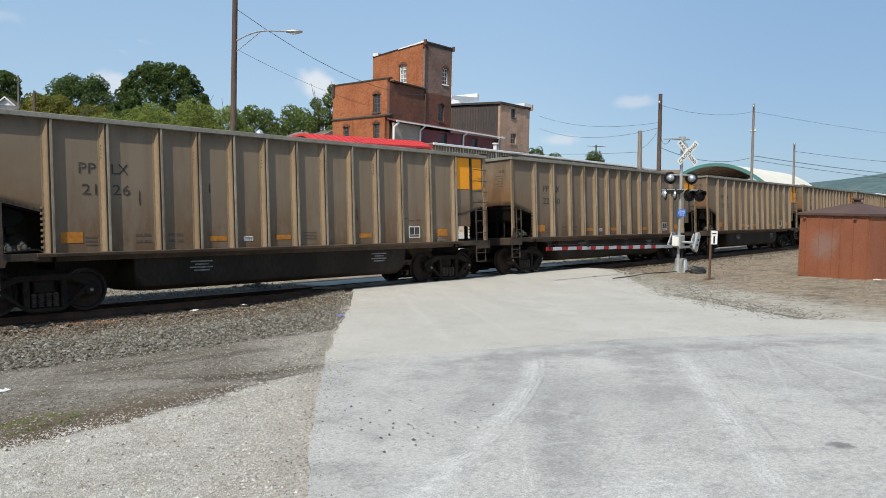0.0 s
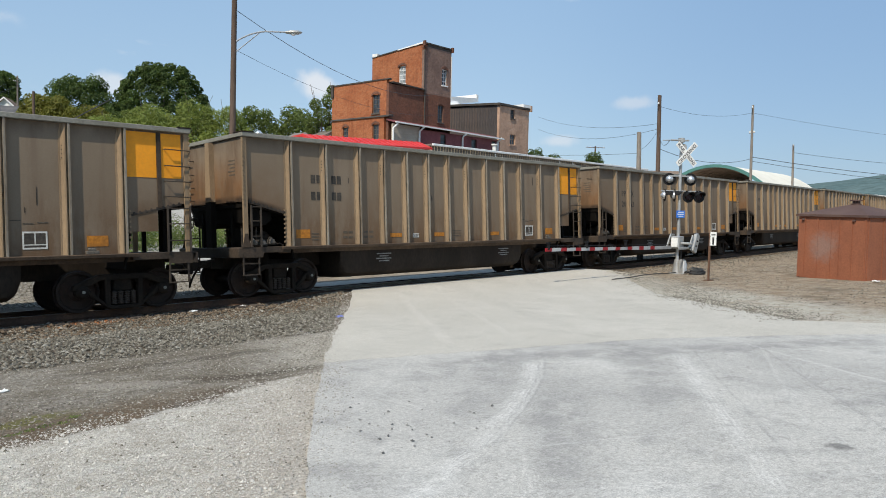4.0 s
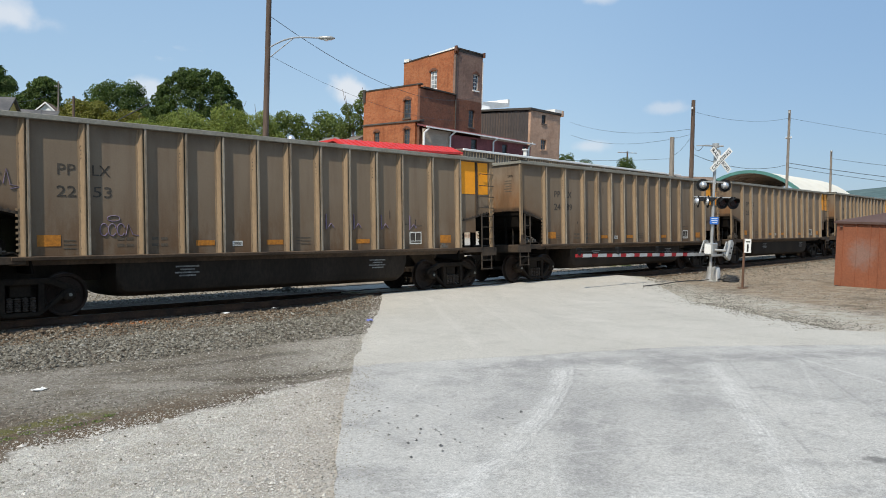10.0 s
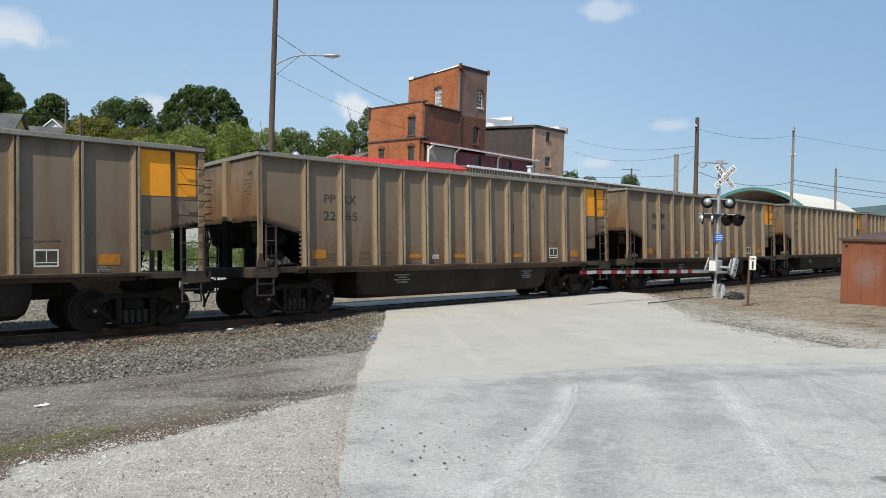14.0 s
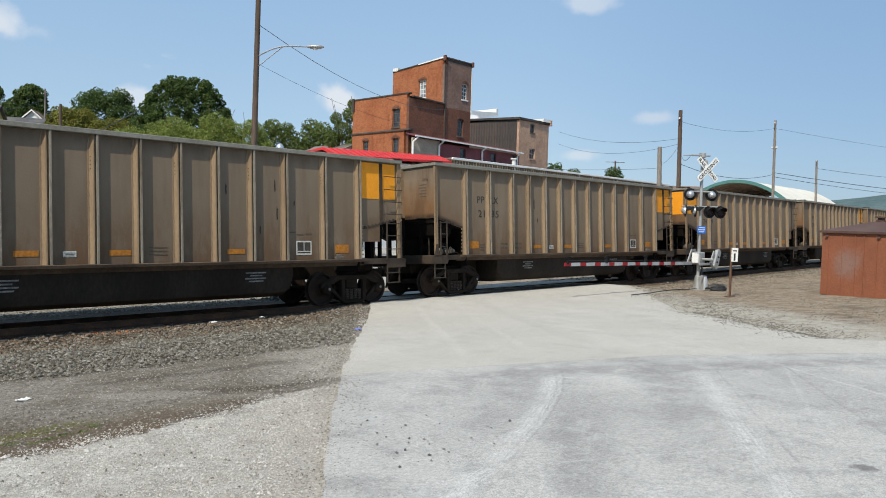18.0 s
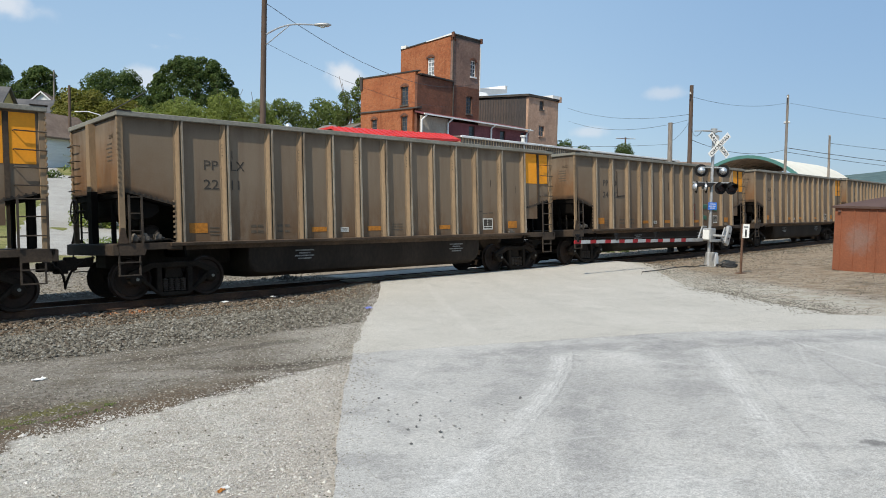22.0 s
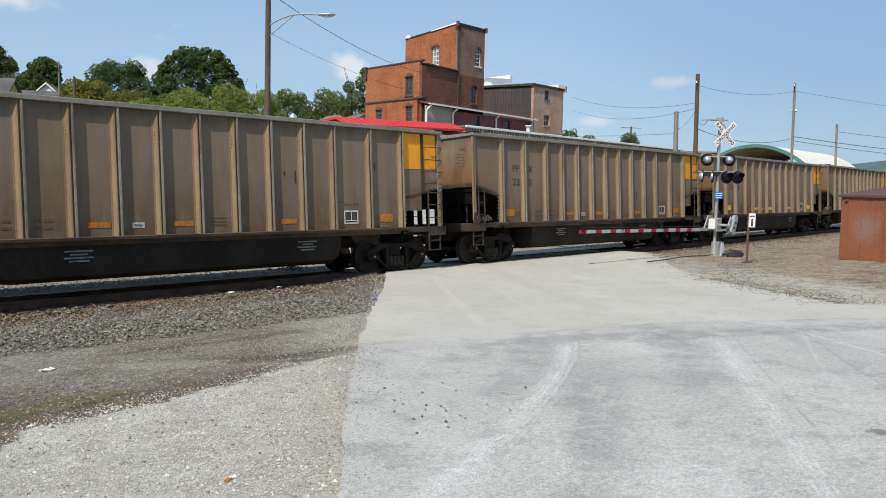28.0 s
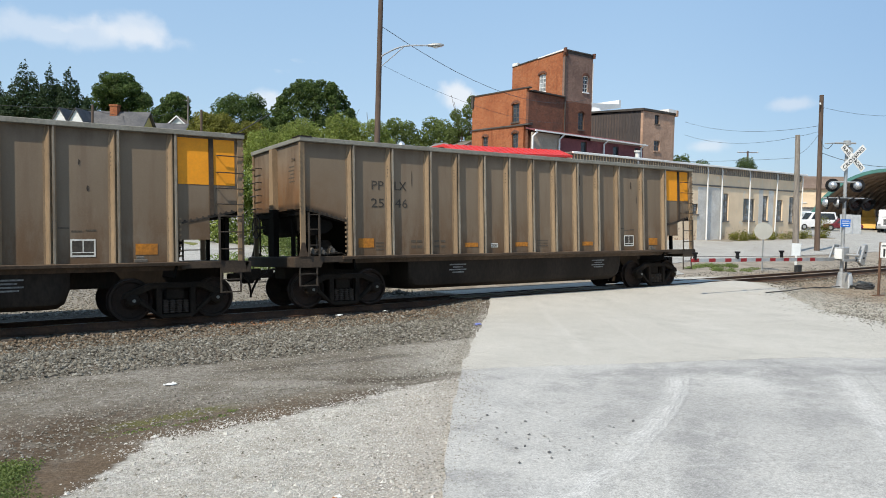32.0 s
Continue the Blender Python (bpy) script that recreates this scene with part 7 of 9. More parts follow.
HUT_ROOF = surface("dark_brown_roof", (0.085, 0.05, 0.042), (0.11, 0.068, 0.055), 0.75, 0, 0.9, 14, 0.14, 0.08)


def hut_paint():
    """Rust-brown paint with one grey smear where marks were rubbed out."""
    m, nt, b, co = start_material("rust_brown_paint", 0.7)
    col = mix_colour(nt, ramp(nt, noise_of(nt, co, 0.9, 5.0, 0.6), 0.32, 0.68), (0.275, 0.10, 0.052), (0.225, 0.082, 0.044))
    streak = ramp(nt, noise_of(nt, co, 4.0, 5.0, 0.65, (1, 1, 0.15)), 0.5, 0.72)
    col = mix_colour(nt, mulf(nt, streak, 0.35), col, (0.16, 0.062, 0.036))
    far = nt.nodes.new("ShaderNodeVectorMath")
    far.operation = "DISTANCE"
    nt.links.new(co, far.inputs[0])
    far.inputs[1].default_value = (-0.33, -0.98, 1.28)
    rag = math_node(nt, "ADD", far.outputs["Value"], mulf(nt, noise_of(nt, co, 3.2, 6.0, 0.65), 1.0))
    col = mix_colour(nt, ramp(nt, rag, 1.2, 0.7, 0.0, 0.55), col, (0.235, 0.185, 0.165))
    col = mix_colour(nt, 1.0, col, ramp(nt, noise_of(nt, co, 16.0, 5.0, 0.65), 0.25, 0.75, 0.88, 1.12), "MULTIPLY")
    nt.links.new(col, b.inputs["Base Color"])
    b.inputs["Specular IOR Level"].default_value = 0.3
    return m




HUT = hut_paint()


def lamp_head(parent, at, out):
    """A crossing lamp: black disc, hood and lens on one side, bright dome on the other. out: the way the lens faces."""
    at, d = Vector(at), Vector(out).normalized()
    g = Geo().cyl(at, at + d * 0.02, 0.25, 0.25, 24)
    disc = part("lamp_disc", g, LAMP_BLACK, parent, "black round lamp background")
    part("lens", Geo().cyl(at + d * 0.02, at + d * 0.05, 0.15, 0.13, 20), RED_LENS, disc, "dark red lens")
    up = Vector((0, 0, 1))
    side = d.cross(up).normalized()
    v, f, n = [], [], 12
    for i in range(n + 1):
        a = math.pi * (0.02 + 0.96 * i / n)
        r = side * math.cos(a) * 0.17 + up * math.sin(a) * 0.17
        v += [at + r + d * 0.02, at + r * 1.02 + d * (0.16 + 0.18 * math.sin(a)), at + r * 1.06 + d * 0.02, at + r * 1.08 + d * (0.16 + 0.18 * math.sin(a))]
    for i in range(n):
        b = i * 4
        f += [(b, b + 4, b + 5, b + 1), (b + 2, b + 3, b + 7, b + 6), (b + 1, b + 5, b + 7, b + 3)]
    part("hood", Geo().add(v, f), LAMP_BLACK, disc, "black hood")
    g = Geo()
    prof = [(0.0, 0.155), (0.05, 0.15), (0.11, 0.115), (0.15, 0.06), (0.165, 0.0)]
    q = (-d).to_track_quat("Z", "Y").to_matrix()
    pts, n = [], 16
    for i in range(n):
        c, s = math.cos(2 * math.pi * i / n), math.sin(2 * math.pi * i / n)
        pts += [at + q @ Vector((r * c, r * s, a)) for a, r in prof]
    m = len(prof)
    g.add(pts, [(i * m + k, ((i + 1) % n) * m + k, ((i + 1) % n) * m + k + 1, i * m + k + 1) for i in range(n) for k in range(m - 1)])
    part("housing", g, SILVER, disc, "silver lamp housing", 0, True)


def build_signal():
    x, y = 27.54, 14.24
    b = thing("crossing_signal", Matrix.Translation((x, y, 0)), "aluminium level crossing signal with crossbuck and flashing lamps", "crossing signal")
    part("base", Geo().cyl((0, 0, 0.0), (0, 0, 0.6), 0.19, 0.12, 10).box(-0.23, 0.23, -0.23, 0.23, -0.15, 0.08), ALUMINIUM, b, "cast aluminium base", 0.02)
    part("mast", Geo().cyl((0, 0, 0.4), (0.07, 0.05, 5.5), 0.066, 0.06, 16), ALUMINIUM, b, "aluminium mast", 0, True)
    g = Geo().tube([(-0.35, 0.28, 5.42), (0.25, -0.18, 5.42)], 0.035, 8).cyl((0.07, 0.05, 5.35), (0.07, 0.05, 5.52), 0.13, 0.13, 12)
    g.tube([(-0.35, 0.28, 5.42), (-0.62, 0.5, 5.40)], 0.02, 6)
    part("top_bracket", g, ALUMINIUM, b)
    # crossbuck facing the road
    face = Vector((-0.46, -0.89, 0)).normalized()
    right = Vector((0.89, -0.46, 0)).normalized()
    centre = Vector((0.06, 0.04, 4.87)) + face * 0.12 + right * 0.16
    frame_m = Matrix((right, (0, 0, 1), -face)).transposed()
    for k, (tilt, words, spots) in enumerate(((45, "CROSSING", None), (-45, "RAIL ROAD", None))):
        r = Matrix.Rotation(radians(tilt), 3, "Z")
        g = Geo()
        lift = -0.012 - 0.02 * (1 - k)
        c = [(-0.61, -0.115), (0.61, -0.115), (0.61, 0.115), (-0.61, 0.115)]
        v = [centre + frame_m @ (r @ Vector((p, q, 0)) + Vector((0, 0, lift + z))) for z in (-0.006, 0.006) for p, q in c]
        g.add(v, [(0, 1, 2, 3), (7, 6, 5, 4), (0, 4, 5, 1), (1, 5, 6, 2), (2, 6, 7, 3), (3, 7, 4, 0)])
        blade = part("crossbuck_blade", g, SIGN_WHITE, b, "white crossbuck blade")
        pieces = [("CROSSING", -0.54, 1.08)] if k == 0 else [("RAIL", -0.56, 0.42), ("ROAD", 0.13, 0.42)]
        for word, a, width in pieces:
            t = Geo()
            add_text(t, word, 0, 0, 0, 0.20, width)
            v = [centre + frame_m @ (r @ Vector((a + p[0], p[2] - 0.07, 0)) + Vector((0, 0, lift - 0.012 + p[1]))) for p in t.v]
            part("lettering", Geo().add(v, t.f), SIGN_BLACK, blade)
    # upper pair shows its backs, lower pair looks along the side road
    away = Vector((0.80, 0.60, 0))
    arm = Vector((0.66, -0.57, 0)).normalized()
    part("lamp_arm", Geo().tube([Vector((0.05, 0.03, 3.98)) - arm * 0.46, Vector((0.05, 0.03, 3.98)) + arm * 0.46], 0.03, 8), ALUMINIUM, b)
    for s in (-1, 1):
        lamp_head(b, Vector((0.05, 0.03, 3.86)) + arm * 0.44 * s + away * 0.06, away)
    part("lamp_arm", Geo().tube([Vector((0.04, 0.03, 3.38)) - arm * 0.78, Vector((0.04, 0.03, 3.38)) + arm * 0.8], 0.025, 8), ALUMINIUM, b)
    side = Vector((0.30, -0.95, 0))
    for k in (0.36, 0.80):
        lamp_head(b, Vector((0.04, 0.03, 3.17)) + arm * k, (-0.55, -0.83, 0))
    for k in (-0.62, -0.22):
        lamp_head(b, Vector((0.04, 0.03, 3.20)) + arm * k, (0.62, -0.78, 0))
    g = Geo()
    c = Vector((0.03, 0.02, 2.45)) + face * 0.11
    v = [c + frame_m @ Vector((p, q, z)) for z in (-0.01, 0.01) for p, q in ((-0.19, -0.145), (0.19, -0.145), (0.19, 0.145), (-0.19, 0.145))]
    plate = part("notice_plate", g.add(v, [(0, 1, 2, 3), (7, 6, 5, 4), (0, 4, 5, 1), (1, 5, 6, 2), (2, 6, 7, 3), (3, 7, 4, 0)]), BLUE_SIGN, b, "small blue notice plate")
    g = Geo()
    for i, w in enumerate((0.14, 0.16, 0.12)):
        v = [c + frame_m @ Vector((p, 0.08 - i * 0.08 + q, -0.013)) for p, q in ((-w, -0.014), (w, -0.014), (w, 0.014), (-w, 0.014))]
        g.add(v, [(0, 1, 2, 3)])
    part("plate_writing", g, SIGN_WHITE, plate)
    # gate machine: a case behind the mast, and two arms that carry the gate on one side and the weights on the other
    part("gate_machine", Geo().box(-0.30, 0.14, -0.20, 0.16, 1.06, 1.56), ALUMINIUM, b, "pale gate machine case", 0.03)
    part("machine_cover", Geo().box(-0.34, -0.302, -0.16, 0.12, 1.12, 1.50), SIGN_WHITE, b, "", 0.01)
    part("main_shaft", Geo().cyl((-0.05, -0.66, 1.28), (-0.05, 0.36, 1.28), 0.05, n=10), ALUMINIUM, b)
    def truss(name, bars, yy, label):
        g = Geo()
        for p, q, r in bars:
            d = Vector((q[0] - p[0], q[1] - p[1])).normalized()
            o = Vector((-d.y, d.x)) * r
            g.prism([(p[0] - o.x, p[1] - o.y), (q[0] - o.x, q[1] - o.y), (q[0] + o.x, q[1] + o.y), (p[0] + o.x, p[1] + o.y)], "y", yy, yy + 0.05)
        return part(name, g, ALUMINIUM, b, label, 0.006)
    truss("support_arm", [((-0.85, 1.10), (0.25, 1.10), 0.045), ((-0.42, 1.12), (-0.12, 1.62), 0.05), ((-0.16, 1.62), (0.18, 1.60), 0.04), ((0.16, 1.60), (-0.06, 1.14), 0.05)], 0.22, "pale open bracket of the gate arm")
    truss("support_arm", [((-0.85, 1.10), (0.34, 1.10), 0.045), ((0.02, 1.06), (0.34, 1.60), 0.06)], -0.50, "pale bracket of the gate arm")
    g = Geo().prism([(0.24, 1.00), (0.50, 0.86), (0.60, 0.92), (0.82, 1.56), (0.72, 1.68), (0.56, 1.66)], "y", -0.54, -0.40)
    weight = part("counterweight", g, ALUMINIUM, b, "pale slab of counterweights", 0.02)
    for k in (0.3, 0.7):
        part("bolt", Geo().cyl((0.40 + 0.26 * k, -0.57, 1.02 + 0.5 * k), (0.40 + 0.26 * k, -0.54, 1.02 + 0.5 * k), 0.035, n=8), LAMP_BLACK, weight)
    for a, c, w, h in ((-0.20, -0.36, 0.24, 0.62), (0.02, -0.30, 0.22, 0.50)):
        box = part("junction_box", Geo().box(a, a + w, c, c + 0.2, 0.0, h), ALUMINIUM, b, "pale junction box on the base", 0.015)
        part("box_lid", Geo().box(a + 0.015, a + w - 0.015, c - 0.02, c, 0.06, h - 0.04), SIGN_WHITE, box, "", 0.005)
    part("bell", Geo().lathe([(0, 0.0), (0, 0.14), (0.06, 0.13), (0.1, 0.06), (0.1, 0.0)], "x", 14, (0.1, -0.02, 5.15)), ALUMINIUM, b)
    part("cable_pipe", Geo().tube([(0.12, -0.1, 0.05), (0.1, -0.1, 1.1)], 0.03, 6), SIGN_BLACK, b)
    return b


ARM_WHITE = surface("arm_white_film", (0.44, 0.45, 0.45), (0.36, 0.37, 0.37), 0.5, 0, 2.0, 20, 0.08, 0.02)


def build_gate_arm():
    b = thing("gate_arm", Matrix.Translation((26.9, 14.2, 1.12)), "lowered red and white striped gate arm with small lamps", "gate arm")
    n, length = 20, 8.2
    for i in range(n):
        a0 = i / n if i % 2 == 0 else (i + 0.2) / n
        a1 = (i + 1) / n if i % 2 == 1 else (i + 1.2) / n
        x0, x1 = -length * a0, -length * a1
        z = 0.12 * i / n
        h = 0.054 if i > 6 else 0.062
        g = Geo().box(x1, x0, -0.02, 0.02, z - h, z + h)
        red = i % 2 == 1 and i > 1
        part("stripe", g, RED_STRIPE if red else ARM_WHITE if i > 1 else ALUMINIUM, b, "red stripe" if red else "white stripe")
    for x in (-8.05, -5.9, -3.4):
        z = 0.2
        lamp = part("arm_lamp", Geo().cyl((x, 0, z - 0.08), (x, 0, z + 0.12), 0.06, 0.05, 10).box(x - 0.08, x + 0.08, -0.05, 0.05, z + 0.1, z + 0.16), LAMP_BLACK, b, "small dark arm lamp")
    part("arm_wire", Geo().tube([(-8.0, 0.0, 0.24), (-5.9, 0, 0.2), (-3.4, 0, 0.17), (0, 0, 0.12)], 0.008, 5), SIGN_BLACK, b)


def build_small_sign():
    b = thing("post_sign", Matrix.Translation((24.8, 11.61, 0.12)), "small white sign with black mark on a rusty post", "sign")
    part("post", Geo().box(-0.03, 0.03, -0.03, 0.03, -0.1, 1.75), RUSTY_POST, b, "rusty iron post")
    part("foot", Geo().box(-0.18, 0.18, -0.12, 0.12, -0.03, 0.04), RUSTY_POST, b)
    m = Matrix.Rotation(radians(-50), 3, "Z")
    def face(w, h, z, d, off=0.0):
        return Geo().add([m @ Vector((p + off, q, r + z)) for q in (-0.04 - d, -0.035 - d + 0.006) for p, r in ((-w, -h), (w, -h), (w, h), (-w, h))],
                         [(0, 1, 2, 3), (7, 6, 5, 4), (0, 4, 5, 1), (1, 5, 6, 2), (2, 6, 7, 3), (3, 7, 4, 0)])
    s = part("plate", face(0.11, 0.24, 1.5, 0.0, 0.1), SIGN_WHITE, b, "white plate")
    part("mark", face(0.03, 0.13, 1.42, 0.006, 0.1), SIGN_BLACK, s)
    part("mark", face(0.07, 0.02, 1.64, 0.006, 0.1), SIGN_BLACK, s)


def build_back_signs():
    b = thing("round_sign", Matrix.Translation((33.18, 21.05, 0.0)), "back of a round grey railway warning sign", "sign")
    part("post", Geo().box(-0.03, 0.03, -0.02, 0.02, -0.2, 2.3), ALUMINIUM, b)
    d = Vector((-0.84, -0.53, 0)).normalized()
    part("disc", Geo().cyl(Vector((0, 0, 1.96)) + d * 0.02, Vector((0, 0, 1.96)) + d * 0.035, 0.42, 0.42, 28), surface("bare_sign_back", (0.50, 0.49, 0.44), (0.44, 0.43, 0.39), 0.5, 0.4, 2, 20, 0.06, 0.02), b, "bare aluminium disc")
    c = thing("board_sign", Matrix.Translation((33.24, 19.35, 0.0)), "small pale rectangular sign on a white post", "sign")
    part("post", Geo().cyl((0, 0, -0.1), (0, 0, 0.85), 0.06, 0.06, 10), SIGN_WHITE, c)
    part("board", Geo().box(-0.025, 0.025, -0.22, 0.22, 0.82, 1.42), surface("pale_board", (0.66, 0.70, 0.72), (0.6, 0.64, 0.66), 0.5, 0, 2, 20, 0.06, 0.02), c)
    part("foot_box", Geo().box(-0.2, 0.1, -0.25, -0.05, -0.02, 0.4), SIGN_BLACK, c)


def build_hut():
    p0, p1, p2 = Vector((28.55, 9.95)), Vector((27.72, 7.45)), Vector((30.2, 6.62))
    u, v = (p1 - p0), (p2 - p1)
    b = thing("signal_hut", Matrix.Translation((p0.x, p0.y, 0.12)), "rust-brown steel signal hut with a hipped roof and vent", "hut")
    q = [Vector((0, 0)), u, u + v, v]
    g = Geo().add([(a.x, a.y, z) for z in (0.10, 2.38) for a in q], [(0, 1, 2, 3), (7, 6, 5, 4), (0, 4, 5, 1), (1, 5, 6, 2), (2, 6, 7, 3), (3, 7, 4, 0)])
    part("body", g, HUT, b, "rust-brown steel walls")
    c = (u + v) / 2
    e = [c + (a - c) * 1.06 for a in q]
    g = Geo().add([(a.x, a.y, 2.36) for a in e] + [(a.x, a.y, 2.44) for a in e] + [(c.x, c.y, 2.86)], [(0, 3, 2, 1), (0, 1, 5, 4), (1, 2, 6, 5), (2, 3, 7, 6), (3, 0, 4, 7), (4, 5, 8), (5, 6, 8), (6, 7, 8), (7, 4, 8)])
    part("roof", g, HUT_ROOF, b, "dark brown hipped roof")
    part("vent", Geo().cyl((c.x, c.y, 2.75), (c.x, c.y, 2.95), 0.12, 0.12, 12).cyl((c.x, c.y, 2.95), (c.x, c.y, 3.0), 0.2, 0.2, 12).cyl((c.x, c.y, 2.82), (c.x, c.y, 2.86), 0.17, 0.17, 12), HUT_ROOF, b, "round roof vent")
    du, out = u.normalized(), Vector((u.y, -u.x)).normalized()
    if out.x > 0:
        out = -out
    L = u.length
    for k in (0.10, 0.30, 0.50, 0.62, 0.80, 0.985):
        a = u * k
        w = du * 0.02
        g = Geo().add([(p.x, p.y, z) for z in (0.1, 2.36) for p in (a - w, a + w, a + w + out * 0.025, a - w + out * 0.025)], [(0, 1, 2, 3), (7, 6, 5, 4), (0, 4, 5, 1), (1, 5, 6, 2), (2, 6, 7, 3), (3, 7, 4, 0)])
        part("seam", g, HUT, b)
    dv, out2 = v.normalized(), -Vector((v.y, -v.x)).normalized()
    if out2.y > 0:
        out2 = -out2
    for k in (0.04, 0.35, 0.68, 0.97):
        a = u + v * k
        w = dv * 0.02
        g = Geo().add([(p.x, p.y, z) for z in (0.1, 2.36) for p in (a - w, a + w, a + w + out2 * 0.025, a - w + out2 * 0.025)], [(0, 1, 2, 3), (7, 6, 5, 4), (0, 4, 5, 1), (1, 5, 6, 2), (2, 6, 7, 3), (3, 7, 4, 0)])
        part("seam", g, HUT, b)
    for k in (0.08, 0.83):
        a = u * k + out * 0.03
        part("lifting_lug", Geo().box(a.x - 0.05, a.x + 0.03, a.y - 0.05, a.y + 0.05, 2.22, 2.28), HUT_ROOF, b)
    for a in q:
        p = c + (a - c) * 0.9
        part("foot", Geo().box(p.x - 0.12, p.x + 0.12, p.y - 0.12, p.y + 0.12, -0.12, 0.11), SIGN_BLACK, b)


def pole(name, x, y, z0, z1, r, lean=(0, 0), material=None, label="", arms=()):
    b = thing(name, Matrix.Translation((x, y, z0)), label or "weathered wooden utility pole", "utility pole", "poles along the street")
    h = z1 - z0
    part("pole", Geo().cyl((0, 0, -0.3), (lean[0], lean[1], h), r, r * 0.72, 12), material or POLE_WOOD, b, "", 0, True)
    for z, half, ang in arms:
        d = Vector((math.cos(ang), math.sin(ang), 0)) * half
        k = z / h
        c = Vector((lean[0] * k, lean[1] * k, z))
        arm = part("crossarm", Geo().tube([c - d, c + d], 0.055, 4), material or POLE_WOOD, b)
        for q in (-0.9, -0.5, 0.5, 0.9):
            p = c + d * q
            part("insulator", Geo().cyl(p, p + Vector((0, 0, 0.18)), 0.045, 0.03, 8), SIGN_WHITE, arm)
    return b


def wires(name, a, b, sag, r=0.016, label="thin black overhead wire between poles"):
    a, b = Vector(a), Vector(b)
    pts = [a.lerp(b, k / 14) - Vector((0, 0, 4 * sag * (k / 14) * (1 - k / 14))) for k in range(15)]
    return solid(name, Geo().tube(pts, r, 5), WIRE, label, "wire")


ARM_GREY = surface("grey_galvanised", (0.40, 0.42, 0.45), (0.30, 0.32, 0.34), 0.5, 0.5, 2.0, 25, 0.12, 0.05)


def build_poles():
    p = pole("lamp_pole", 16.0, 29.55, 0.1, 13.2, 0.155, (0.3, 0.25), POLE_WOOD, "tall brown wooden pole with a street lamp arm")
    tagged(p, category="street lamp")
    a = Vector((0.22, 0.15, 9.48))
    end = Vector((1.86, -1.5, 9.75))
    pts = [a.lerp(end, k / 10) + Vector((0, 0, 0.55 * math.sin(math.pi * 0.5 * min(k / 7, 1)) * (1 - 0.6 * k / 10))) for k in range(11)]
    part("lamp_arm", Geo().tube(pts, 0.036, 8), ARM_GREY, p, "curved grey metal arm")
    part("arm_brace", Geo().tube([Vector((0.2, 0.13, 9.0)), pts[5]], 0.022, 6), ARM_GREY, p)
    d = (end - a).normalized()
    d.z = 0
    t = pts[-1]
    head = part("lamp_head", Geo().lathe([(-0.08, 0.0), (-0.06, 0.09), (0.2, 0.16), (0.5, 0.15), (0.66, 0.05), (0.68, 0.0)], "x", 14), ALUMINIUM, p, "cobra-head lamp", 0, True)
    head.matrix_local = Matrix.Translation(t) @ d.to_track_quat("X", "Z").to_matrix().to_4x4() @ Matrix.Diagonal((1, 1, 0.6, 1))
    part("lamp_glass", Geo().lathe([(t.z - 0.125, 0.0), (t.z - 0.12, 0.09), (t.z - 0.07, 0.12), (t.z - 0.07, 0.0)], "z", 12, (t.x + 0.2, t.y - 0.2, 0)), SIGN_WHITE, p)
    pole("utility_pole", 51.25, 28.3, 0.1, 11.45, 0.2, (0.15, 0.25), POLE_WOOD, "dark brown wooden utility pole by the street", [(10.6, 0.5, 0.3)])
    pole("utility_pole", 48.0, 28.0, 0.1, 8.35, 0.22, (0.08, 0.25), POLE_GREY, "short cut-off grey wooden pole")
    pole("utility_pole", 70.4, 29.1, 0.3, 12.95, 0.15, (0.35, 0.3), POLE_GREY, "grey wooden utility pole with small arms", [(12.3, 0.6, 0.3), (10.0, 0.35, 1.2)])
    pole("utility_pole", 104.8, 37.5, 0.5, 12.1, 0.18, (0.1, 0.3), POLE_GREY, "thin grey utility pole", [(11.4, 0.6, 0.4)])
    pole("utility_pole", 94.0, 62.5, 0.8, 12.2, 0.16, (0.05, 0.1), POLE_WOOD, "distant wooden pole with two crossarms", [(11.2, 1.5, -0.6), (8.8, 1.0, -0.6)])
    pole("utility_pole", 12.2, 86.0, 5.9, 13.3, 0.16, (0.1, 0.1), POLE_WOOD, "brown wooden pole on the hill")
    pole("utility_pole", 23.8, 86.2, 4.6, 13.9, 0.18, (0.0, 0.1), POLE_WOOD, "brown wooden pole among trees")
    pole("utility_pole", 33.0, 128.0, 11.0, 21.5, 0.15, (0.1, 0.1), POLE_GREY, "grey pole among hillside houses", [(9.6, 0.7, 0.4)])
    wires("wire", (16.3, 29.7, 11.0), (49.4, 49.5, 13.5), 1.6, 0.014)
    wires("wire", (16.2, 29.7, 9.3), (48.0, 47.5, 11.2), 1.2, 0.008)
    wires("wire", (51.4, 28.5, 9.3), (66.5, 52.0, 13.0), 0.7, 0.013)
    wires("wire", (51.4, 28.5, 8.9), (66.5, 52.0, 11.6), 0.9, 0.013)
    wires("wire", (51.4, 28.5, 8.9), (48.1, 28.2, 7.0), 0.25, 0.012)
    wires("wire", (48.1, 28.2, 6.8), (38.0, 40.0, 6.9), 0.3, 0.012)
    wires("wire", (51.4, 28.5, 7.4), (70.7, 29.4, 7.8), 0.7, 0.02)
    wires("wire", (70.7, 29.4, 8.0), (140.0, 8.0, 8.4), 1.2, 0.028)
    wires("wire", (70.7, 29.4, 7.6), (140.0, 8.0, 8.0), 1.3, 0.022)
    wires("wire", (104.9, 37.7, 11.0), (170.0, 10.0, 12.5), 1.4, 0.025)
    wires("wire", (51.4, 28.5, 8.6), (27.2, 14.6, 5.4), 0.5, 0.012)
    wires("wire", (70.7, 29.4, 12.2), (140.0, 8.0, 12.6), 1.0, 0.012)
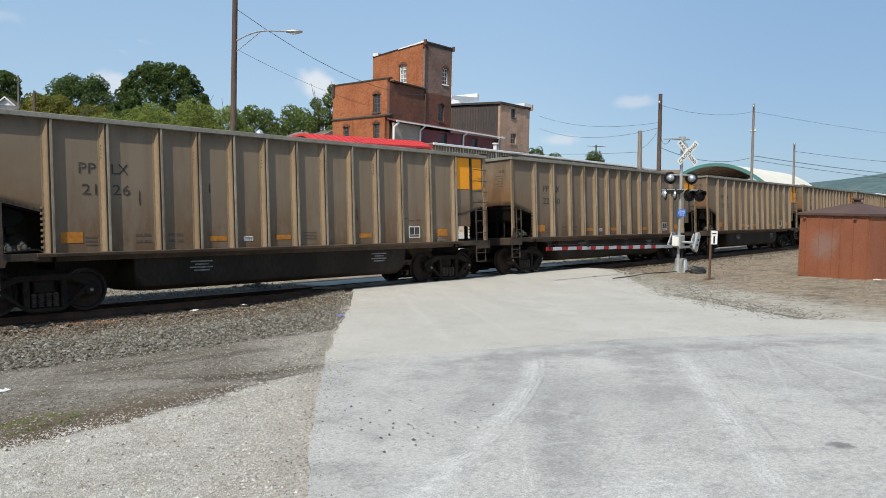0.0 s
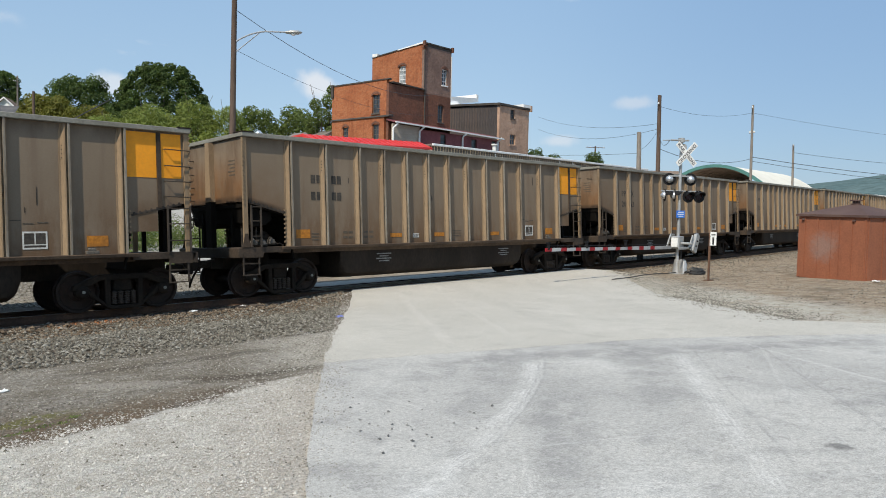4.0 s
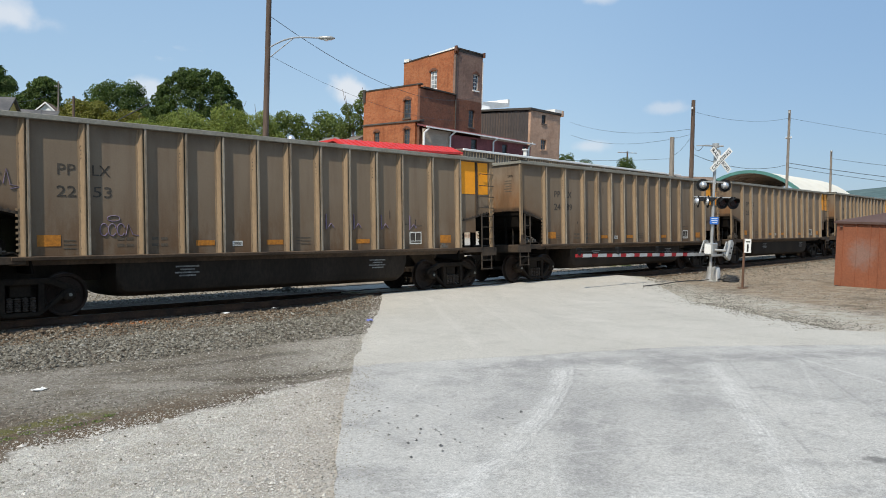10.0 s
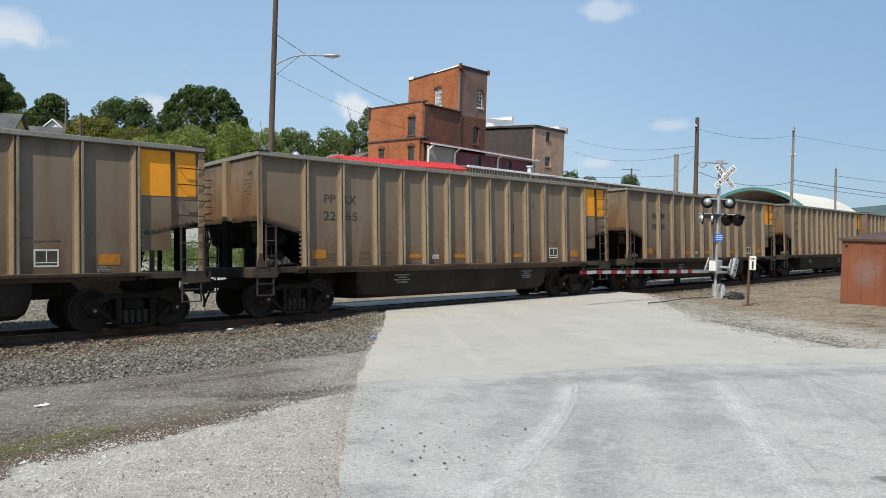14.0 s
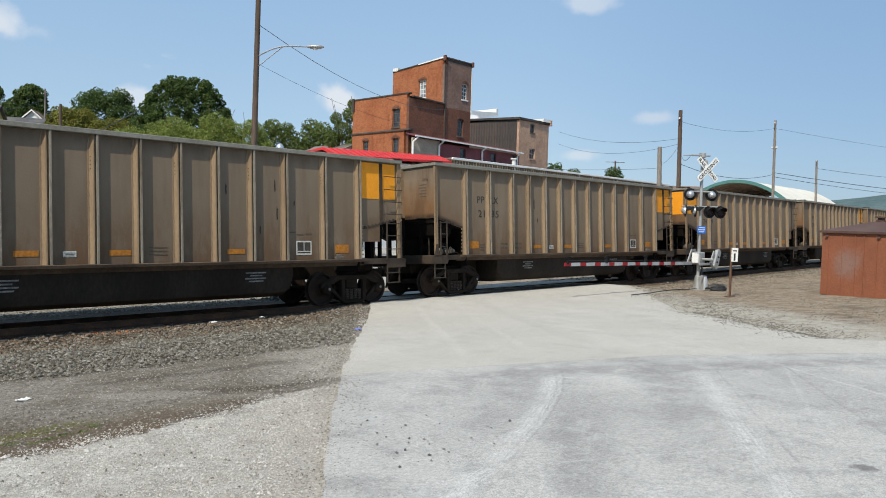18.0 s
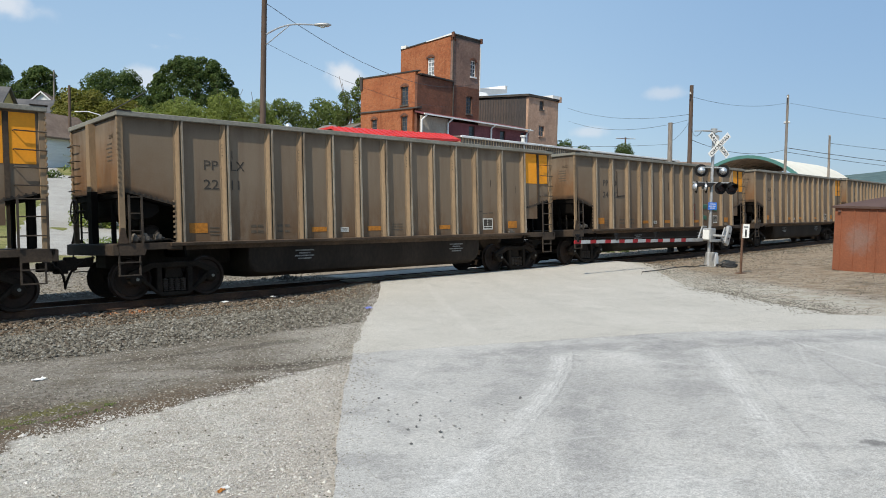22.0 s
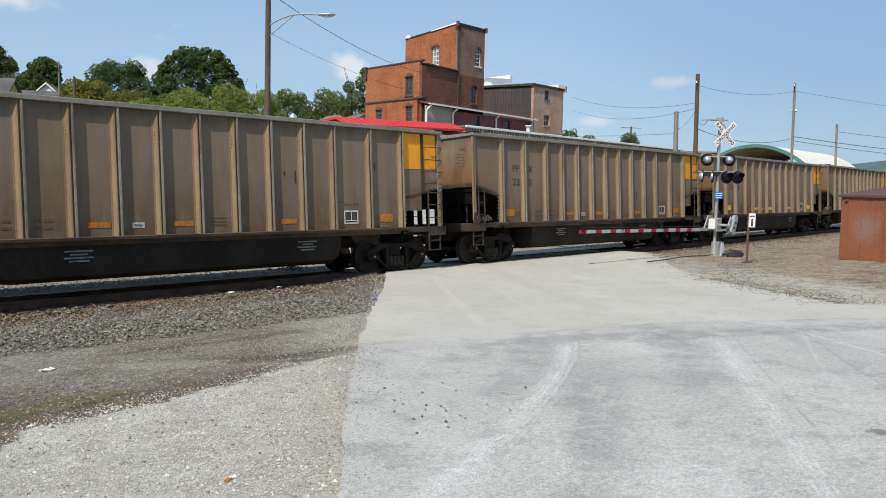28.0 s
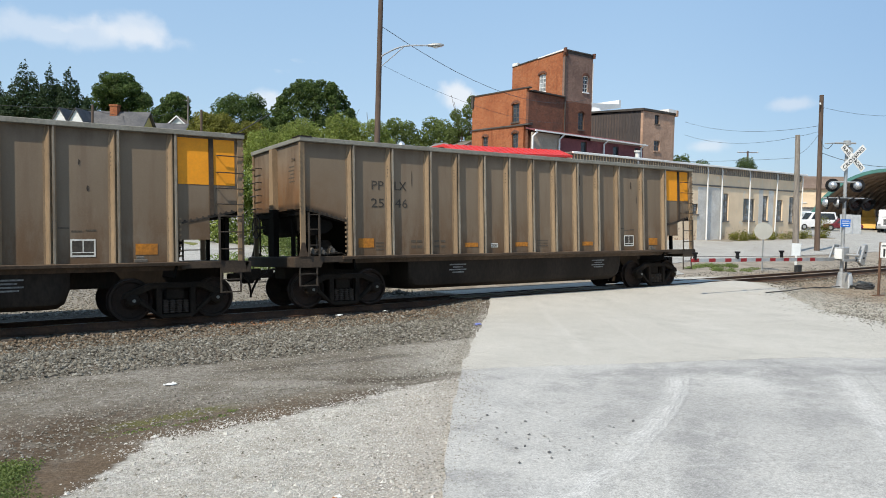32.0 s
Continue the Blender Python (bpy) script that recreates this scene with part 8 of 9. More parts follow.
    wires("wire", (70.7, 29.4, 12.2), (51.4, 28.5, 10.6), 0.5, 0.012)
    wires("wire", (12.2, 86.0, 12.8), (-30.0, 90.0, 14.5), 1.0, 0.025)
    wires("wire", (12.2, 86.0, 12.8), (33.1, 128.1, 20.0), 1.4, 0.025)
    wires("guy_wire", (23.8, 86.2, 8.8), (31.5, 84.5, 14.0), 0.0, 0.06, "pale guy wire slanting among trees")
    s = pole("street_lamp", 28.2, 88.5, 4.6, 11.5, 0.09, (0, 0), ALUMINIUM, "white curved street lamp")
    tagged(s, category="street lamp")
    part("lamp_arm", Geo().tube([(0, 0, 6.2), (-0.6, 0.4, 6.7), (-1.6, 1.0, 7.0), (-2.8, 1.7, 6.9)], 0.06, 8), SIGN_WHITE, s, "white curved arm")


build_signal()
build_gate_arm()
build_small_sign()
build_back_signs()
build_hut()
build_poles()


def build_cable_heap():
    rnd = random.Random(3)
    g = Geo()
    for k in range(5):
        z = 0.10 + 0.03 * k
        c = Vector((27.6 + 0.10 * rnd.random(), 13.35 + 0.1 * rnd.random(), z))
        pts = [c + Vector((math.cos(i * 0.7) * (0.34 - 0.03 * k), math.sin(i * 0.7) * (0.26 - 0.02 * k), 0.02 * math.sin(i * 1.9))) for i in range(10)]
        g.tube(pts, 0.045, 6)
    g.tube([(27.4, 14.0, 0.06), (27.5, 13.8, 0.14), (27.5, 13.5, 0.12)], 0.04, 6)
    solid("cable_coil", g, SIGN_BLACK, "coil of black cable beside the signal base", "cable")
    pts = [(27.2 - k * 0.5, 14.1 + 0.04 * math.sin(k * 1.3) - 0.05 * k, land(27.2 - k * 0.5, 14.0) + 0.07) for k in range(12)]
    solid("cable", Geo().tube(pts, 0.02, 6), SIGN_BLACK, "black cable lying on the asphalt edge", "cable")


build_cable_heap()


# ---- vehicles in the far lot ----
CAR_WHITE = surface("white_car_paint", (0.78, 0.78, 0.78), (0.72, 0.72, 0.73), 0.25, 0, 0.8, 10, 0.04, 0.0, spec=0.5)
CAR_RED = surface("dark_red_car_paint", (0.16, 0.02, 0.03), (0.13, 0.018, 0.025), 0.25, 0, 0.8, 10, 0.04, 0.0, spec=0.5)
TYRE = surface("black_tyre", (0.02, 0.02, 0.02), (0.03, 0.03, 0.03), 0.85, 0, 3, 20, 0.15, 0.05)
MACHINE = surface("yellow_machine_paint", (0.62, 0.34, 0.05), (0.5, 0.27, 0.045), 0.55, 0, 1, 10, 0.2, 0.05)


def vehicle(name, m, paint, length, width, height, bonnet, label):
    b = thing(name, m, label, "car", "vehicles parked in the lot")
    w = width / 2
    low = 0.32
    waist = height * 0.55
    prof = [(0.05, low), (length - 0.05, low), (length, waist * 0.8), (length - 0.15, waist), (bonnet + 0.0, waist + 0.05), (0.1, waist * 0.92), (0.0, waist * 0.7)]
    part("body", Geo().prism(prof, "y", -w, w), paint, b, "", 0.06)
    cab = [(bonnet, waist), (bonnet + 0.55, height - 0.08), (bonnet + 0.8, height), (length - 0.45, height), (length - 0.15, waist)]
    part("cabin", Geo().prism(cab, "y", -w + 0.1, w - 0.1), paint, b, "", 0.05)
    for s in (-1, 1):
        y0, y1 = sorted((s * (w - 0.1), s * (w - 0.085)))
        part("side_window", Geo().prism([(bonnet + 0.35, waist + 0.08), (bonnet + 0.75, height - 0.14), (length - 0.6, height - 0.14), (length - 0.42, waist + 0.08)], "y", y0, y1), PANE, b)
    g = Geo().add([(bonnet + 0.02, -w + 0.2, waist + 0.08), (bonnet + 0.02, w - 0.2, waist + 0.08), (bonnet + 0.48, w - 0.2, height - 0.12), (bonnet + 0.48, -w + 0.2, height - 0.12)], [(0, 1, 2, 3)])
    g.v = [(x - 0.02, y, z + 0.02) for x, y, z in g.v]
    part("windscreen", g, PANE, b)
    for x in (0.85, length - 0.85):
        for s in (-1, 1):
            wh = part("wheel", Geo().lathe([(s * (w - 0.2), 0.0), (s * (w - 0.2), 0.34), (s * (w + 0.02), 0.34), (s * (w + 0.02), 0.2)], "y", 18, (x, 0, 0.34)), TYRE, b)
            part("rim", Geo().lathe([(s * (w - 0.02), 0.2), (s * (w + 0.01), 0.2), (s * (w + 0.01), 0.0)], "y", 14, (x, 0, 0.34)), ALUMINIUM, wh)
    for s in (-1, 1):
        part("headlight", Geo().box(-0.02, 0.06, s * w * 0.7 - 0.14, s * w * 0.7 + 0.14, waist * 0.68, waist * 0.85), PALE_PANE, b)
    part("bumper", Geo().box(-0.08, 0.06, -w, w, low, low + 0.25), LAMP_BLACK, b, "", 0.03)
    return b


def build_lorry(m):
    """A long-nosed lorry: bonnet with a grille, split windscreen, cab, sleeper and flat bed."""
    b = thing("lorry", m, "white long-nosed lorry parked in the lot", "truck", "vehicles parked in the lot")
    part("bonnet", Geo().prism([(0.0, 0.75), (0.0, 1.75), (1.5, 1.95), (1.5, 0.75)], "y", -0.75, 0.75), CAR_WHITE, b, "", 0.08)
    part("cab", Geo().prism([(1.5, 0.75), (1.5, 2.0), (1.85, 2.75), (3.6, 2.8), (3.6, 0.75)], "y", -1.1, 1.1), CAR_WHITE, b, "", 0.06)
    for s in (-1, 1):
        part("windscreen", Geo().add([(1.48, s * 0.06, 2.02), (1.48, s * 0.98, 2.02), (1.80, s * 0.98, 2.66), (1.80, s * 0.06, 2.66), (1.46, s * 0.06, 2.02), (1.46, s * 0.98, 2.02), (1.78, s * 0.98, 2.66), (1.78, s * 0.06, 2.66)], [(0, 1, 2, 3), (4, 5, 6, 7), (0, 1, 5, 4), (2, 3, 7, 6)]), PANE, b)
        part("fender", Geo().prism([(0.05, 0.7), (0.1, 1.15), (0.5, 1.35), (1.0, 1.2), (1.3, 0.7)], "y", *sorted((s * 0.76, s * 1.12))), CAR_WHITE, b, "", 0.04)
        part("headlight", Geo().box(-0.03, 0.05, s * 0.92 - 0.14, s * 0.92 + 0.14, 0.92, 1.1), PALE_PANE, b)
        part("mirror", Geo().box(1.5, 1.58, s * 1.3 - 0.1, s * 1.3 + 0.1, 2.0, 2.55), LAMP_BLACK, b)
        for x in (0.65, 5.2, 6.4):
            wheel = part("wheel", Geo().lathe([(s * 0.75, 0.0), (s * 0.75, 0.5), (s * 1.08, 0.5), (s * 1.08, 0.28)], "y", 18, (x, 0, 0.5)), TYRE, b)
            part("rim", Geo().lathe([(s * 1.0, 0.28), (s * 1.04, 0.28), (s * 1.04, 0.0)], "y", 14, (x, 0, 0.5)), ALUMINIUM, wheel)
    grille = part("grille", Geo().box(-0.04, 0.01, -0.5, 0.5, 0.95, 1.65), ALUMINIUM, b, "chrome grille")
    for k in range(7):
        part("grille_bar", Geo().box(-0.055, -0.04, -0.46, 0.46, 1.0 + k * 0.09, 1.04 + k * 0.09), LAMP_BLACK, grille)
    part("bumper", Geo().box(-0.16, 0.04, -1.15, 1.15, 0.5, 0.8), ALUMINIUM, b, "bright bumper", 0.04)
    part("flat_bed", Geo().box(3.7, 7.4, -1.2, 1.2, 0.95, 1.2), LAMP_BLACK, b)


def build_lot():
    def spot(x, y, turn):
        return Matrix.Translation((x, y, land(x, y) + 0.03)) @ pose(0, 0, 0, 0, 0, turn)
    vehicle("van", spot(82.6, 48.6, -35), CAR_WHITE, 4.9, 1.95, 2.1, 1.3, "white van parked beyond the street")
    vehicle("car", spot(84.8, 46.6, -40), CAR_RED, 4.5, 1.8, 1.45, 1.2, "dark red car parked beyond the street")
    vehicle("car", spot(92.5, 50.0, 160), CAR_WHITE, 4.5, 1.8, 1.5, 1.2, "white car parked near the garages")
    build_lorry(spot(91.0, 41.9, 22))
    b = thing("loader", spot(97.5, 47.5, 20), "yellow wheeled loader standing in the lot", "machine")
    part("body", Geo().prism([(0, 0.7), (3.6, 0.7), (3.6, 1.5), (2.4, 1.7), (0, 1.6)], "y", -0.9, 0.9), MACHINE, b, "", 0.05)
    part("cab", Geo().box(1.3, 2.5, -0.7, 0.7, 1.6, 2.7), MACHINE, b, "", 0.05)
    part("bucket", Geo().prism([(-1.2, 0.2), (-0.4, 0.2), (-0.1, 1.0), (-0.7, 1.1)], "y", -1.1, 1.1), MACHINE, b)
    for x in (0.7, 2.9):
        for s in (-1, 1):
            part("wheel", Geo().lathe([(s * 0.7, 0.0), (s * 0.7, 0.55), (s * 1.05, 0.55), (s * 1.05, 0.0)], "y", 16, (x, 0, 0.55)), TYRE, b)
    for k, (x, y, t) in enumerate(((81.3, 41.7, 12), (82.4, 41.3, 12))):
        p = thing("steel_panel", spot(x, y, t - 60), "tall grey steel panel leaning in the lot", "panel", "steel panels")
        part("sheet", Geo().add([(-0.6, 0, 0), (0.6, 0, 0), (0.6, 0.5, 2.1), (-0.6, 0.5, 2.1), (-0.6, 0.06, 0), (0.6, 0.06, 0), (0.6, 0.56, 2.1), (-0.6, 0.56, 2.1)], [(0, 1, 2, 3), (7, 6, 5, 4), (0, 4, 5, 1), (1, 5, 6, 2), (2, 6, 7, 3), (3, 7, 4, 0)]), ALUMINIUM, p)
        part("prop", Geo().tube([(0, 1.1, 0), (0, 0.5, 1.9)], 0.04, 6), ALUMINIUM, p)
    f = thing("chain_fence", spot(86, 52.5, 20), "low grey fence behind the lot", "fence")
    for i in range(12):
        part("post", Geo().cyl((i * 2.2, 0, -0.2), (i * 2.2, 0, 1.9), 0.05, 0.05, 6), ALUMINIUM, f)
    for z in (0.4, 0.9, 1.4, 1.85):
        part("rail", Geo().tube([(0, 0, z), (24.2, 0, z)], 0.025, 5), ALUMINIUM, f)


build_lot()

# ---- trees, hedges, hills ----
BARK = surface("bark", (0.10, 0.075, 0.055), (0.15, 0.115, 0.09), 0.9, 0, 2, 16, 0.3, 0.4, (1, 1, 0.2))
LEAF_DARK = foliage("dark_leaves", (0.036, 0.062, 0.017), (0.120, 0.170, 0.052))
LEAF_MID = foliage("green_leaves", (0.060, 0.09, 0.024), (0.20, 0.245, 0.075))
LEAF_LIGHT = foliage("light_leaves", (0.10, 0.14, 0.04), (0.22, 0.27, 0.095))
LEAF_SUMAC = foliage("sumac_leaves", (0.125, 0.165, 0.035), (0.30, 0.345, 0.10))
LEAF_YELLOW = foliage("yellowing_leaves", (0.115, 0.125, 0.025), (0.26, 0.245, 0.06))
LEAF_CONIFER = foliage("conifer_needles", (0.022, 0.040, 0.020), (0.055, 0.085, 0.040))
LEAF_RUSSET = foliage("russet_leaves", (0.10, 0.055, 0.02), (0.21, 0.12, 0.045))


def leaf_cloud(lobes, count, size, seed, shell=0.7, slim=0.55):
    """Small leaf clumps scattered through the outer part of many lobes, as one mesh's vertices and faces."""
    rnd = np.random.RandomState(seed)
    lobes = np.array(lobes, float)
    count, size = int(count * 1.7), size * 0.74
    vol = lobes[:, 3] * lobes[:, 4] + lobes[:, 4] * lobes[:, 5]
    pick = rnd.choice(len(lobes), count, p=vol / vol.sum())
    d = rnd.normal(size=(count, 3))
    d /= np.linalg.norm(d, axis=1)[:, None]
    r = shell + (1.06 - shell) * rnd.rand(count) ** 0.6 + 0.10 * rnd.rand(count) ** 5
    wob = 1 + 0.13 * np.sin(d[:, 0] * 7 + pick) * np.cos(d[:, 2] * 6 + pick * 1.7)
    c = lobes[pick, :3] + d * lobes[pick, 3:] * (r * wob)[:, None]
    n = d + (0, 0, 0.35) + rnd.normal(size=(count, 3)) * 0.7
    n /= np.linalg.norm(n, axis=1)[:, None]
    a = np.cross(n, rnd.normal(size=(count, 3)))
    a /= np.linalg.norm(a, axis=1)[:, None]
    b = np.cross(n, a)
    s = size * (0.55 + 0.9 * rnd.rand(count))[:, None]
    v = np.stack([c - a * s, c - b * s * slim + n * s * 0.25, c + a * s, c + b * s * slim + n * s * 0.2], 1).reshape(-1, 3)
    f = np.arange(count * 4).reshape(-1, 4)
    return v, f


def tree(x, y, z0, lobes, leaf, count, size, seed, label, name="tree", trunk=0.3, bare=(), slim=0.55):
    """Trunk with limbs that reach into the crown's lobes (given relative to the foot)."""
    b = thing(name, Matrix.Translation((x, y, z0)), label, "tree", "trees on the hill")
    rnd = random.Random(seed)
    top = max(l[2] for l in lobes) * 0.8
    g = Geo()
    pts = [Vector((0.15 * rnd.uniform(-1, 1) * k, 0.15 * rnd.uniform(-1, 1) * k, top * k / 5)) for k in range(6)]
    for k in range(5):
        g.cyl(pts[k] - Vector((0, 0, 0.3 if k == 0 else 0.05)), pts[k + 1], trunk * (1 - k * 0.16), trunk * (1 - (k + 1) * 0.16), 9)
    part("trunk", g, BARK, b)
    g = Geo()
    for l in lobes[:14]:
        p = pts[min(4, max(1, int(5 * (l[2] * 0.55) / max(top, 0.1))))]
        q = Vector(l[:3])
        m = p.lerp(q, 0.5) + Vector((0, 0, -0.05 * (q - p).length))
        g.cyl(p, m, trunk * 0.4, trunk * 0.25, 6).cyl(m, q, trunk * 0.25, trunk * 0.08, 6)
    for q in bare:
        g.cyl(pts[4], q, trunk * 0.2, 0.02, 5)
    part("branching", g, BARK, b)
    v, f = leaf_cloud(lobes, count, size, seed, slim=slim)
    me = bpy.data.meshes.new("crown")
    me.from_pydata(v.tolist(), [], f.tolist())
    me.materials.append(leaf)
    part("crown", me, leaf, b)
    return b


def lobes_round(r, h0, h1, n, seed, jitter=0.3):
    """Lobes that stand out of a rounded crown of radius r between two heights, with gaps between them."""
    rnd = random.Random(seed)
    n = int(n * 1.6)
    out = [(0, 0, (h0 + h1) / 2, r * 0.68, r * 0.68, (h1 - h0) * 0.38)]
    for i in range(n):
        k = (i + 0.5) / n
        z = h0 + (h1 - h0) * (0.10 + 0.82 * k)
        w = r * math.sin(math.pi * (0.22 + 0.66 * k)) ** 0.8
        a = i * 2.4 + rnd.uniform(-0.4, 0.4)
        s = r * 1.75 / math.sqrt(n) * rnd.uniform(0.65, 1.0 + jitter)
        d = max(w - s * rnd.uniform(0.25, 1.25), 0.0)
        out.append((math.cos(a) * d, math.sin(a) * d, z, s, s, s * rnd.uniform(0.6, 0.85)))
    return out


def lobes_conifer(r, h0, h1, n, seed):
    rnd = random.Random(seed)
    out = []
    for i in range(n):
        k = i / (n - 1)
        z = h0 + (h1 - h0) * k
        w = r * (1 - k) ** 0.8 + 0.25
        for j in range(4 if k < 0.8 else 2):
            a = i * 1.3 + j * 1.57 + rnd.uniform(-0.3, 0.3)
            out.append((math.cos(a) * w * 0.6, math.sin(a) * w * 0.6, z + rnd.uniform(-0.2, 0.2), w * 0.5, w * 0.5, (h1 - h0) / n * 0.8))
    return out


def build_trees():
    z = land
    # broad dark maple
    tree(41.4, 94.4, z(41, 94), lobes_round(6.1, 2.5, 17.0, 150, 1, 0.10), LEAF_DARK, 44000, 0.175, 1, "big round dark green maple", trunk=0.45)
    # trees left of it
    tree(37.4, 113.0, z(37, 113), lobes_round(5.4, 3, 14.5, 60, 2, 0.3), LEAF_DARK, 19200, 0.186, 2, "dark green spreading tree", trunk=0.35)
    tree(41.5, 108.0, z(41, 108), lobes_round(4.8, 3, 11.2, 50, 3, 0.3), LEAF_DARK, 14400, 0.186, 3, "dark green tree with loose crown", trunk=0.3)
    tree(29.5, 101.0, z(29, 101), lobes_round(3.9, 1.5, 9.2, 44, 4, 0.3), LEAF_YELLOW, 12600, 0.174, 4, "yellowing locust tree on the hill", trunk=0.28)
    tree(33.0, 98.0, z(33, 98), lobes_round(3.8, 1, 8.8, 40, 5, 0.35), LEAF_YELLOW, 10800, 0.161, 5, "bushy yellow-green tree on the hill", trunk=0.25)
    # light green growth in front
    for i, (x, y, r, h) in enumerate(((31.5, 75.5, 3.2, 8.6), (35.0, 72.5, 3.0, 9.8), (37.3, 70.0, 2.6, 9.6), (28.5, 77.5, 2.8, 7.0))):
        tree(x, y, z(x, y), lobes_round(r * 1.05, 0.6, h, 40, 10 + i, 0.4), LEAF_SUMAC, 11000, 0.19, 10 + i, "light green ragged sumac growth", trunk=0.16, slim=0.22,
             bare=[(random.Random(i + k).uniform(-r, r) * 0.6, random.Random(i * 3 + k).uniform(-r, r) * 0.6, h * 1.03) for k in range(2)])
    tree(42.0, 71.8, z(42, 71), lobes_round(3.5, 1.0, 10.6, 44, 20, 0.35), LEAF_MID, 12000, 0.149, 20, "green bushy tree behind the shops", trunk=0.22)
    tree(45.2, 69.0, z(45, 69), lobes_round(3.1, 1.0, 11.0, 38, 21, 0.35), LEAF_MID, 11000, 0.149, 21, "green bushy tree behind the shops", trunk=0.2)
    tree(38.5, 67.5, z(38, 67), lobes_round(1.9, 1.0, 6.6, 12, 22, 0.5), LEAF_RUSSET, 4320, 0.124, 22, "small russet sapling behind the shops", trunk=0.12)
    scrag = [(-0.5, 0.4, 5.6, 0.9, 0.9, 1.2), (0.4, -0.4, 7.2, 0.9, 0.9, 1.0), (-0.3, 0.3, 8.8, 0.7, 0.7, 0.9), (0.8, -0.8, 9.2, 0.6, 0.6, 0.9), (-0.8, 0.8, 7.9, 0.55, 0.55, 0.8), (0.1, 0.0, 10.4, 0.55, 0.55, 0.7),
             (1.2, -1.1, 7.9, 0.45, 0.45, 0.8), (-0.7, 0.6, 10.0, 0.4, 0.4, 0.6), (0.9, -0.8, 10.9, 0.4, 0.4, 0.6), (0.2, -0.1, 11.5, 0.35, 0.35, 0.45), (0.2, -0.1, 4.2, 1.2, 1.2, 1.5), (1.0, -0.9, 6.2, 0.6, 0.6, 0.7)]
    tree(41.6, 58.6, z(41, 58), [(a * 1.35 + 0.3, c * 1.35 - 0.2, d, e * 1.3, e * 1.3, h) for a, c, d, e, e2, h in scrag], LEAF_MID, 9500, 0.13, 23, "tall scraggy tree with a bare top", trunk=0.17, bare=[(-1.0, 1.0, 12.0), (-0.8, 0.8, 11.4), (0.4, -0.4, 12.2)])
    tree(44.0, 60.5, z(44, 60), lobes_round(1.4, 1.0, 9.2, 9, 24, 0.5), LEAF_DARK, 3600, 0.124, 24, "thin dark tree behind the mill", trunk=0.14)
    # hill top
    for k, (x, y, r, top) in enumerate(((6.6, 147.5, 5.6, 23.0), (10.3, 145.3, 5.8, 27.0), (13.9, 142.9, 4.6, 26.0), (16.6, 141.3, 4.8, 25.6), (18.6, 135.0, 3.6, 20.4))):
        tree(x, y, z(x, y), lobes_conifer(r, 1.5, top - z(x, y), 13, 30 + k), LEAF_CONIFER, 15000, 0.23, 30 + k, "dark conifer on the hill", trunk=0.35)
    wide = [(math.cos(i * 2.4) * (0.8 + i * 0.21), math.sin(i * 2.4) * (0.8 + i * 0.21), 14.2 - 0.012 * i * i + 0.8 * math.cos(i * 1.7), 1.7, 1.7, 1.1) for i in range(20)]
    wide += [(math.cos(i * 2.4 + 1) * 2.6 + 1.2, math.sin(i * 2.4 + 1) * 2.6, 9.8 + (i % 3) * 0.9, 1.7, 1.7, 1.4) for i in range(7)]
    tree(24.6, 141.8, z(24, 141), wide, LEAF_DARK, 20000, 0.22, 33, "wide umbrella-shaped tree on the hill", trunk=0.4)
    tree(32.9, 136.0, z(32, 136), lobes_round(3.0, 6.5, 23.3 - z(32, 136), 24, 34, 0.3), LEAF_DARK, 12000, 0.2, 34, "round dark tree on the hill", trunk=0.3)
    tree(28.6, 137.0, z(28, 137), lobes_round(4.0, 2, 10.5, 18, 36, 0.5), LEAF_DARK, 10000, 0.2, 36, "dark bushy tree on the hill", trunk=0.3)
    tree(20.6, 132.0, z(20, 132), lobes_round(3.4, 1, 7.5, 14, 37, 0.5), LEAF_YELLOW, 8400, 0.186, 37, "yellow-green bushy tree on the hill", trunk=0.25)
    # beyond the warehouse
    for i, (x, y, h) in enumerate(((78.5, 62.0, 9.6), (81.5, 60.8, 8.6), (90.0, 60.0, 9.4), (74.0, 66.0, 11.2))):
        tree(x, y, z(x, y), lobes_round(1.9, 3.0, h, 12, 50 + i, 0.5), LEAF_DARK, 3840, 0.136, 50 + i, "dark tree behind the warehouse", trunk=0.2)


def bush(name, spots, leaf, count, size, seed, label):
    v, f = leaf_cloud(spots, count, size, seed, 0.3)
    me = bpy.data.meshes.new(name)
    me.from_pydata(v.tolist(), [], f.tolist())
    me.materials.append(leaf)
    return tagged(new(name, me), label, "bush", "", "stuff")


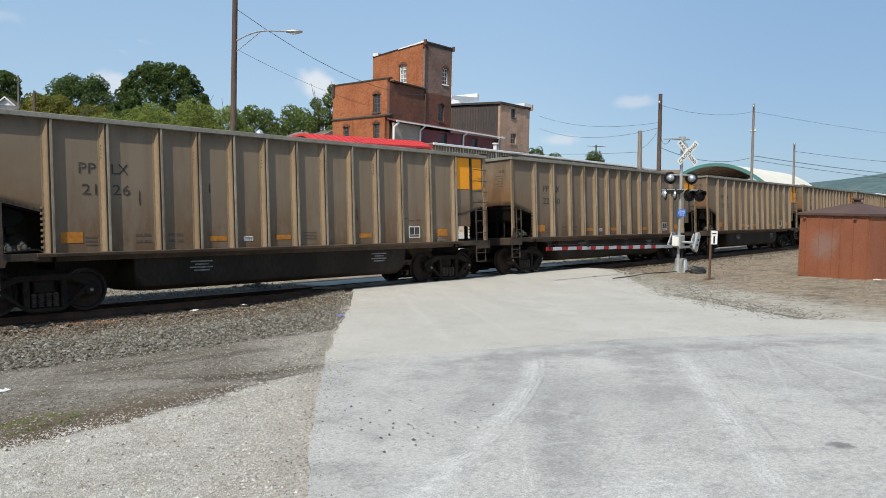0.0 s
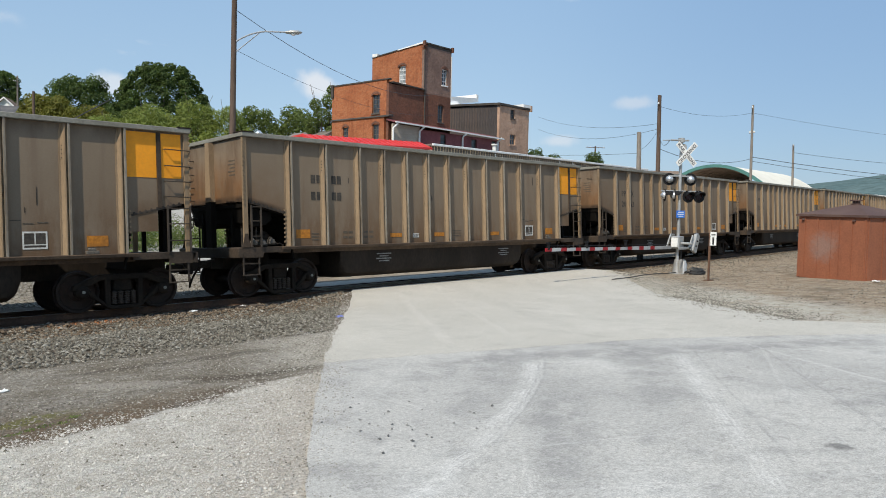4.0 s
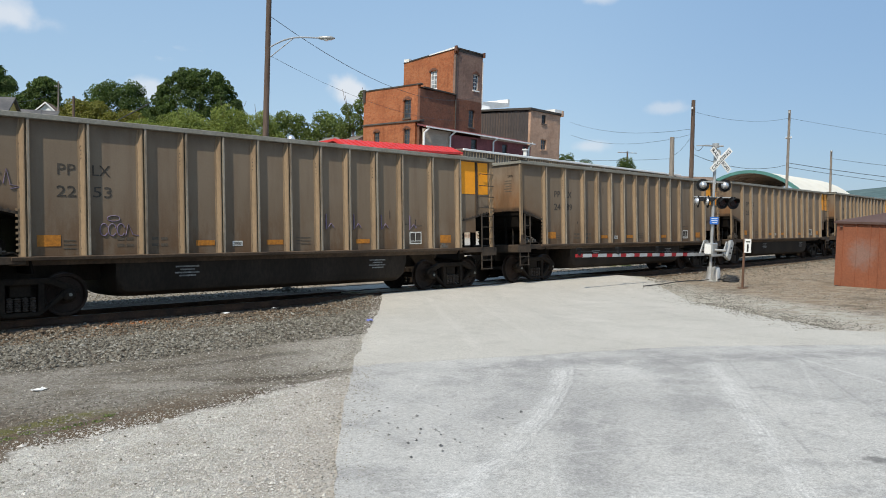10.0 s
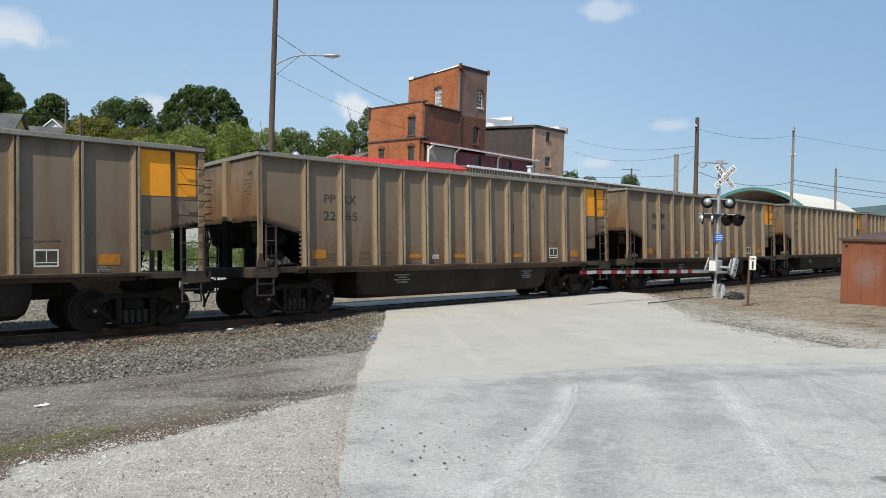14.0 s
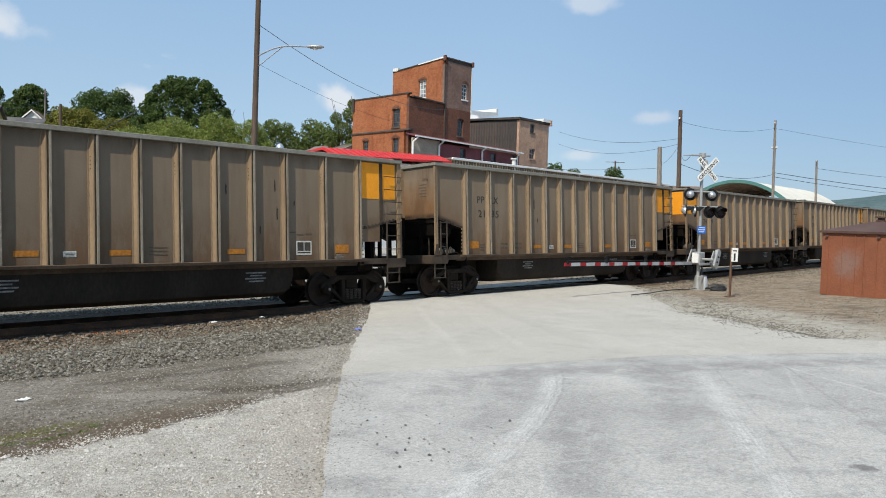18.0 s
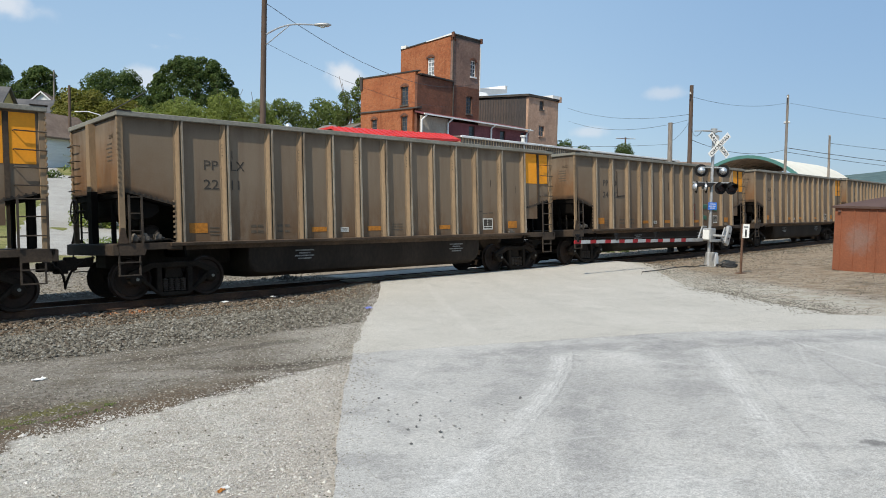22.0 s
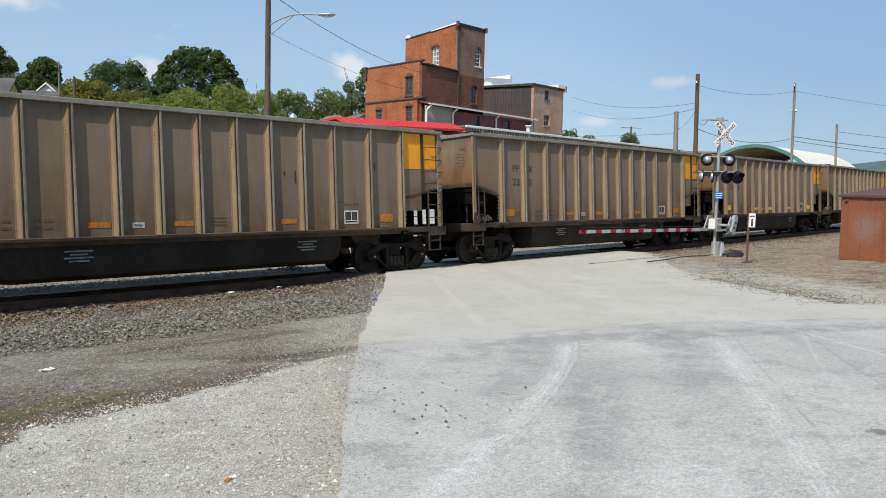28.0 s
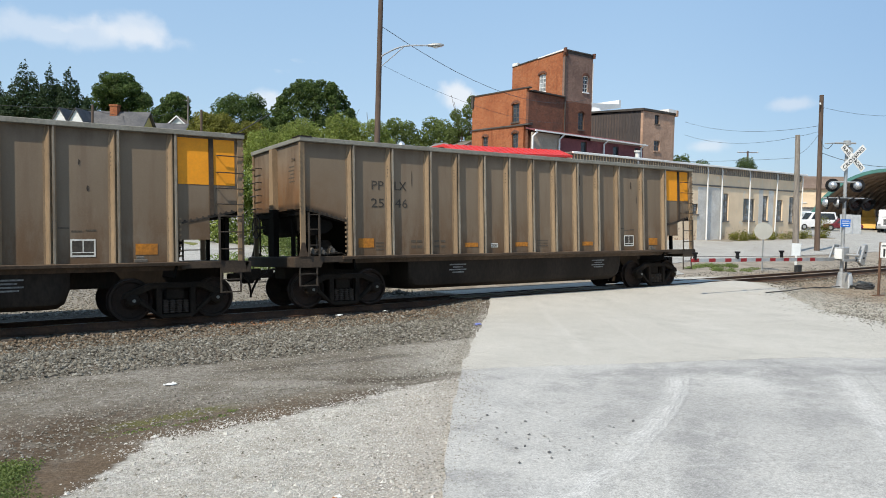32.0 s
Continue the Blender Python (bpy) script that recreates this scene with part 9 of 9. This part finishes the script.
def build_bushes():
    rnd = random.Random(8)
    spots = []
    for i in range(34):
        x = -3 + i * 0.7
        y = (63.0 if x < 11.5 else 71.5) + rnd.uniform(-0.9, 0.9) + (i * 0.08)
        if 0.19 < x / y < 0.29:
            continue
        spots.append((x, y, land(x, y) + rnd.uniform(0.8, 2.6), 1.3, 1.3, rnd.uniform(1.1, 1.7)))
    for x, y, h in ((1.5, 76, 5.4), (4.0, 77, 4.4), (-1.5, 75, 6.0)):
        spots += [(x + rnd.uniform(-0.8, 0.8), y, land(x, y) + h * k / 6, 1.2, 1.2, 1.0) for k in range(1, 6)]
    spots += [(16.86 + k * 0.5, 67.75, 3.49 + 0.2 * (k % 2), 0.7, 0.7, 0.6) for k in range(-1, 2)]
    bush("hedge", spots, LEAF_DARK, 30000, 0.124, 60, "dark overgrown hedge along the slope")
    spots = []
    for i in range(18):
        x = rnd.uniform(53, 69)
        y = 37.0 + (x - 53) * 0.07 - rnd.uniform(0.2, 0.9)
        spots.append((x, y, land(x, y) + 0.25, 0.45, 0.35, rnd.uniform(0.2, 0.75)))
    spots.append((69.7, 38.0, land(69, 38) + 0.9, 0.7, 0.7, 1.2))
    bush("weeds", spots, LEAF_YELLOW, 6240, 0.062, 61, "dry weeds along the warehouse wall")
    spots = []
    for i in range(16):
        x, y = rnd.uniform(29.5, 33.5), rnd.uniform(21.2, 23.2)
        spots.append((x, y, land(x, y) + 0.04, 0.35, 0.3, rnd.uniform(0.06, 0.16)))
    bush("grass_patch", spots, LEAF_LIGHT, 3600, 0.037, 62, "low green grass beside the street")
    spots = [(rnd.uniform(-0.3, 0.42), rnd.uniform(5.9, 7.0), 0.355, 0.2, 0.2, 0.03) for i in range(26)]
    spots += [(k, 7.62 + 0.2 * (k - 1.3) + rnd.uniform(-0.1, 0.1), land(k, 7.7) + 0.004, 0.08, 0.05, 0.008) for k in np.arange(1.25, 2.6, 0.16)]
    bush("grass_tuft", spots, LEAF_LIGHT, 8640, 0.014, 63, "short green grass at the yard edge")
    spots = []
    for i in range(40):
        x, y = rnd.uniform(4, 12), rnd.uniform(26, 32)
        spots.append((x, y, land(x, y) + 0.1, 0.7, 0.7, rnd.uniform(0.1, 0.5)))
    for i in range(46):
        x, y = rnd.uniform(12.4, 19.0), rnd.uniform(32.5, 37.0)
        spots.append((x, y, land(x, y) + 0.3, 0.6, 0.6, rnd.uniform(0.4, 1.3)))
    spots = [q for q in spots if not 0.2 < q[0] / q[1] < 0.305]
    for i in range(30):
        x, y = rnd.uniform(-6, 6.0), rnd.uniform(24, 36)
        spots.append((x, y, land(x, y) + 0.1, 0.5, 0.5, rnd.uniform(0.1, 0.35)))
    tall = [(rnd.uniform(11.3, 15.5), rnd.uniform(38.6, 41.5)) for i in range(34)]
    tall = [(x, y, land(x, y) + rnd.uniform(0.3, 3.4), 0.75, 0.75, rnd.uniform(0.6, 1.1)) for x, y in tall]
    bush("overgrown_shrubs", tall, LEAF_SUMAC, 7000, 0.13, 65, "tall sunlit green shrubs beside the lane")
    bush("trackside_weeds", spots, LEAF_LIGHT, 22000, 0.062, 64, "green weeds beyond the track")


def build_hills():
    """A wooded ridge far off to the east, and lower ones round the horizon."""
    v, f = [], []
    n, m = 150, 9
    for i in range(n):
        a = 2 * math.pi * i / n
        for j in range(m):
            k = j / (m - 1)
            r = 1250 + 1300 * k
            h = (52 + 92 * step(0.55, 0.10, a if a < math.pi else a - 2 * math.pi) * step(-0.9, -0.3, a if a < math.pi else a - 2 * math.pi) + 14 * fbm(math.cos(a) * 3 + 5, math.sin(a) * 3, 1.7)) * math.sin(math.pi * min(k * 0.62, 1.0)) + 3 * fbm(a * 40, k * 6, 1.0)
            v.append((r * math.cos(a), r * math.sin(a), h - 6))
    for i in range(n):
        for j in range(m - 1):
            p, q = i * m + j, ((i + 1) % n) * m + j
            f.append((p, q, q + 1, p + 1))
    me = bpy.data.meshes.new("hills")
    me.from_pydata(v, [], f)
    for p in me.polygons:
        p.use_smooth = True
    # distance haze is mixed into the woodland colour as blue-grey
    me.materials.append(surface("haze_tinted_woodland", (0.085, 0.13, 0.135), (0.11, 0.155, 0.155), 1.0, 0, 0.01, 0.05, 0.25, 0.0, spec=0.0))
    tagged(new("hills", me), "wooded hills tinted with haze on the horizon", "hills", "", "structure")


build_trees()
build_bushes()
build_hills()

# ---- litter ----
PAPER = surface("white_litter", (0.78, 0.77, 0.74), (0.68, 0.66, 0.62), 0.7, 0, 8, 40, 0.1, 0.1)
BLUE_PLASTIC = surface("blue_plastic", (0.10, 0.14, 0.5), (0.3, 0.33, 0.6), 0.4, 0, 8, 40, 0.1, 0.1)


def scrap(name, x, y, lift, w, d, material, label, seed, turn=0.0):
    """A crumpled flat scrap."""
    rnd = random.Random(seed)
    n = 5
    v = [((i / (n - 1) - 0.5) * w * rnd.uniform(0.85, 1.1), (j / (n - 1) - 0.5) * d * rnd.uniform(0.85, 1.1), rnd.uniform(0.0, 0.28) * min(w, d)) for j in range(n) for i in range(n)]
    f = [(j * n + i, j * n + i + 1, (j + 1) * n + i + 1, (j + 1) * n + i) for j in range(n - 1) for i in range(n - 1)]
    low = [(a, b, c - 0.006) for a, b, c in v]
    g = Geo().add(v, f).add(low, [q[::-1] for q in f])
    return solid(name, g, material, label, "litter", m=Matrix.Translation((x, y, land(x, y) + lift)) @ pose(0, 0, 0, 0, 0, turn))


scrap("paper_scrap", 2.31, 9.79, 0.01, 0.17, 0.09, PAPER, "white paper scrap on grey gravel", 1, 20)
scrap("plastic_bag", 9.4, 12.6, 0.03, 0.16, 0.12, BLUE_PLASTIC, "crumpled blue plastic wrapper on gravel", 2)
scrap("paper_scrap", 7.6, 15.75, 0.16, 0.17, 0.10, PAPER, "flattened white cup beside the rail", 3, 10)
scrap("paper_scrap", 8.95, 15.9, 0.16, 0.12, 0.10, PAPER, "small white scrap beside the rail", 4)
scrap("paper_scrap", 7.8, 14.6, 0.02, 0.1, 0.06, PAPER, "small white scrap on ballast", 5)
scrap("paper_scrap", 27.4, 7.0, 0.02, 0.35, 0.2, PAPER, "white litter beside the brown hut", 6)
scrap("paper_scrap", 2.33, 4.82, 0.01, 0.06, 0.035, PAPER, "pale scrap with orange edge on gravel", 7)
scrap("wrapper", 2.28, 4.79, 0.008, 0.075, 0.04, ORANGE, "crumpled orange wrapper on gravel", 8, 30)


# ---- a small bird that flies over the apron ----
BIRD_BROWN = surface("brown_feathers", (0.07, 0.055, 0.045), (0.12, 0.095, 0.075), 0.85, 0, 20, 80, 0.25, 0.1)


def build_bird():
    b = thing("sparrow", pose(-1.5, -3.0, 1.0), "small brown sparrow flying low over the asphalt", "bird")
    part("body", Geo().lathe([(-0.075, 0.0), (-0.055, 0.018), (0.0, 0.030), (0.045, 0.026), (0.07, 0.0)], "x", 10), BIRD_BROWN, b, "", 0, True)
    part("head", Geo().lathe([(0.05, 0.0), (0.058, 0.016), (0.075, 0.02), (0.092, 0.012), (0.112, 0.0)], "x", 8, (0, 0, 0.012)), BIRD_BROWN, b, "", 0, True)
    part("tail", Geo().prism([(-0.06, -0.012), (-0.06, 0.012), (-0.135, 0.024), (-0.135, -0.024)], "z", 0.0, 0.005), BIRD_BROWN, b)
    wings = []
    for s in (-1, 1):
        g = Geo().prism([(0.035, 0.0), (0.045, s * 0.05), (0.02, s * 0.125), (-0.03, s * 0.10), (-0.035, 0.0)], "z", -0.003, 0.003)
        w = part("wing", g, BIRD_BROWN, b)
        w.location = (0, s * 0.02, 0.018)
        wings.append((s, w))
    return b, wings


BIRD, WINGS = build_bird()


build_ties()
build_stones()
motions()
